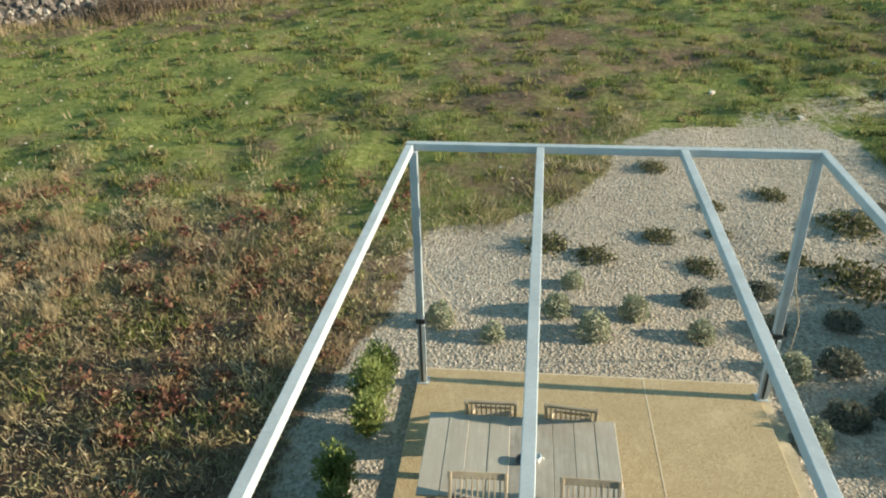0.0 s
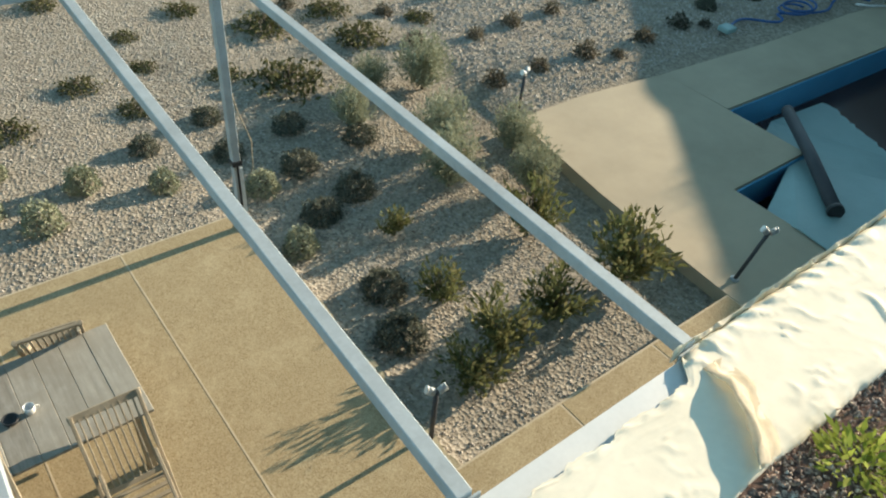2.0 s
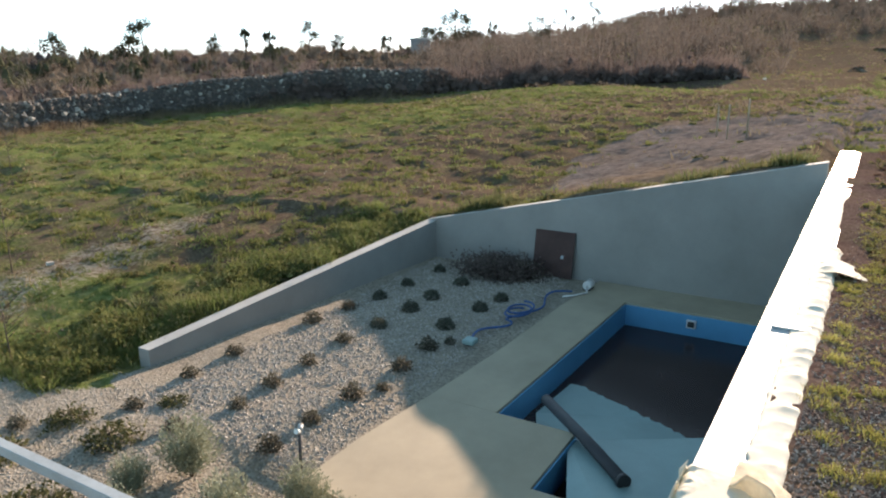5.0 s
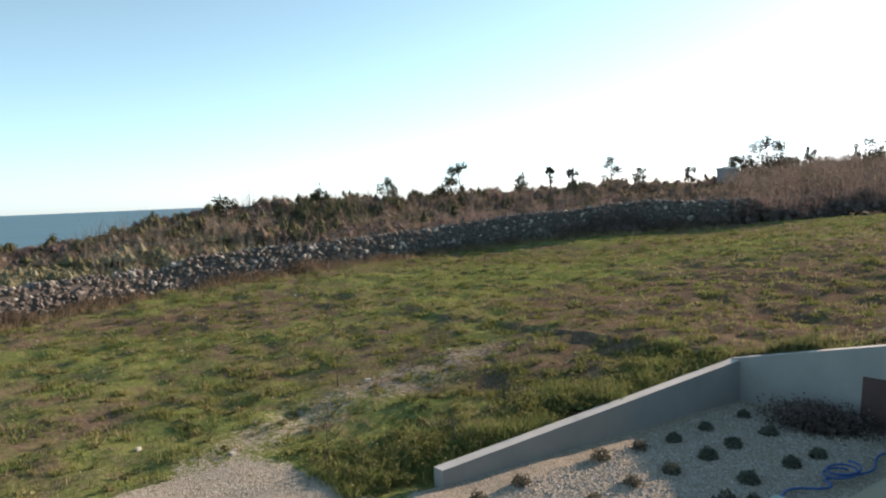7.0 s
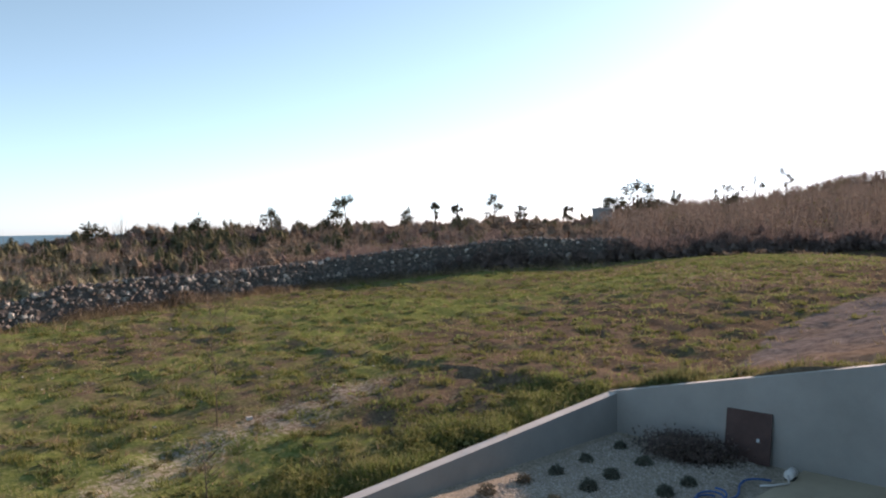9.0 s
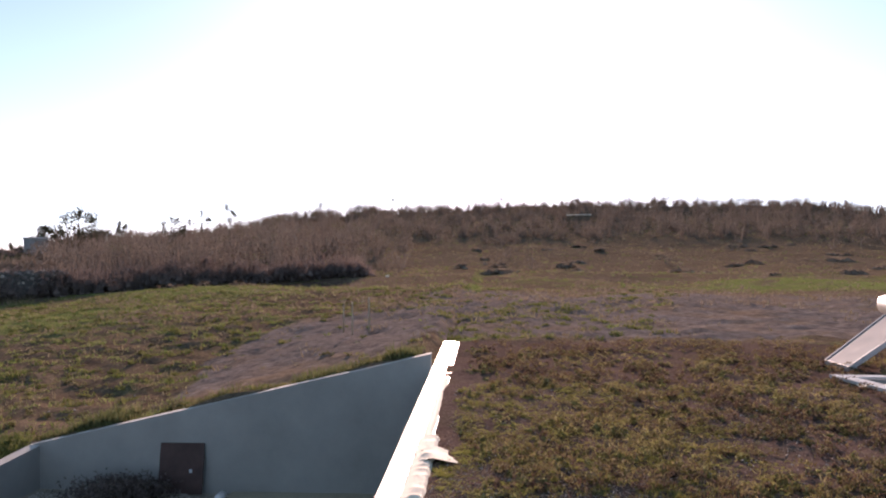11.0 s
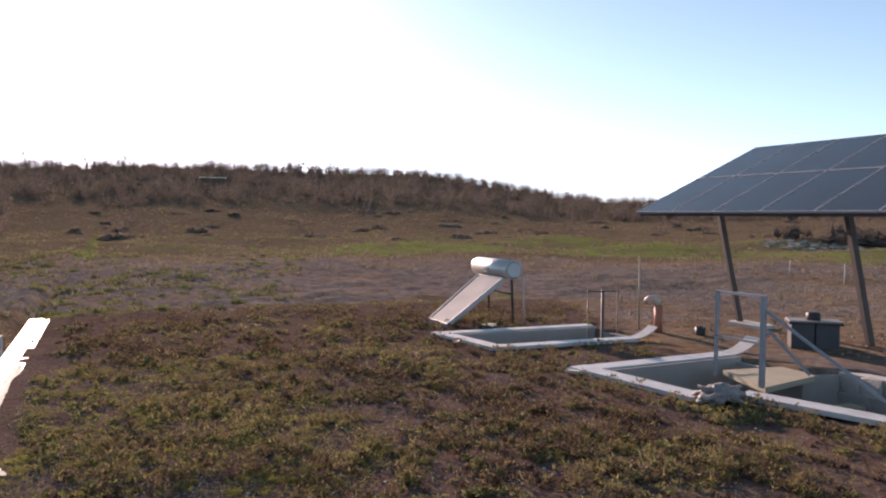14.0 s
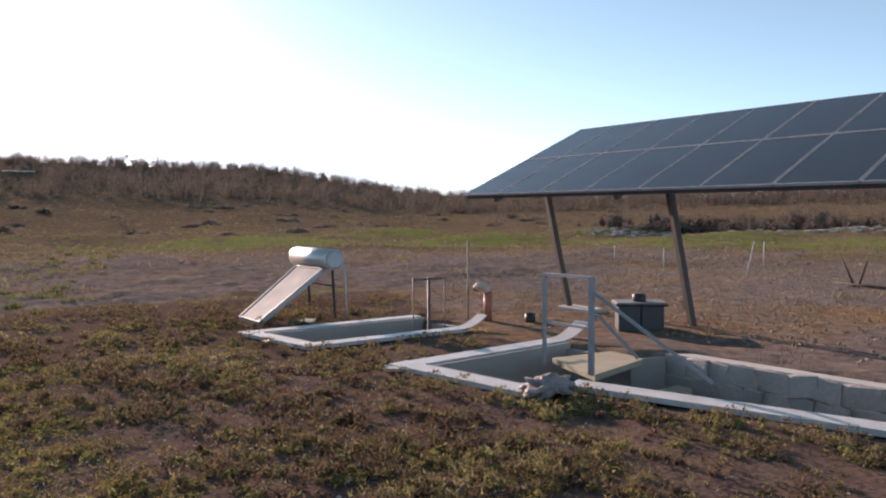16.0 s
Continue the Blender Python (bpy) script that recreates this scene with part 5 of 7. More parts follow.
off = G.normal(0, 0.5, (n, n_l, 2)) * big[:, None, None]
lift = (0.85 * big)[:, None] * np.clip(1 - (off ** 2).sum(-1) / (big[:, None] * 1.3) ** 2, 0, 1)
at = np.stack([x[:, None] + off[..., 0], y[:, None] + off[..., 1], on_land(x, y)[:, None] - 0.005 + lift], -1).reshape(-1, 3)
soup("roof_moss", leaves(at, G.uniform(0.010, 0.022, len(at)))[:, :3], leafy("mossy_sedum", [(0.0, (0.10, 0.085, 0.04)), (0.5, (0.21, 0.205, 0.06)), (1.0, (0.42, 0.40, 0.14))], 0.4), "yellow-green moss cushions on the roof grit", "roof planting")
n = 22000
x, y = G.uniform(11.5, 22, n), -0.55 - 3.6 * G.uniform(0, 1, n)
k_ = speckle(x, y, 2.2, 83) > G.uniform(-0.5, 0.5, n)
x, y = x[k_], y[k_]
soup("roof_litter", leaves(np.stack([x, y, on_land(x, y) + G.uniform(0.005, 0.035, len(x))], -1), G.uniform(0.012, 0.03, len(x)))[:, :3], leafy("purple_litter", [(0.0, (0.07, 0.038, 0.036)), (0.5, (0.17, 0.105, 0.088)), (0.85, (0.30, 0.235, 0.15)), (1.0, (0.62, 0.54, 0.4))], 0.3), "withered purplish litter on the roof grit", "roof planting")
n = 420
x, y = G.uniform(12.2, 21, n), -0.6 - 3.2 * G.uniform(0, 1, n) ** 1.3
k_ = (speckle(x, y, 1.1, 33) > G.uniform(-0.5, 0.7, n)) | (G.uniform(0, 1, n) < 0.2)
x, y = x[k_], y[k_]
at = np.repeat(np.stack([x, y, on_land(x, y)], -1), 70, 0)
wide = np.repeat(G.uniform(0.03, 0.10, len(x)), 70)
d_ = G.normal(0, 0.6, (len(at), 2)) * wide[:, None]
at[:, :2] += d_
soup("roof_tufts", blades(at, (0.35 + 0.5 * G.uniform(0, 1, len(at))) * wide * 1.1, 0.007 + 0 * wide, 0.9, 2, 0.02), leafy("tuft_leaves", [(0.0, (0.11, 0.10, 0.035)), (0.5, (0.25, 0.255, 0.07)), (1.0, (0.50, 0.48, 0.18))], 0.45), "low yellow-green tufts on the roof grit", "roof planting")
# leafy green weeds scattered along the roof edge

def leafy_weed(n, r, h):
    """Broad pointed leaves on a few branching shoots."""
    a, q = G.uniform(0, 2 * np.pi, n), np.sqrt(G.uniform(0, 1, n)) * r
    p = np.stack([np.cos(a) * q, np.sin(a) * q, G.uniform(0.15, 1, n) * h * (1.1 - 0.5 * q / r)], -1)
    d = np.stack([np.cos(a), np.sin(a), G.uniform(-0.2, 0.9, n)], -1) + G.normal(0, 0.35, (n, 3))
    d /= np.linalg.norm(d, axis=1)[:, None]
    w = np.cross(d, [0, 0, 1.0])
    w /= np.linalg.norm(w, axis=1)[:, None]
    k = G.uniform(0.035, 0.085, n)[:, None]
    return np.stack([p, p + d * k * 0.45 + w * k * 0.2, p + d * k, p + d * k * 0.45 - w * k * 0.2], 1)


L_WEED = leafy("fresh_weed_leaves", [(0.0, (0.12, 0.16, 0.03)), (0.5, (0.30, 0.36, 0.07)), (1.0, (0.52, 0.54, 0.15))], 0.5)
c = thing("edge_weed", "bright green leafy weed growing at the roof edge", "weed", pose(13.2, -0.74, 2.80) @ Matrix.Diagonal((0.9, 0.9, 1.1, 1)))
soup("foliage", leafy_weed(200, 0.15, 0.2), L_WEED, "", "").parent = c
copy_thing(c, pose(15.0, -0.76, 2.81, 0, 0, 70) @ Matrix.Diagonal((0.7, 0.7, 0.6, 1)))
copy_thing(c, pose(12.75, -0.95, 2.80, 0, 0, 190) @ Matrix.Diagonal((0.8, 0.8, 0.6, 1)))

# ---------------------------------------------------------------- dry-stone wall
LINE = [(-40, 12), (-12, 27.5), (12.4, 39.6), (21.9, 42.8), (33.7, 43.9), (45.3, 44.2), (56, 39.5), (71, 33)]
seg = np.array(LINE, float)
along = np.r_[0, np.cumsum(np.linalg.norm(np.diff(seg, axis=0), axis=1))]


def wall_at(d):
    return np.array([np.interp(d, along, seg[:, 0]), np.interp(d, along, seg[:, 1])])


def wall_height(d):
    x = float(np.interp(d, along, seg[:, 0]))
    return float(np.interp(x, (9, 12, 17, 23.4, 24.7, 35, 44, 50.5, 58.8, 70), (1.55, 1.75, 1.6, 1.5, 1.8, 1.75, 1.75, 2.1, 2.4, 1.8))) - 0.1 + 0.2 * noise.noise(Vector((d * 0.15, 0, 0))) + 0.14 * noise.noise(Vector((d * 0.9, 3, 0)))


# Slab added behind the stones; its dark colour stands for shade in the gaps.
M_CORE = plain("gap_shade_core", (0.085, 0.078, 0.074), 0.3, 2.0, 0.95, 0, 0.6, 18.0, 0.02)
dsw = thing("dry_stone_wall", "long tumbledown dry-stone wall of grey limestone", "wall", kind="structure")
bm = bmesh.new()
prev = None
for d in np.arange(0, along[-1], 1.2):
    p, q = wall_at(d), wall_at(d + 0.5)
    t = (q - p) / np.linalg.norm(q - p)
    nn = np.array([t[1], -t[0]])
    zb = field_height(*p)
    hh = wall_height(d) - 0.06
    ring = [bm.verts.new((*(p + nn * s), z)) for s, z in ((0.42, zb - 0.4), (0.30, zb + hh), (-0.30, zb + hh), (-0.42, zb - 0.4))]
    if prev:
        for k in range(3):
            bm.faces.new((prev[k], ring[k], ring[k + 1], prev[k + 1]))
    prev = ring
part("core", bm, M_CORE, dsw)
M_DSW = stone_mat("wall_stones", [(0.0, (0.07, 0.06, 0.054)), (0.5, (0.135, 0.118, 0.108)), (0.85, (0.21, 0.19, 0.172)), (0.93, (0.40, 0.375, 0.33)), (1.0, (0.6, 0.565, 0.5))])


def rock(seed, n=1):
    bm = bmesh.new()
    bmesh.ops.create_icosphere(bm, subdivisions=n, radius=1.0)
    for v in bm.verts:
        v.co *= 1 + 0.28 * noise.noise(v.co * 1.7 + Vector((seed, 0, 0)))
        v.co = Vector((max(-0.62, min(0.62, v.co.x)), max(-0.62, min(0.62, v.co.y)), max(-0.55, min(0.55, v.co.z))))
    return bm


ROCKS = [mesh_of("stone", rock(i * 3.7), plain("lichened_limestone", v, 0.35, 3.0, 0.9, 0, 0.6, 18.0, 0.02)) for i, v in enumerate(((0.10, 0.088, 0.08), (0.14, 0.124, 0.113), (0.19, 0.17, 0.153), (0.085, 0.075, 0.068), (0.125, 0.11, 0.1), (0.4, 0.375, 0.335)))]
base_v = []
for i in range(6):
    b = rock(i * 3.7)
    b.verts.ensure_lookup_table()
    base_v.append((np.array([v.co[:] for v in b.verts]), [[v.index for v in f.verts] for f in b.faces]))
    b.free()
all_v, all_f, nv, singles = [], [], 0, 0
d = 18.0
while d < along[-1] - 1:
    p, q = wall_at(d), wall_at(d + 0.5)
    t = (q - p) / np.linalg.norm(q - p)
    nn = np.array([t[1], -t[0]])
    zb = field_height(*p)
    hh = wall_height(d)
    for up in range(9):
        w = R.choice((R.uniform(0.14, 0.28), R.uniform(0.2, 0.5)))
        u = R.uniform(0.0, 1.0) if up < 7 else 1.0
        z = zb + (u if up < 7 else 1.03) * hh + R.uniform(-0.06, 0.06)
        c = p + nn * ((0.36 - 0.10 * u) if up < 7 else R.uniform(-0.25, 0.28)) + t * R.uniform(-0.25, 0.25)
        m = pose(c[0], c[1], z, R.uniform(-35, 35), R.uniform(-35, 35), R.uniform(0, 360)) @ Matrix.Diagonal((w * R.uniform(0.5, 0.75), w * R.uniform(0.45, 0.65), w * R.uniform(0.35, 0.6), 1))
        # Palest stone favoured on the crest: sunlight there is put into the colour.
        i = 5 if up > 6 and R.random() < 0.4 else R.randrange(6)
        if u > 0.4 and 46 < d < 66 and singles < 240:
            o = new("stone", ROCKS[i])
            o.parent = dsw
            o.matrix_basis = m
            singles += 1
        else:
            mm = np.array(m)
            all_v.append(base_v[i][0] @ mm[:3, :3].T + mm[:3, 3])
            all_f += [[k + nv for k in f] for f in base_v[i][1]]
            nv += len(base_v[i][0])
    d += 0.135
me = bpy.data.meshes.new("stones")
me.from_pydata(np.concatenate(all_v).tolist(), [], all_f)
me.materials.append(M_DSW)
o = new("stones", me)
o.parent = dsw
tagged(o, "", "", kind="stuff")

# ---------------------------------------------------------------- scrub and woods
def bushes(n_each, cx, cy, cz, r, h, size, mat, name, label):
    n = len(cx)
    a, s = G.uniform(0, 2 * np.pi, (n, n_each)), G.uniform(0, 1, (n, n_each))
    q = np.sqrt(G.uniform(0.35, 1, (n, n_each))) * np.sqrt(1 - 0.8 * s * s) * r[:, None]
    p = np.stack([cx[:, None] + np.cos(a) * q, cy[:, None] + np.sin(a) * q, cz[:, None] + s * h[:, None]], -1).reshape(-1, 3)
    return soup(name, leaves(p, 1.2 * np.repeat(size, n_each) * G.uniform(0.5, 1.4, n * n_each))[:, :3], mat, label, "scrub")


def twigs(cx, cy, cz, h, per, width):
    return blades(np.stack([cx, cy, cz], -1), h, width, 0.55, per, 0.5)


def polar(n, h0, h1, r0, r1):
    head = G.uniform(h0, h1, n)
    f = np.interp(head, HEADS, FOOT)
    c = np.interp(head, HEADS, CREST)
    t = G.uniform(r0, r1, n)
    r = f + (c - f) * t
    x, y = 11 + r * np.sin(np.radians(head)), -1 + r * np.cos(np.radians(head))
    return x, y, on_land(x, y), r, head


def lobed(cx, cy, cz, r, h, lobes, per, size, mat, name, label, bare=0.0, heart=0.84):
    """Rounded bushes: several leafy lobes each, with a solid light-blocking heart; some shoots stand out on top."""
    n = len(cx)
    a, q = G.uniform(0, 2 * np.pi, (n, lobes)), np.sqrt(G.uniform(0, 1, (n, lobes))) * 0.75
    rl = r[:, None] * G.uniform(0.3, 0.6, (n, lobes))
    tall = np.clip(h / (1.3 * r), 0.5, 2.2)[:, None]
    c = np.stack([cx[:, None] + np.cos(a) * q * r[:, None], cy[:, None] + np.sin(a) * q * r[:, None], cz[:, None] + h[:, None] * (1 - 0.7 * q * q) * G.uniform(0.45, 1.0, (n, lobes)) - rl * tall * 0.8], -1)
    d = G.normal(size=(n, lobes, per, 3)) + [0, 0, 0.3]
    d /= np.linalg.norm(d, axis=-1)[..., None]
    d[..., 2] *= tall[..., None]
    p = c[:, :, None, :] + d * (rl[:, :, None] * G.uniform(0.82, 1.12, (n, lobes, per)))[..., None]
    t = leaves(p.reshape(-1, 3), size * G.uniform(0.5, 1.4, n * lobes * per))[:, :3]
    # Octahedra added inside the lobes to block light and darken the gaps.
    six = np.array([(1, 0, 0), (0, 1, 0), (-1, 0, 0), (0, -1, 0), (0, 0, 1), (0, 0, -1)], float)
    v = c[:, :, None, :] + six * (rl * heart)[:, :, None, None] * np.stack([np.ones_like(rl), np.ones_like(rl), tall * np.ones_like(rl)], -1)[:, :, None, :]
    core = np.stack([v[:, :, [i, (i + 1) % 4, 4 + k]] for i in range(4) for k in (0, 1)], 2).reshape(-1, 3, 3)
    parts = [t, core]
    if bare:
        parts.append(blades(c.reshape(-1, 3), (rl * tall).ravel() * (1.2 + bare), 0.045, 0.5, 5, 0.3))
    return soup(name, np.concatenate(parts), mat, label, name.replace("_", " "))


L_PALE = leafy("pale_olive_scrub", [(0.0, (0.11, 0.105, 0.066)), (0.5, (0.205, 0.198, 0.13)), (1.0, (0.33, 0.315, 0.215))], 0.3)
# pale olive bushes just behind the stone wall, thinning out east
x, y, z, r, hd = polar(620, -25, 27, -0.03, 0.42)
k_ = (speckle(x, y, 0.09, 12) > -0.25 + 0.03 * np.clip(hd - 12, 0, 20)) & (hd < 27)
x, y, z, hd = x[k_], y[k_], z[k_], hd[k_]
half = G.uniform(0, 1, len(x)) < 0.6
for k_, mat, label in ((half, L_PALE, "pale olive bushes behind the stone wall"), (~half, L_OLIVE, "olive-green bushes behind the stone wall")):
    lobed(x[k_], y[k_], z[k_] - 0.2, G.uniform(0.8, 1.7, k_.sum()), G.uniform(0.9, 2.0, k_.sum()), 7, 40, 0.12, mat, "scrub", label)
# brown thicket over the whole slope, in drifts
x, y, z, r, hd = polar(1500, -25, 68, 0.0, 1.03)
lump = speckle(x, y, 0.10, 2)
k_ = (hd > 24) | (r > 66) | (G.uniform(0, 1, len(x)) < 0.25)
x, y, z, r, hd, lump = x[k_], y[k_], z[k_], r[k_], hd[k_], lump[k_]
h = G.uniform(0.9, 2.1, len(x)) * (1 + 0.5 * lump) * np.interp(hd, (-25, 12, 20), (0.6, 0.7, 1))
ash = speckle(x, y, 0.05, 44) + G.normal(0, 0.15, len(x)) > 0.05
for k_, mat, label in ((~ash, L_BRUSH, "brown leafless thicket on the slope"), (ash, L_WOOD, "dark tangled thicket on the slope")):
    lobed(x[k_], y[k_], z[k_] - 0.2, G.uniform(0.9, 1.9, k_.sum()), h[k_], 6, 23, 0.19, mat, "scrub", label, 0.9)
# dark evergreens: a belt along the far slope in the west, scattered lumps elsewhere
x, y, z, r, hd = polar(560, -25, 62, 0.25, 1.0)
k_ = (speckle(x, y, 0.08, 31) > 0.0) & ((hd < 31) | (G.uniform(0, 1, len(x)) < 0.3)) & ((hd > 20) | (r > 72))
x, y, z, hd = x[k_], y[k_], z[k_], hd[k_]
lobed(x, y, z - 0.1, G.uniform(0.9, 1.8, len(x)), G.uniform(1.3, 2.7, len(x)) * np.interp(hd, (8, 20), (0.75, 1)), 6, 32, 0.18, L_EVER, "scrub", "dark evergreen bushes among the scrub")
hd = G.uniform(36, 81, 420)
r = np.interp(hd, (36, 49, 62, 67, 81), (57.5, 60, 69, 74, 84)) + np.abs(G.normal(0, 3.0, 420))
x, y = 11 + r * np.sin(np.radians(hd)), -1 + r * np.cos(np.radians(hd))
lobed(x, y, on_land(x, y) - 0.2, G.uniform(0.9, 1.8, 420), G.uniform(1.4, 2.6, 420), 6, 30, 0.18, L_WOOD, "thicket", "dense leafless thicket along the field edge", 0.9, 0.6)
# taller evergreens and bare saplings standing out of the scrub
x, y, z, r, hd = polar(46, 18, 62, 0.45, 1.0)
lobed(x, y, z, G.uniform(0.9, 1.4, len(x)), G.uniform(1.9, 2.9, len(x)), 7, 40, 0.14, L_EVER, "scrub", "dark upright evergreens above the scrub")
x, y, z, r, hd = polar(420, 10, 64, 0.1, 1.0)
soup("scrub", twigs(x, y, z - 0.1, G.uniform(2.0, 3.3, len(x)), 7, 0.06 + np.zeros(len(x))), leafy("grey_twigs", [(0.0, (0.10, 0.085, 0.07)), (0.6, (0.2, 0.175, 0.145)), (1.0, (0.33, 0.3, 0.25))], 0.3), "grey leafless saplings above the scrub", "scrub")
# mounds of sedum on the roof
x, y, r = plot(8200, 3.0, 21, 86, 178, 0.75)
y = y - 0.6
x, y, r = np.r_[x, G.uniform(11.5, 20, 1500)], np.r_[y, G.uniform(-12.5, -4, 1500)], np.r_[r, np.full(1500, 9.0)]
lump = 0.5 * speckle(x, y, 0.35, 2, 3) + speckle(x, y, 1.5, 26, 2)
k_ = (y < -0.75) & (x < 33) & (y > roof_back(x) + 0.3) & (lump > G.uniform(-0.3, 0.3, len(x))) & ~inside([(22.95, -9.3), (20, -9.65), (19.7, -10.45), (12.4, -12.7), (12.4, -16), (24, -16)], x, y) & ~inside([(27.5, -8.5), (24.6, -8.95), (24.3, -13.5), (27.3, -13.3)], x, y)
x, y, r, lump = x[k_], y[k_], r[k_], lump[k_]
# Olive mounds also carry a sunlit look in their bright leaf tones.
pick = G.uniform(0, 1, len(x)) + 0.5 * speckle(x, y, 0.3, 14) < 0.72
for k_, mat, label in ((pick, leafy("sunlit_sedum", [(0.0, (0.075, 0.05, 0.034)), (0.4, (0.165, 0.15, 0.064)), (0.7, (0.29, 0.28, 0.11)), (1.0, (0.56, 0.51, 0.25))], 0.4), "olive mounds of sedum on the roof"), (~pick, leafy("purple_sedum", [(0.0, (0.06, 0.034, 0.032)), (0.5, (0.13, 0.08, 0.064)), (0.85, (0.22, 0.165, 0.1)), (1.0, (0.42, 0.34, 0.22))], 0.4), "purplish withered mounds of sedum on the roof")):
    lobed(x[k_], y[k_], on_land(x[k_], y[k_]) - 0.02, G.uniform(0.07, 0.2, k_.sum()), G.uniform(0.06, 0.17, k_.sum()) * (1 + 0.5 * np.clip(lump[k_], 0, 1)), 3, 22, 0.026, mat, "roof_planting", label, 0.0, 0.6)
# brambles at the foot of the wall
n = 1700
d = G.uniform(18, along[-1] - 4, n)
px_, py_ = np.interp(d, along, seg[:, 0]), np.interp(d, along, seg[:, 1]) - np.abs(G.normal(0.7, 0.4, n)) - 0.3
thick = np.array([noise.noise(Vector((v * 0.22, 7, 0))) for v in d])
k_ = thick > G.uniform(-0.5, 0.3, n)
px_, py_, thick = px_[k_], py_[k_], thick[k_]
hh = G.uniform(0.25, 0.7, len(px_)) * (1 + 1.2 * np.clip(thick, 0, 1))
soup("brambles", twigs(px_, py_, on_land(px_, py_), hh, 9, 0.045 + 0 * hh), L_BRUSH, "dead brambles along the foot of the stone wall", "brambles")
bushes(46, px_, py_, on_land(px_, py_) - 0.1, 0.4 + 0 * hh, hh, np.full(len(hh), 0.055), leafy("bramble_leaves", [(0.0, (0.04, 0.032, 0.022)), (0.6, (0.10, 0.075, 0.05)), (1.0, (0.2, 0.16, 0.10))]), "brambles", "dark bramble thicket against the stone wall")
n = 1100
d = G.uniform(16, along[-1] - 6, n)
px_, py_ = np.interp(d, along, seg[:, 0]), np.interp(d, along, seg[:, 1]) - 1.2 - np.abs(G.normal(0.4, 0.9, n))
hh = G.uniform(0.2, 0.6, n)
soup("dry_grass", blades(np.stack([px_, py_, on_land(px_, py_) - 0.02], -1), hh, 0.03 + 0 * hh, 0.7, 9, 0.3), L_STRAW, "tall pale dead grass before the stone wall", "grass")
# wooded hill
x, y, z, r, hd = polar(4300, 58, 172, 0.02, 1.04)
k_ = (hd < 84) | (G.uniform(0, 1, len(x)) < np.clip((r - 178) / 14, 0.03, 1))
x, y, z, r, hd = x[k_], y[k_], z[k_], r[k_], hd[k_]
bushes(44, x, y, z - 0.3, G.uniform(1.4, 3.0, len(x)), G.uniform(1.8, 4.2, len(x)), 0.17 + 0.0006 * r, L_HILL, "woods", "bare brown woods on the hill")
soup("woods", twigs(x, y, z - 0.2, G.uniform(2.2, 5.0, len(x)), 10, 0.06 + 0.0005 * r), L_HILL, "leafless stems of the hillside woods", "woods")
x2, y2, z2, r2, hd2 = polar(1300, 58, 172, 0.86, 1.02)
soup("woods", twigs(x2, y2, z2, G.uniform(2.5, 7.0, len(x2)), 12, 0.16 + np.zeros(len(x2))), L_HILL, "leafless treetops along the ridge", "woods")
x, y, z, r, hd = polar(330, 62, 170, 0.2, 1.0)
k_ = (hd < 84) | (r > 185)
x, y, z = x[k_], y[k_], z[k_]
bushes(90, x, y, z, G.uniform(1.2, 2.4, len(x)), G.uniform(1.8, 3.6, len(x)), np.full(len(x), 0.2), L_EVER, "woods", "dark evergreens on the hill")
# tussocks on the open land beyond the roof
x, y, r = plot(42000, 22, 240, 60, 185, 0.8)
clump = speckle(x, y, 0.25, 17)
k_ = ((x > 34.2) | (y < -21)) & (clump > G.uniform(-0.7, 0.6, len(x)) + 0.5 * smooth(60, 40, r))
x, y, r, clump = x[k_], y[k_], r[k_], clump[k_]
h = G.uniform(0.08, 0.24, len(x)) * (1 + np.clip(clump, 0, 1))
dryish = G.uniform(0, 1, len(x)) < np.interp(r, (50, 62, 110, 140), (0.97, 0.45, 0.45, 0.75))
pts = np.stack([x, y, on_land(x, y) - 0.03], -1)
soup("dry_grass", blades(pts[dryish], h[dryish], 0.015 + 0.0012 * r[dryish], 1.1, 5, 0.3), L_STRAW, "dry tussocks on the open land", "grass")
soup("grass", blades(pts[~dryish], h[~dryish], 0.015 + 0.0012 * r[~dryish], 1.1, 5, 0.3), L_GRASS, "green tufts on the open land", "grass")
x, y = spread(700, 240, 40, 62, 180)
k_ = (x > 36) | (y < -26)
x, y = x[k_], y[k_]
bushes(50, x, y, on_land(x, y) - 0.1, G.uniform(0.4, 1.1, len(x)), G.uniform(0.3, 0.8, len(x)), np.full(len(x), 0.095), L_BRUSH, "scrub", "scattered low scrub on the open land")


# low dark bushes on the open slope, and a scree with bushes at its far side
hd, r = G.uniform(88, 150, 70), 84 + 94 * G.uniform(0, 1, 70) ** 0.7
x, y = 11 + r * np.sin(np.radians(hd)), -1 + r * np.cos(np.radians(hd))
lobed(x, y, on_land(x, y) - 0.2, G.uniform(1.0, 3.4, 70), G.uniform(0.5, 1.3, 70), 7, 34, 0.18, L_BRUSH, "scrub", "low brown bushes on the open slope", 0.8)
hd, r = G.uniform(139, 166, 80), G.uniform(104, 116, 80)
x, y = 11 + r * np.sin(np.radians(hd)), -1 + r * np.cos(np.radians(hd))
lobed(x, y, on_land(x, y) - 0.2, G.uniform(1.2, 2.6, 80), G.uniform(1.6, 3.4, 80), 6, 56, 0.2, L_HILL, "scrub", "dark bushes behind the pale scree", 0.8, 0.55)
hd, r = G.uniform(138, 166, 420), G.uniform(96, 104, 420)
x, y = 11 + r * np.sin(np.radians(hd)), -1 + r * np.cos(np.radians(hd))
vv, ff, nv = [], [], 0
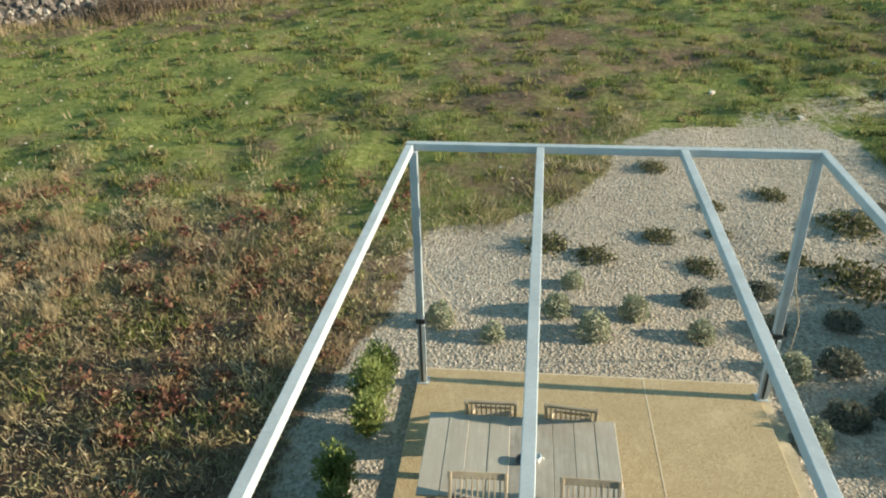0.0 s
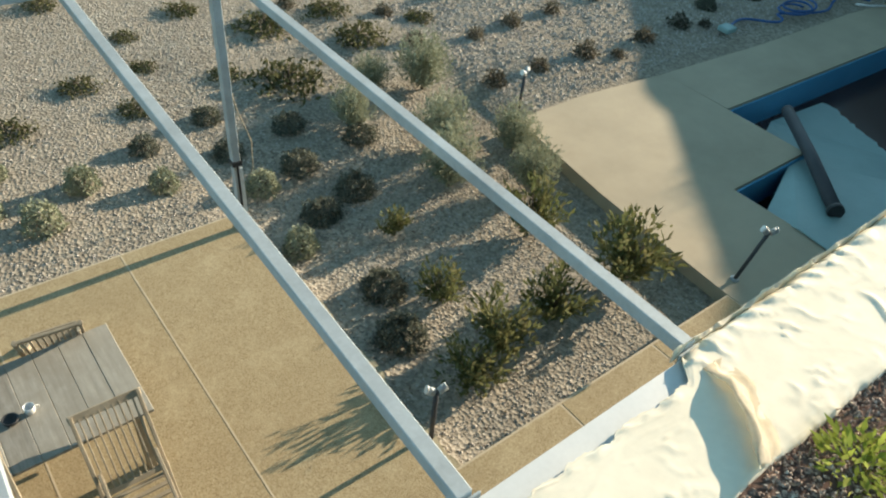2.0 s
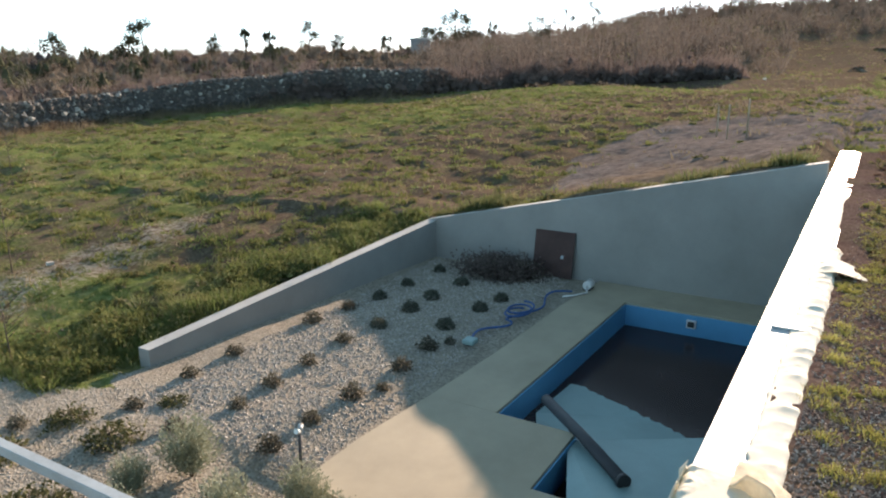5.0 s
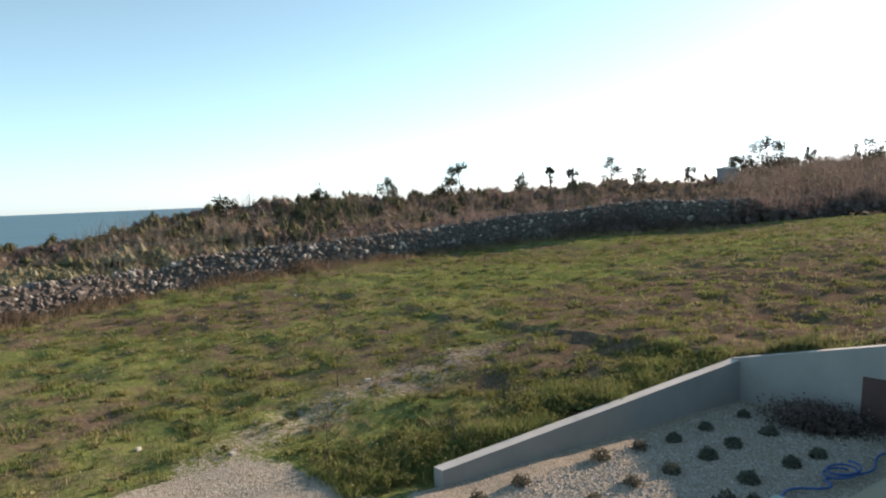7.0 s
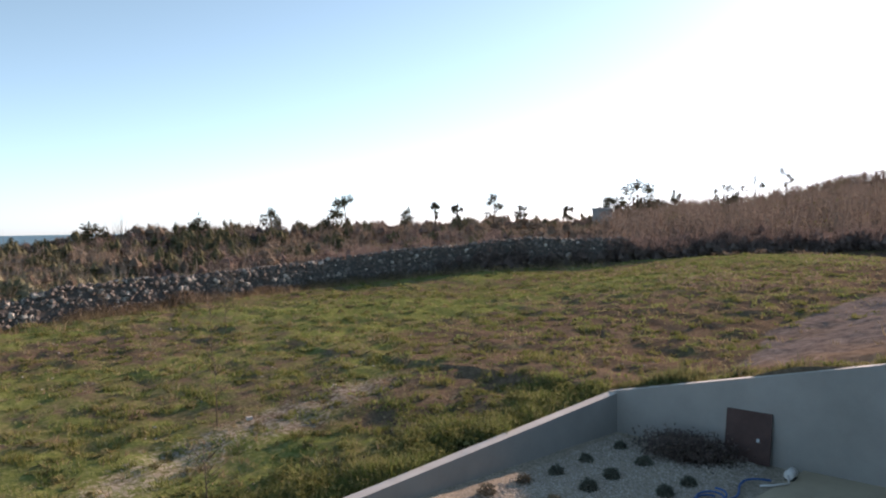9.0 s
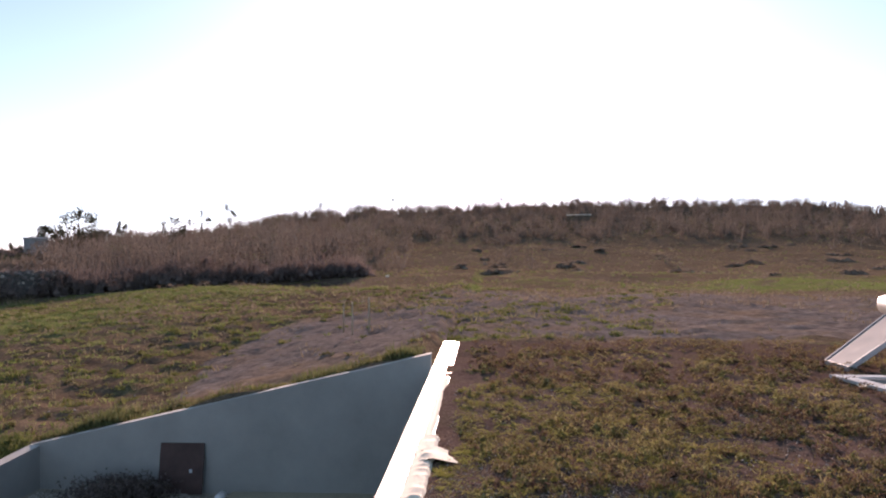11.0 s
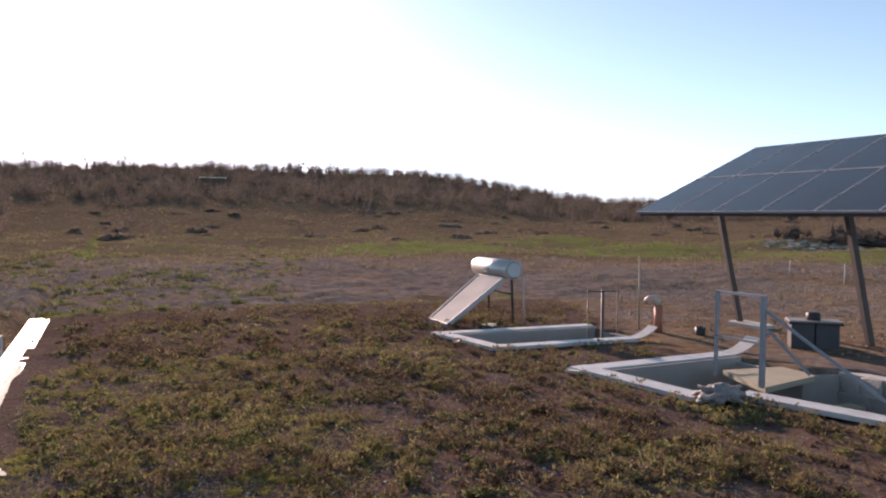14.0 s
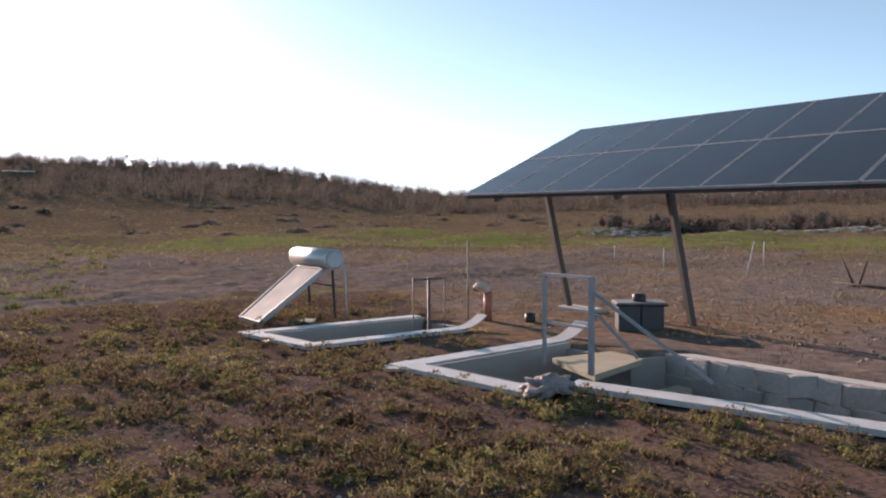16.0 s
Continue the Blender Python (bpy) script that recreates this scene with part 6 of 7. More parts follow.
for px_, py_, pz_ in zip(x, y, on_land(x, y)):
    i = R.randrange(6)
    w = R.uniform(0.25, 0.75)
    vv.append(base_v[i][0] * [w, w, w * 0.7] + [px_, py_, pz_])
    ff += [[k + nv for k in f] for f in base_v[i][1]]
    nv += len(base_v[i][0])
me = bpy.data.meshes.new("scree")
me.from_pydata(np.concatenate(vv).tolist(), [], ff)
me.materials.append(stone_mat("pale_scree_stones", [(0.0, (0.16, 0.14, 0.12)), (0.5, (0.3, 0.275, 0.24)), (1.0, (0.46, 0.43, 0.38))]))
tagged(new("scree", me), "pale tumbled stones below the far bushes", "stones", kind="stuff")
# rank green clumps along the garden wall and over the pasture
n = 300
x = G.uniform(17.3, 28.2, n)
y = shear(x, np.full(n, 9.7)) + 0.15 + np.abs(G.normal(0, 1.3, n))
lump = speckle(x, y, 0.6, 52)
k_ = lump > -0.3
x, y, lump = x[k_], y[k_], lump[k_]
lobed(x, y, on_land(x, y) - 0.08, G.uniform(0.2, 0.5, len(x)), G.uniform(0.14, 0.4, len(x)) * (1 + 0.4 * lump), 5, 44, 0.046, leafy("dark_rank_weeds", [(0.0, (0.04, 0.047, 0.02)), (0.4, (0.10, 0.118, 0.04)), (0.75, (0.2, 0.21, 0.08)), (1.0, (0.38, 0.36, 0.17))], 0.4), "wall_weeds", "dark green clumps of weeds behind the garden wall", 0.0, 0.45)
x, y, r = plot(2600, 14, 58, -45, 82, 0.9)
k_ = is_field(x, y) & (speckle(x, y, 0.22, 71) > G.uniform(-0.6, 0.4, len(x)))
x, y, r = x[k_], y[k_], r[k_]
lobed(x, y, on_land(x, y) - 0.06, G.uniform(0.14, 0.42, len(x)), G.uniform(0.1, 0.26, len(x)), 3, 12, 0.09, leafy("pasture_clumps", [(0.0, (0.06, 0.05, 0.03)), (0.4, (0.13, 0.12, 0.055)), (0.7, (0.21, 0.2, 0.085)), (1.0, (0.38, 0.33, 0.2))], 0.35), "tussocks", "brownish and green clumps in the pasture", 0.0, 0.5)
# straw tufts on the bare earth round the panels
x, y = G.uniform(8, 50, 9000), G.uniform(-62, -13, 9000)
k_ = (y < roof_back(x) - 1.5) & ~inside([(11, -12.5), (23.5, -9), (23.5, -15.5), (11, -16)], x, y) & (speckle(x, y, 0.3, 55) > G.uniform(-0.3, 0.6, len(x)))
x, y = x[k_], y[k_]
soup("dry_grass", blades(np.stack([x, y, on_land(x, y) - 0.02], -1), G.uniform(0.05, 0.2, len(x)), 0.022, 1.3, 6, 0.2), L_STRAW, "straw tufts on the bare earth", "grass")
pebbles(9000, 12, 36, -40, -14, 0.05, stone_mat("earth_stones", [(0.0, (0.12, 0.09, 0.07)), (0.5, (0.24, 0.19, 0.145)), (1.0, (0.42, 0.36, 0.29))]), "stones and clods on the bare earth", lambda x, y: (y < roof_back(x) - 1.0) & ~inside([(11, -12.5), (23.5, -9), (23.5, -15.5), (11, -16)], x, y))

# ---------------------------------------------------------------- single trees on the skyline
# Darker than the evergreen leaves: the backlit silhouette is put into the colour.
L_CROWN = leafy("silhouette_crown", [(0.0, (0.025, 0.028, 0.018)), (0.6, (0.055, 0.06, 0.034)), (1.0, (0.10, 0.10, 0.055))], 0.08)


def skyline_tree(head, r, top_deg, crown, lean=0.0, bushy=0.3):
    x, y = 11 + r * math.sin(radians(head)), -1 + r * math.cos(radians(head))
    zg = field_height(x, y)
    zt = 5.6 + r * math.tan(radians(top_deg))
    h = max(2.0, zt - zg)
    c = thing("tree", "gaunt half-bare tree standing out against the sky", "tree", pose(x, y, zg - 0.1, 0, 0, R.uniform(0, 360)), "skyline trees")
    bm = bmesh.new()
    tube(bm, [(0, 0, 0), (lean * 0.3, 0.1, h * 0.4), (lean, 0, h * 0.92)], 0.11 + 0.01 * h, 6, 0.04)
    part("trunk", bm, M_BARK, c)
    ends = []
    for k in range(18 if bushy > 1 else 7):
        a = R.uniform(0, 6.28)
        s = R.uniform(0.12 if bushy > 1 else 0.4, 0.85)
        e = Vector((lean * s + crown * R.uniform(0.6, 1.3) * math.cos(a), crown * R.uniform(0.6, 1.3) * math.sin(a), h * min(1.0, s + R.uniform(0.08, 0.2))))
        bm = bmesh.new()
        tube(bm, [(lean * s * 0.8, 0, h * s), e * 0.5 + Vector((lean * s * 0.4, 0, h * s * 0.5)), e], 0.05, 5, 0.015)
        part("limb", bm, M_BARK, c)
        ends.append(e)
    pts = []
    for e in ends + [Vector((lean, 0, h * 0.95))]:
        m = int((30 + 110 * min(bushy, 1.6)) * R.uniform(0.2, 1.6))
        q = G.normal(0, crown * (0.2 if bushy > 1 else 0.26), (m, 3)) * [1, 1, 1.1] + np.array(e)
        pts.append(q)
    o = soup("crown", leaves(np.concatenate(pts), 0.17 * G.uniform(0.6, 1.4, sum(len(q) for q in pts))), L_CROWN, "", "")
    o.parent = c


for spec in ((38.2, 95, 2.09, 0.9, 0.3), (37.2, 94, 1.05, 1.1), (32.6, 95, 1.24, 1.0), (45.1, 104, 1.73, 0.5), (46.8, 104, 1.52, 0.6), (49.7, 108, 2.19, 1.0, 0.2), (42.7, 100, 1.13, 0.8), (51.7, 108, 1.36, 0.7),
             (58.3, 120, 1.91, 0.9, 0.4), (59.2, 122, 2.08, 0.9, -0.3), (60.6, 122, 2.96, 2.2, 0.2, 3.0), (63.5, 126, 2.27, 0.7, 0.8), (62.0, 124, 1.56, 0.9), (66.6, 140, 2.59, 1.1), (68.7, 150, 3.20, 1.2), (70.7, 160, 3.63, 1.1, 0.3), (67.6, 145, 2.50, 1.6, 0, 0.9),
             (27.3, 93, 0.80, 1.0), (20.4, 92, 0.27, 1.1), (55.2, 112, 1.18, 0.7), (77.7, 230, 3.80, 2.0), (80.1, 240, 3.79, 1.8), (97.3, 290, 4.11, 2.2), (81.2, 262, 4.47, 2.6, 0.3, 0.6), (82.9, 265, 4.16, 2.0, 0, 0.4), (84.6, 270, 4.34, 2.4, 0.4, 0.7), (86.8, 272, 4.02, 2.0), (88.5, 275, 4.42, 2.6, 0, 0.5), (91.3, 280, 4.11, 2.2), (100.7, 288, 4.00, 2.2, 0, 0.5), (103.5, 288, 4.19, 2.5, 0.3, 0.4), (105.9, 288, 3.99, 2.0), (108.6, 288, 3.90, 2.4, 0, 0.6)):
    skyline_tree(*spec)

# far shed
M_HUT = plain("dull_hut_render", (0.33, 0.325, 0.32), 0.2, 0.7, 0.9)
c = thing("far_hut", "small pale flat-roofed hut on the ridge", "hut", pose(11 + 118 * math.sin(radians(57.95)), -1 + 118 * math.cos(radians(57.95)), 5.3 + 118 * math.tan(radians(0.35)), 0, 0, 30))
part("wall", boxm(-1.8, 1.8, -1.5, 1.5, -2.5, 1.55, 0.02), M_HUT, c)
part("roof", boxm(-2.0, 2.0, -1.7, 1.7, 1.55, 1.75, 0.02), M_CAP, c)
part("door", boxm(-0.5, 0.5, -1.53, -1.49, -0.6, 1.2), M_DARK, c)

# young bare saplings and stakes in the field
def sapling(x, y, h, label="thin leafless sapling in the pasture"):
    z = field_height(x, y)
    c = thing("sapling", label, "sapling", pose(x, y, z - 0.05, 0, 0, R.uniform(0, 360)), "saplings")
    bm = bmesh.new()
    tube(bm, [(0, 0, 0), (0.03, 0.02, h * 0.5), (0, 0.05, h)], 0.018, 5, 0.006)
    part("trunk", bm, M_BARK, c)
    bm = bmesh.new()
    for k in range(16):
        s = R.uniform(0.35, 0.95)
        a = R.uniform(0, 6.28)
        q = h * 0.28
        tube(bm, [(0, 0, h * s), (q * math.cos(a), q * math.sin(a), h * min(1.1, s + 0.22))], 0.008, 4, 0.003)
    tagged(part("twig_spray", bm, M_BARK, c), kind="stuff")
    t = leaves(G.normal(0, 0.2 * h, (70, 3)) * [1, 1, 0.9] + [0, 0, h * 0.72], 0.03)
    soup("dry_leaves", t, L_STRAW, "", "").parent = c


for s in ((24.6, 25.0, 2.6), (20.5, 17.2, 2.0), (28.0, 30.0, 2.2), (17.6, 12.3, 1.5), (33, 38, 2.4), (19, 36, 2.0), (26, 39, 2.2), (15, 36.5, 2.0)):
    sapling(*s)


def stake(x, y, h, lean=0.0, mat=M_TEAK, w=0.03):
    z = field_height(x, y)
    c = thing("stake", "thin weathered fence stake", "stake", pose(x, y, z - 0.05), "stakes")
    bm = bmesh.new()
    tube(bm, [(0, 0, 0), (lean, 0, h)], w, 6, w * 0.8)
    part("shaft", bm, mat, c)


for s in ((39.1, 3.9, 1.3), (38.8, 3.2, 1.4), (41, 4.6, 1.2), (26.17, -13.9, 1.9), (28.7, -29.9, 1.35, -0.3, M_CAP), (30.3, -33.9, 1.2, 0.0, M_CAP), (38.3, -33.4, 0.8, 0, M_CAP), (33.5, -31.1, 0.9, 0, M_CAP)):
    stake(*s)
c = thing("broken_sapling", "broken forked sapling lying on bare earth", "sapling", pose(23.77, -28.2, 2.75))
bm = bmesh.new()
tube(bm, [(0, 0, 0), (-0.3, 0.1, 0.9)], 0.05, 6, 0.03)
tube(bm, [(0.1, 0, 0), (0.7, -0.2, 1.1)], 0.05, 6, 0.02)
tube(bm, [(-1.0, 0.2, 0.08), (0.8, -0.1, 0.12)], 0.05, 6, 0.03)
part("branch", bm, M_BARK, c)

# ---------------------------------------------------------------- debris by the pool wall
board = thing("leaning_board", "rust-brown board leaning on the concrete wall", "board", pose(27.42, 5.83, 0.0, 0, 10, 0))
part("panel", boxm(-0.02, 0.02, -0.52, 0.52, 0.0, 1.15, 0.004), M_RUST, board)
part("plate", boxm(-0.028, -0.02, -0.27, -0.20, 0.48, 0.56), M_STEEL, board)
pile = thing("brush_pile", "heap of dead branches and vines by the wall", "brush pile", pose(26.85, 6.95, 0.0))
for i in range(90):
    a, b = R.uniform(0, 6.28), R.uniform(0, 6.28)
    p = Vector((0.55 * math.cos(a) * R.random(), 1.0 * math.sin(a) * R.random(), R.uniform(0.02, 0.34)))
    d = Vector((math.cos(b), math.sin(b), R.uniform(-0.3, 0.4))) * R.uniform(0.3, 0.7)
    if p.x + d.x > 0.68:
        d.x *= -1
    if p.z + d.z < 0:
        d.z *= -1
    bm = bmesh.new()
    tube(bm, [p, p + d * 0.5 + Vector((0, 0, 0.09)), p + d], R.uniform(0.010, 0.022), 4, 0.005)
    part("branch", bm, M_BARK, pile)
soup("dead_leaves", leaves(np.clip(G.normal(0, 0.26, (4200, 3)) * [1.0, 1.9, 0.6] + [0, 0, 0.2], (-2, -3, 0.01), (0.66, 3, 0.6)), 0.05), L_WOOD, "", "").parent = pile
M_HOSE = plain("blue_hose", (0.025, 0.11, 0.30), 0.3, 4.0, 0.55)
hose = thing("hose", "blue pool hose coiled along the deck edge", "hose")
bm = bmesh.new()
pts = [(22.55 + 3.8 * t + 0.25 * math.sin(9 * t), 5.5 - 0.42 * t + 0.16 * math.sin(17 * t), 0.03 + 0.02 * (1 + math.sin(23 * t))) for t in np.linspace(0, 1, 60)]
tube(bm, pts, 0.024, 7)
part("hose_run", bm, M_HOSE, hose)
bm = bmesh.new()
tube(bm, [(24.4 + (0.35 + 0.03 * math.sin(t)) * math.cos(t) + 0.02 * t, 5.38 + 0.25 * math.sin(t), 0.06 + 0.006 * t) for t in np.linspace(0, 13, 70)], 0.022, 7)
part("coil", bm, M_HOSE, hose)
head = part("vacuum_head", boxm(22.38, 22.63, 5.38, 5.62, 0.02, 0.12, 0.02), M_COVER, hose)
pump = thing("pump", "small white pool pump on the deck", "pump", pose(26.9, 4.68, 0.0))
bm = bmesh.new()
tube(bm, [(-0.15, 0, 0.12), (0.15, 0, 0.12)], 0.1, 12)
part("motor", bm, M_TRIM, pump)
part("foot", boxm(-0.14, 0.14, -0.09, 0.09, 0, 0.03, 0.004), M_DARK, pump)
bm = bmesh.new()
tube(bm, [(-0.15, 0, 0.12), (-0.4, -0.1, 0.04), (-0.7, 0.1, 0.03), (-0.9, 0.3, 0.03)], 0.022, 7)
part("pipe", bm, M_TRIM, pump)

# ---------------------------------------------------------------- sunken light wells behind the roof
M_EDGE = plain("dull_white_flashing", (0.50, 0.52, 0.52), 0.22, 2.5, 0.5, 0.1, 0.1)


def upturned(a, b, along_, rise):
    """The loose end of a flashing strip, bent upwards."""
    bm = bmesh.new()
    rows_ = []
    for k in range(7):
        f = k / 6
        z = 2.875 + rise * f * f
        rows_.append([bm.verts.new((p[0] + along_[0] * f, p[1] + along_[1] * f, z + dz)) for dz in (0, -0.018) for p in (a, b)])
    for p, q in zip(rows_, rows_[1:]):
        for i, j in ((0, 1), (1, 3), (3, 2), (2, 0)):
            bm.faces.new((p[i], p[j], q[j], q[i]))
    for r_ in (rows_[0], rows_[-1]):
        bm.faces.new((r_[0], r_[1], r_[3], r_[2]))
    bmesh.ops.recalc_face_normals(bm, faces=bm.faces)
    return bm


def trim(poly, name, closed=True, w=0.34, lift=0.0):
    """Flat white flashing round an opening, as lengths laid end to end, with the walls under it."""
    t = thing(name, "white metal flashing round a sunken light well", "light well")
    n = len(poly)
    for i in range(n if closed else n - 1):
        a, b = Vector((*poly[i], 0)), Vector((*poly[(i + 1) % n], 0))
        d = (b - a).normalized()
        nn = Vector((-d.y, d.x, 0))
        bm = bmesh.new()
        prism(bm, [tuple((a - nn * 0.02)[:2]), tuple((b - nn * 0.02)[:2]), tuple((b + nn * w)[:2]), tuple((a + nn * w)[:2])], 2.80, 2.868 + lift + 0.003 * i)
        part("flashing", bm, M_EDGE, t)
        bm = bmesh.new()
        prism(bm, [tuple((a + nn * (w - 0.02))[:2]), tuple((b + nn * (w - 0.02))[:2]), tuple((b + nn * (w + 0.13))[:2]), tuple((a + nn * (w + 0.13))[:2])], 0.2, 2.845 + lift - 0.002 * i)
        part("well_wall", bm, M_CONC, t)
    return t


t = trim([(27.02, -12.95), (27.24, -8.72), (24.86, -9.1), (24.66, -12.65)], "light_well", False, 0.30)
bm = upturned((24.66, -12.62), (24.96, -12.60), (0.04, -0.62), 0.22)
part("upstand", bm, M_EDGE, t)
bm = bmesh.new()
prism(bm, [(24.9, -13.15), (24.9, -13.25), (27.0, -13.0), (27.0, -12.85)], 0.2, 2.75)
part("well_wall", bm, M_CONC, t)
for x0, y0, w in ((25.41, -11.82, 0.014), (25.35, -12.18, 0.034), (25.28, -12.55, 0.014)):
    bm = bmesh.new()
    tube(bm, [(x0, y0, 0.42), (x0, y0, 3.92)], w, 7)
    part("railing_post", bm, M_BOX, t)
bm = bmesh.new()
tube(bm, [(25.41, -11.82, 3.88), (25.28, -12.55, 3.88)], 0.016, 6)
part("top_rail", bm, M_BOX, t)
t2 = trim([(22.74, -13.22), (22.63, -9.46), (20.0, -9.86), (19.86, -10.66), (12.4, -13.06)], "stair_well", False, 0.36)
bm = upturned((22.74, -13.19), (22.38, -13.19), (0.04, -0.72), 0.27)
part("upstand", bm, M_EDGE, t2)
bm = bmesh.new()
prism(bm, [(20.6, -13.98), (20.72, -13.98), (20.92, -13.36), (22.5, -13.2), (22.5, -13.08), (20.82, -13.22)], 0.2, 2.74)
part("well_wall", bm, M_CONC, t2)
# landing with its rail
land = thing("stair_landing", "pale concrete landing slab with steel guard rail", "landing")
bm = bmesh.new()
prism(bm, [(20.38, -11.81), (21.73, -12.23), (21.48, -13.75), (20.69, -13.36)][::-1], 2.66, 2.76)
part("slab", bm, M_TILEC, land)
A, B = Vector((21.35, -11.67, 2.78)), Vector((20.27, -11.6, 2.80))
for p, w in ((A, 0.05), (B, 0.09)):
    bm = bmesh.new()
    beam(bm, p, p + Vector((0, 0, 1.52)), w, 0.06, 0.004, (0, 1, 0))
    part("railing_post", bm, M_RAIL, land)
for h_, w in ((1.50, 0.05), (0.72, 0.04)):
    bm = bmesh.new()
    beam(bm, A + Vector((0, 0, h_)), B + Vector((0, 0, h_)), 0.04, w, 0.003)
    part("rail", bm, M_RAIL, land)
bm = bmesh.new()
beam(bm, B + Vector((0, 0, 1.3)), (18.7, -12.4, 2.85), 0.04, 0.05, 0.003)
part("handrail", bm, M_RAIL, land)
bm = bmesh.new()
beam(bm, (21.3, -12.9, 3.5), (20.5, -13.0, 2.85), 0.04, 0.05, 0.003)
part("handrail", bm, M_RAIL, land)
for i in range(9):
    part("step", boxm(20.1 - 0.30 * (i + 1), 20.1 - 0.30 * i, -13.5, -12.5, 2.3 - 0.18 * i - 0.15, 2.58 - 0.18 * (i + 1) + 0.0), M_TILEC, land)
# rubble wall of the stair well
sw = thing("wall_stairwell", "pale rubble-stone wall of the stair well", "wall", kind="structure")
bm = bmesh.new()
prism(bm, [(12.5, -14.75), (20.6, -14.1), (20.6, -13.95), (12.5, -14.6)][::1], 0.3, 2.74)
part("backing", bm, M_CONC, sw)
M_RUB = plain("rubble_stone", (0.33, 0.325, 0.31), 0.25, 2.5, 0.9, 0, 0.6, 20.0, 0.02)
rub = [mesh_of("stone", rock(40 + i * 2.9), M_RUB) for i in range(5)]
for row in range(4):
    u = 0.0
    while u < 8.0:
        w = R.uniform(0.3, 0.6)
        f = (u + w / 2) / 8.1
        o = new("stone", rub[R.randrange(5)])
        o.parent = sw
        o.matrix_basis = pose(20.6 - 8.1 * f, -13.95 - 0.65 * f + 0.02, 2.62 - 0.34 * row, R.uniform(-8, 8), R.uniform(-8, 8), R.choice((0, 180)) + R.uniform(-8, 8)) @ Matrix.Diagonal((w * 0.95, 0.06, 0.36, 1))
        u += w
bm = bmesh.new()
prism(bm, [(12.5, -14.95), (20.7, -14.3), (20.7, -14.0), (12.5, -14.62)], 2.66, 2.79)
part("coping", bm, M_CAP, sw)
# crumpled sheet on the flashing
c = thing("plastic_bundle", "crumpled dirty white plastic sheet over the flashing", "plastic sheet", pose(19.75, -10.15, 2.93, 0, 0, 100))
bm = bmesh.new()
bmesh.ops.create_icosphere(bm, subdivisions=4, radius=1.0)
for v in bm.verts:
    n_ = noise.fractal(v.co * 2.3, 0.7, 2.1, 5)
    v.co = Vector((v.co.x * 0.42, v.co.y * 0.22, max(-0.06, v.co.z * 0.15))) * (1 + 0.55 * n_)
for f in bm.faces:
    f.smooth = True
part("sheet", bm, plain("dirty_plastic", (0.25, 0.23, 0.225), 0.5, 5.0, 0.6, 0, 0.5, 20.0, 0.02), c)

# ---------------------------------------------------------------- solar water heater, vent, box
heat = thing("solar_heater", "solar water heater with a horizontal silver tank", "water heater")
T0, T1 = Vector((28.1, -11.42, 4.19)), Vector((30.08, -11.42, 4.19))
bm = bmesh.new()
tube(bm, [T0, T1], 0.25, 24)
tk = part("tank", bm, plain("brushed_tank_steel", (0.55, 0.55, 0.53), 0.15, 3.0, 0.42, 0.7, 0.05), heat)
for p in (T0, T1):
    bm = bmesh.new()
    s = -1 if p is T0 else 1
    tube(bm, [p, p + Vector((0.04 * s, 0, 0))], 0.24, 24, 0.18)
    part("end_cap", bm, M_STEEL, tk)
bm = bmesh.new()
a0, a1, b0, b1 = Vector((28.1, -9.55, 2.80)), Vector((29.22, -9.55, 2.80)), Vector((28.25, -11.2, 3.88)), Vector((29.64, -11.2, 3.88))
lo_ = [bm.verts.new(p) for p in (a0, a1, b1, b0)]
hi_ = [bm.verts.new(p + Vector((0, 0.055, 0.08))) for p in (a0, a1, b1, b0)]
bm.faces.new(lo_[::-1])
bm.faces.new(hi_)
for i in range(4):
    bm.faces.new((lo_[i], lo_[(i + 1) % 4], hi_[(i + 1) % 4], hi_[i]))
bmesh.ops.recalc_face_normals(bm, faces=bm.faces)
part("collector", bm, plain("collector_glass", (0.125, 0.17, 0.2), 0.12, 1.0, 0.75), heat)
for p, q in ((a0, b0), (a1, b1), (a0, a1), (b0, b1)):
    bm = bmesh.new()
    beam(bm, p + Vector((0, 0.03, 0.05)), q + Vector((0, 0.03, 0.05)), 0.05, 0.12, 0.004)
    part("collector_frame", bm, M_DULL, heat)
for x0 in (28.3, 29.62):
    bm = bmesh.new()
    beam(bm, (x0, -11.52, 2.75), (x0, -11.46, 4.05), 0.05, 0.05, 0.003, (0, 1, 0))
    part("leg", bm, M_DARK, heat)
bm = bmesh.new()
beam(bm, (28.3, -11.49, 3.55), (29.62, -11.49, 3.55), 0.04, 0.04)
part("brace", bm, M_DARK, heat)
bm = bmesh.new()
tube(bm, [(27.85, -11.55, 4.1), (27.85, -11.6, 2.75)], 0.02, 6)
part("pipe", bm, M_STEEL, heat)

vent = thing("vent_pipe", "orange plastic vent pipe with a bent white cowl", "vent pipe")
bm = bmesh.new()
tube(bm, [(25.6, -14.03, 2.75), (25.6, -14.03, 3.45)], 0.10, 14)
part("pipe", bm, M_ORANGE, vent)
bm = bmesh.new()
tube(bm, [(25.6, -14.03, 3.45), (25.62, -14.02, 3.54), (25.69, -13.98, 3.60), (25.80, -13.92, 3.59), (25.85, -13.89, 3.52)], 0.098, 12)
part("elbow", bm, plain("faded_orange", (0.60, 0.44, 0.36), 0.2, 4.0, 0.5), vent)
bm = bmesh.new()
tube(bm, [(25.85, -13.89, 3.52), (25.86, -13.885, 3.49)], 0.085, 12)
part("mouth", bm, M_DARK, vent)

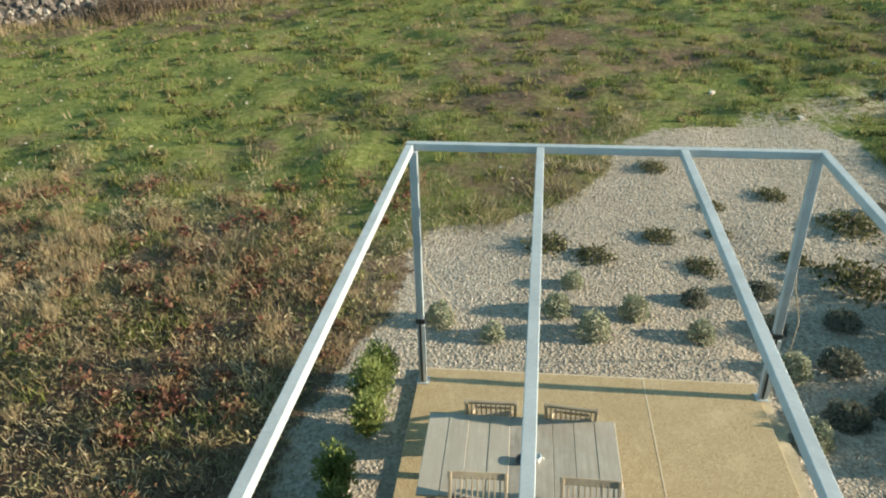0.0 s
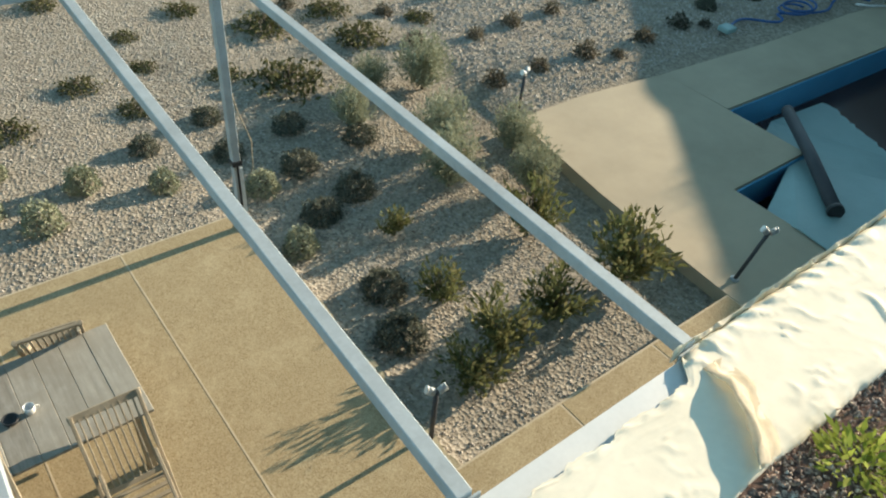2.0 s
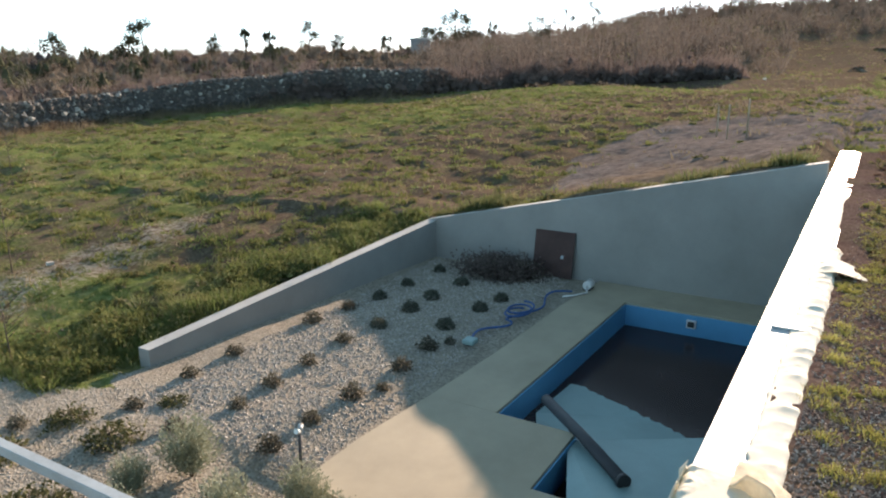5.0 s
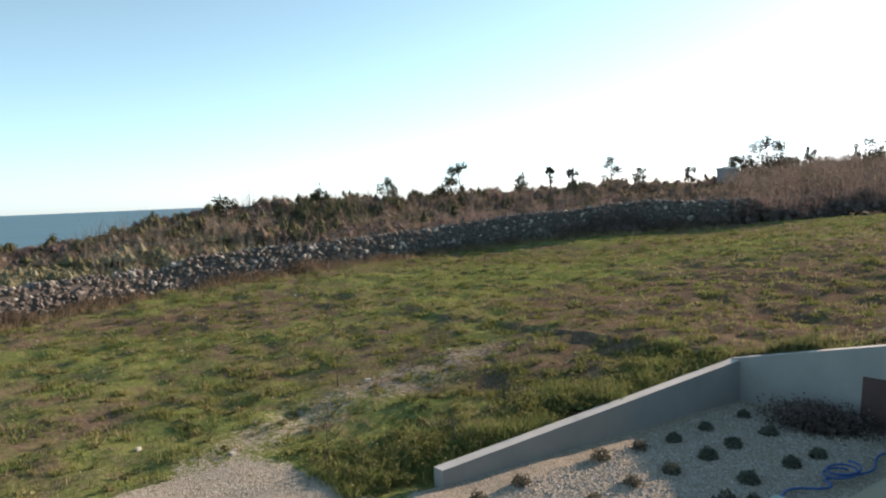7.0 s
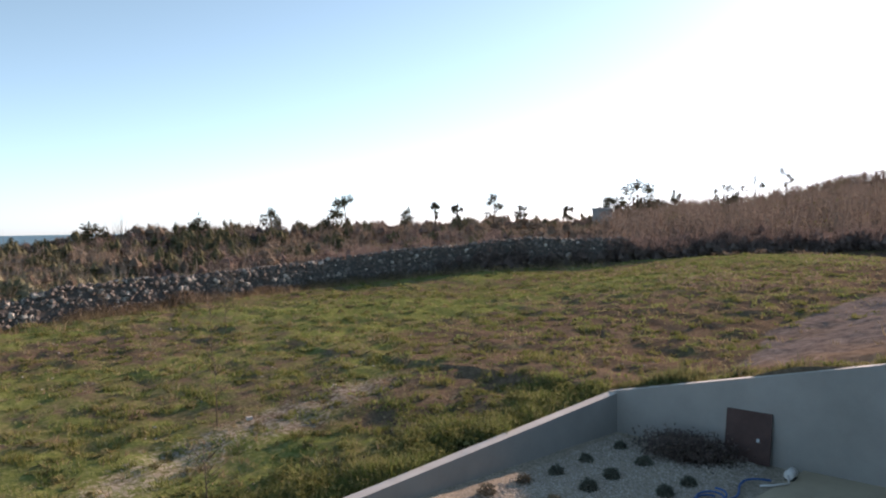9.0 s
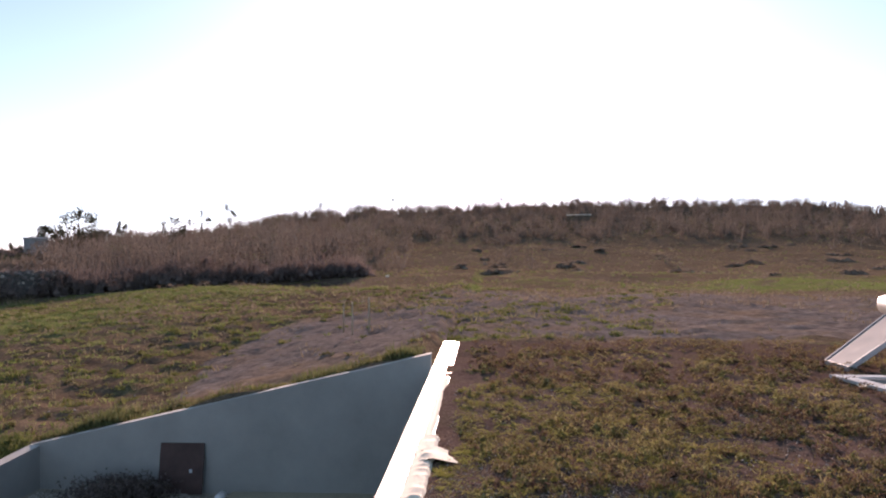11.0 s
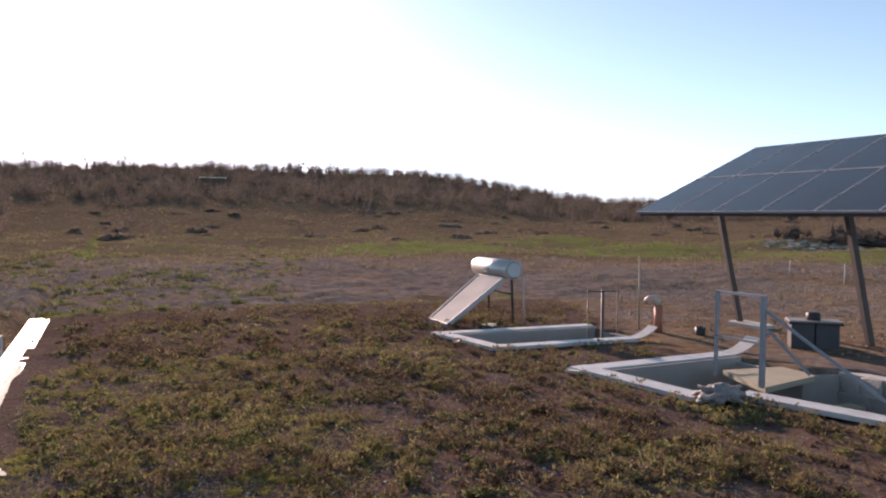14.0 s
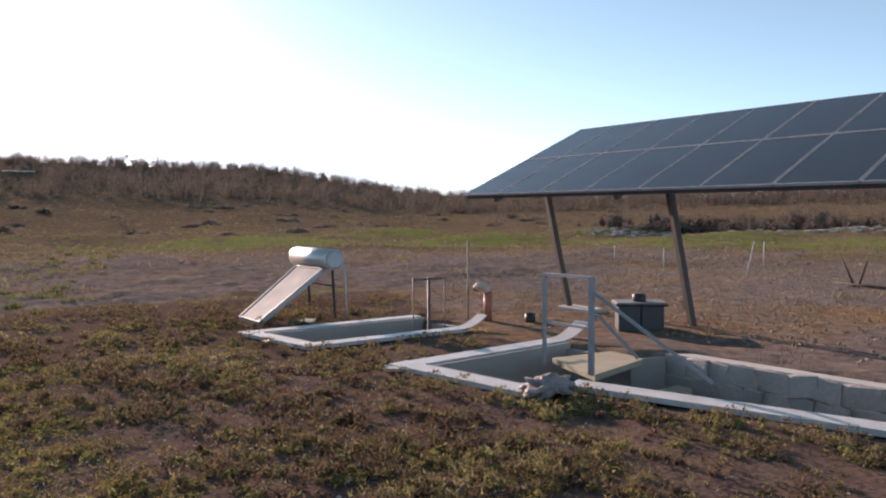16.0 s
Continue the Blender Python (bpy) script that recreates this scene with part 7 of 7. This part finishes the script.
M_LID = plain("grey_lid", (0.22, 0.235, 0.24), 0.2, 2.0, 0.6)
ubox = thing("utility_box", "dark grey double utility box with items on its lid", "box", pose(22.75, -15.85, 2.76, 0, 0, 50) @ Matrix.Scale(0.84, 4))
for s in (-1, 1):
    part("cabinet", boxm(-0.28 + 0.29 * s, 0.28 + 0.29 * s - 0.01, -0.28, 0.28, 0, 0.68, 0.015), M_BOX, ubox)
    part("lid", boxm(-0.32 + 0.32 * s, 0.32 + 0.32 * s - 0.012, -0.35, 0.35, 0.69, 0.735, 0.012), M_LID, ubox)
    part("lid_rim", boxm(-0.325 + 0.325 * s, 0.325 + 0.325 * s - 0.012, -0.355, 0.355, 0.64, 0.689, 0.008), M_DARK, ubox)
can = thing("can", "small dark canister on the utility box", "canister", pose(22.75, -15.85, 3.378) @ Matrix.Scale(0.85, 4))
part("body", turned([(0.16, 0), (0.17, 0.02), (0.17, 0.16), (0.12, 0.2), (0.06, 0.2)]), M_DARK, can)
pot = thing("pot", "small dark pot on the bare earth", "pot", pose(24.9, -14.7, 2.76) @ Matrix.Scale(0.7, 4))
part("body", turned([(0.14, 0), (0.17, 0.05), (0.18, 0.32), (0.15, 0.32), (0.13, 0.06), (0.02, 0.05)]), M_DARK, pot)

# ---------------------------------------------------------------- solar array
def slope(u, v, off=0.0):
    """A point on the array: u metres along x from its far end, v from 0 at the lower edge to 1."""
    n_ = Vector((0, PZ1 - PZ0, PY0 - PY1)).normalized()
    return Vector((27.07 - u + 0.2 * v, PY0 + (PY1 - PY0) * v, PZ0 + (PZ1 - PZ0) * v)) + n_ * off


def plate(bm, u0, u1, v0, v1, z0, z1):
    lo_ = [bm.verts.new(slope(u, v, z0)) for u, v in ((u0, v0), (u1, v0), (u1, v1), (u0, v1))]
    hi_ = [bm.verts.new(slope(u, v, z1)) for u, v in ((u0, v0), (u1, v0), (u1, v1), (u0, v1))]
    bm.faces.new(lo_)
    bm.faces.new(hi_[::-1])
    for i in range(4):
        bm.faces.new((lo_[i], hi_[i], hi_[(i + 1) % 4], lo_[(i + 1) % 4]))
    bmesh.ops.recalc_face_normals(bm, faces=bm.faces)


for i in range(11):
    for v0, v1 in ((0.0, 0.5), (0.5, 1.0)):
        bm = bmesh.new()
        plate(bm, i * 1.34 + 0.03, i * 1.34 + 1.31, v0 + 0.008, v1 - 0.008, 0.0, 0.03)
        pn = part("panel", bm, M_PV, pv)
        bm = bmesh.new()
        plate(bm, i * 1.34 + 0.012, i * 1.34 + 0.03, v0 + 0.002, v1 - 0.002, -0.01, 0.036)
        plate(bm, i * 1.34 + 1.31, i * 1.34 + 1.328, v0 + 0.002, v1 - 0.002, -0.01, 0.036)
        plate(bm, i * 1.34 + 0.03, i * 1.34 + 1.31, v0 + 0.002, v0 + 0.008, -0.01, 0.036)
        plate(bm, i * 1.34 + 0.03, i * 1.34 + 1.31, v1 - 0.008, v1 - 0.002, -0.01, 0.036)
        part("panel_frame", bm, M_DULL, pn)
for v in (0.03, 0.35, 0.65, 0.97):
    bm = bmesh.new()
    beam(bm, slope(0.02, v, -0.07), slope(14.74, v, -0.07), 0.08, 0.10, 0, (0, 0.41, 0.91))
    part("purlin", bm, M_BOX, pv)
M_LEG = plain("painted_steel_leg", (0.10, 0.085, 0.08), 0.2, 3.0, 0.6, 0.2)
for x in (25.85, 22.2, 14.2):
    bm = bmesh.new()
    beam(bm, (x, -17.0, 2.7), (x + 0.2, -16.2, 6.36), 0.135, 0.135, 0.005)
    part("leg", bm, M_LEG, pv)
    bm = bmesh.new()
    beam(bm, slope(27.07 - x - 0.2, 0.03, -0.16), slope(27.07 - x - 0.2, 0.97, -0.16), 0.10, 0.14, 0, (0, 0.41, 0.91))
    part("cross_arm", bm, M_LEG, pv)
bm = bmesh.new()
box(bm, 24.95, 26.05, -17.25, -16.75, 2.5, 2.88, bev=0.02)
part("footing", bm, M_CAP, pv, "pale concrete footing")

# ---------------------------------------------------------------- small things far off and scraps
def far_at(head, r):
    x, y = 11 + r * math.sin(radians(head)), -1 + r * math.cos(radians(head))
    return x, y, float(on_land(np.array([x]), np.array([y]))[0])


x, y, z = far_at(97.3, 238)
c = thing("far_shed", "long low shed among the trees, roof whitened for sun glint", "shed", pose(x, y, z, 0, 0, -97.3))
part("wall", boxm(-3.6, 3.6, -1.6, 1.6, -1.0, 1.7, 0.02), M_BARK, c)
# White roof colour stands in for the glint of sun on it.
part("roof", boxm(-3.9, 3.9, -2.0, 2.0, 1.7, 1.95, 0.02), M_WHITE, c)
x, y, z = far_at(82.6, 88)
c = thing("marker_stone", "small white-painted stone in the rough grass", "stone", pose(x, y, z + 0.1))
part("stone", rock(91, 2), M_WHITE, c)
c.scale = (0.28, 0.28, 0.3)
for x, y, w in ((16.4, 14.5, 0.09), (21.3, 16.9, 0.10), (14.9, 16.3, 0.08), (24.6, 17.4, 0.07)):
    c = thing("field_stone", "pale limestone lump lying on the pasture", "stone", pose(x, y, field_height(x, y) + 0.03, 0, 0, x * 50) @ Matrix.Diagonal((w * 1.3, w, w * 0.8, 1)), "field stones")
    part("stone", rock(x, 2), M_PEB, c)


def scrap(x, y, turn, w):
    """A torn offcut of roofing sheet, curled at the ends."""
    c = thing("membrane_scrap", "torn white offcut of roofing sheet", "scrap", pose(x, y, 2.80, 0, 0, turn), "scraps")
    bm = bmesh.new()
    rows_ = []
    for k in range(8):
        f = k / 7 - 0.5
        z = 0.03 + 0.9 * w * f * f + 0.05 * noise.noise(Vector((x, f * 6, 0)))
        e = 0.16 * (1 + 0.8 * noise.noise(Vector((f * 7, y, 3))))
        rows_.append([bm.verts.new((w * f * 2, s * e * w / 0.2, z + dz)) for dz in (0, -0.012) for s in (-1, 1)])
    for p, q in zip(rows_, rows_[1:]):
        for i, j in ((0, 1), (1, 3), (3, 2), (2, 0)):
            bm.faces.new((p[i], p[j], q[j], q[i]))
    for r_ in (rows_[0], rows_[-1]):
        bm.faces.new((r_[0], r_[1], r_[3], r_[2]))
    bmesh.ops.recalc_face_normals(bm, faces=bm.faces)
    part("sheet", bm, M_WHITE, c)


for spec in ((22.39, -9.36, 130, 0.14), (26.07, -8.86, 65, 0.14), (25.33, -9.06, 20, 0.12), (27.83, -10.52, 129, 0.22)):
    scrap(*spec)
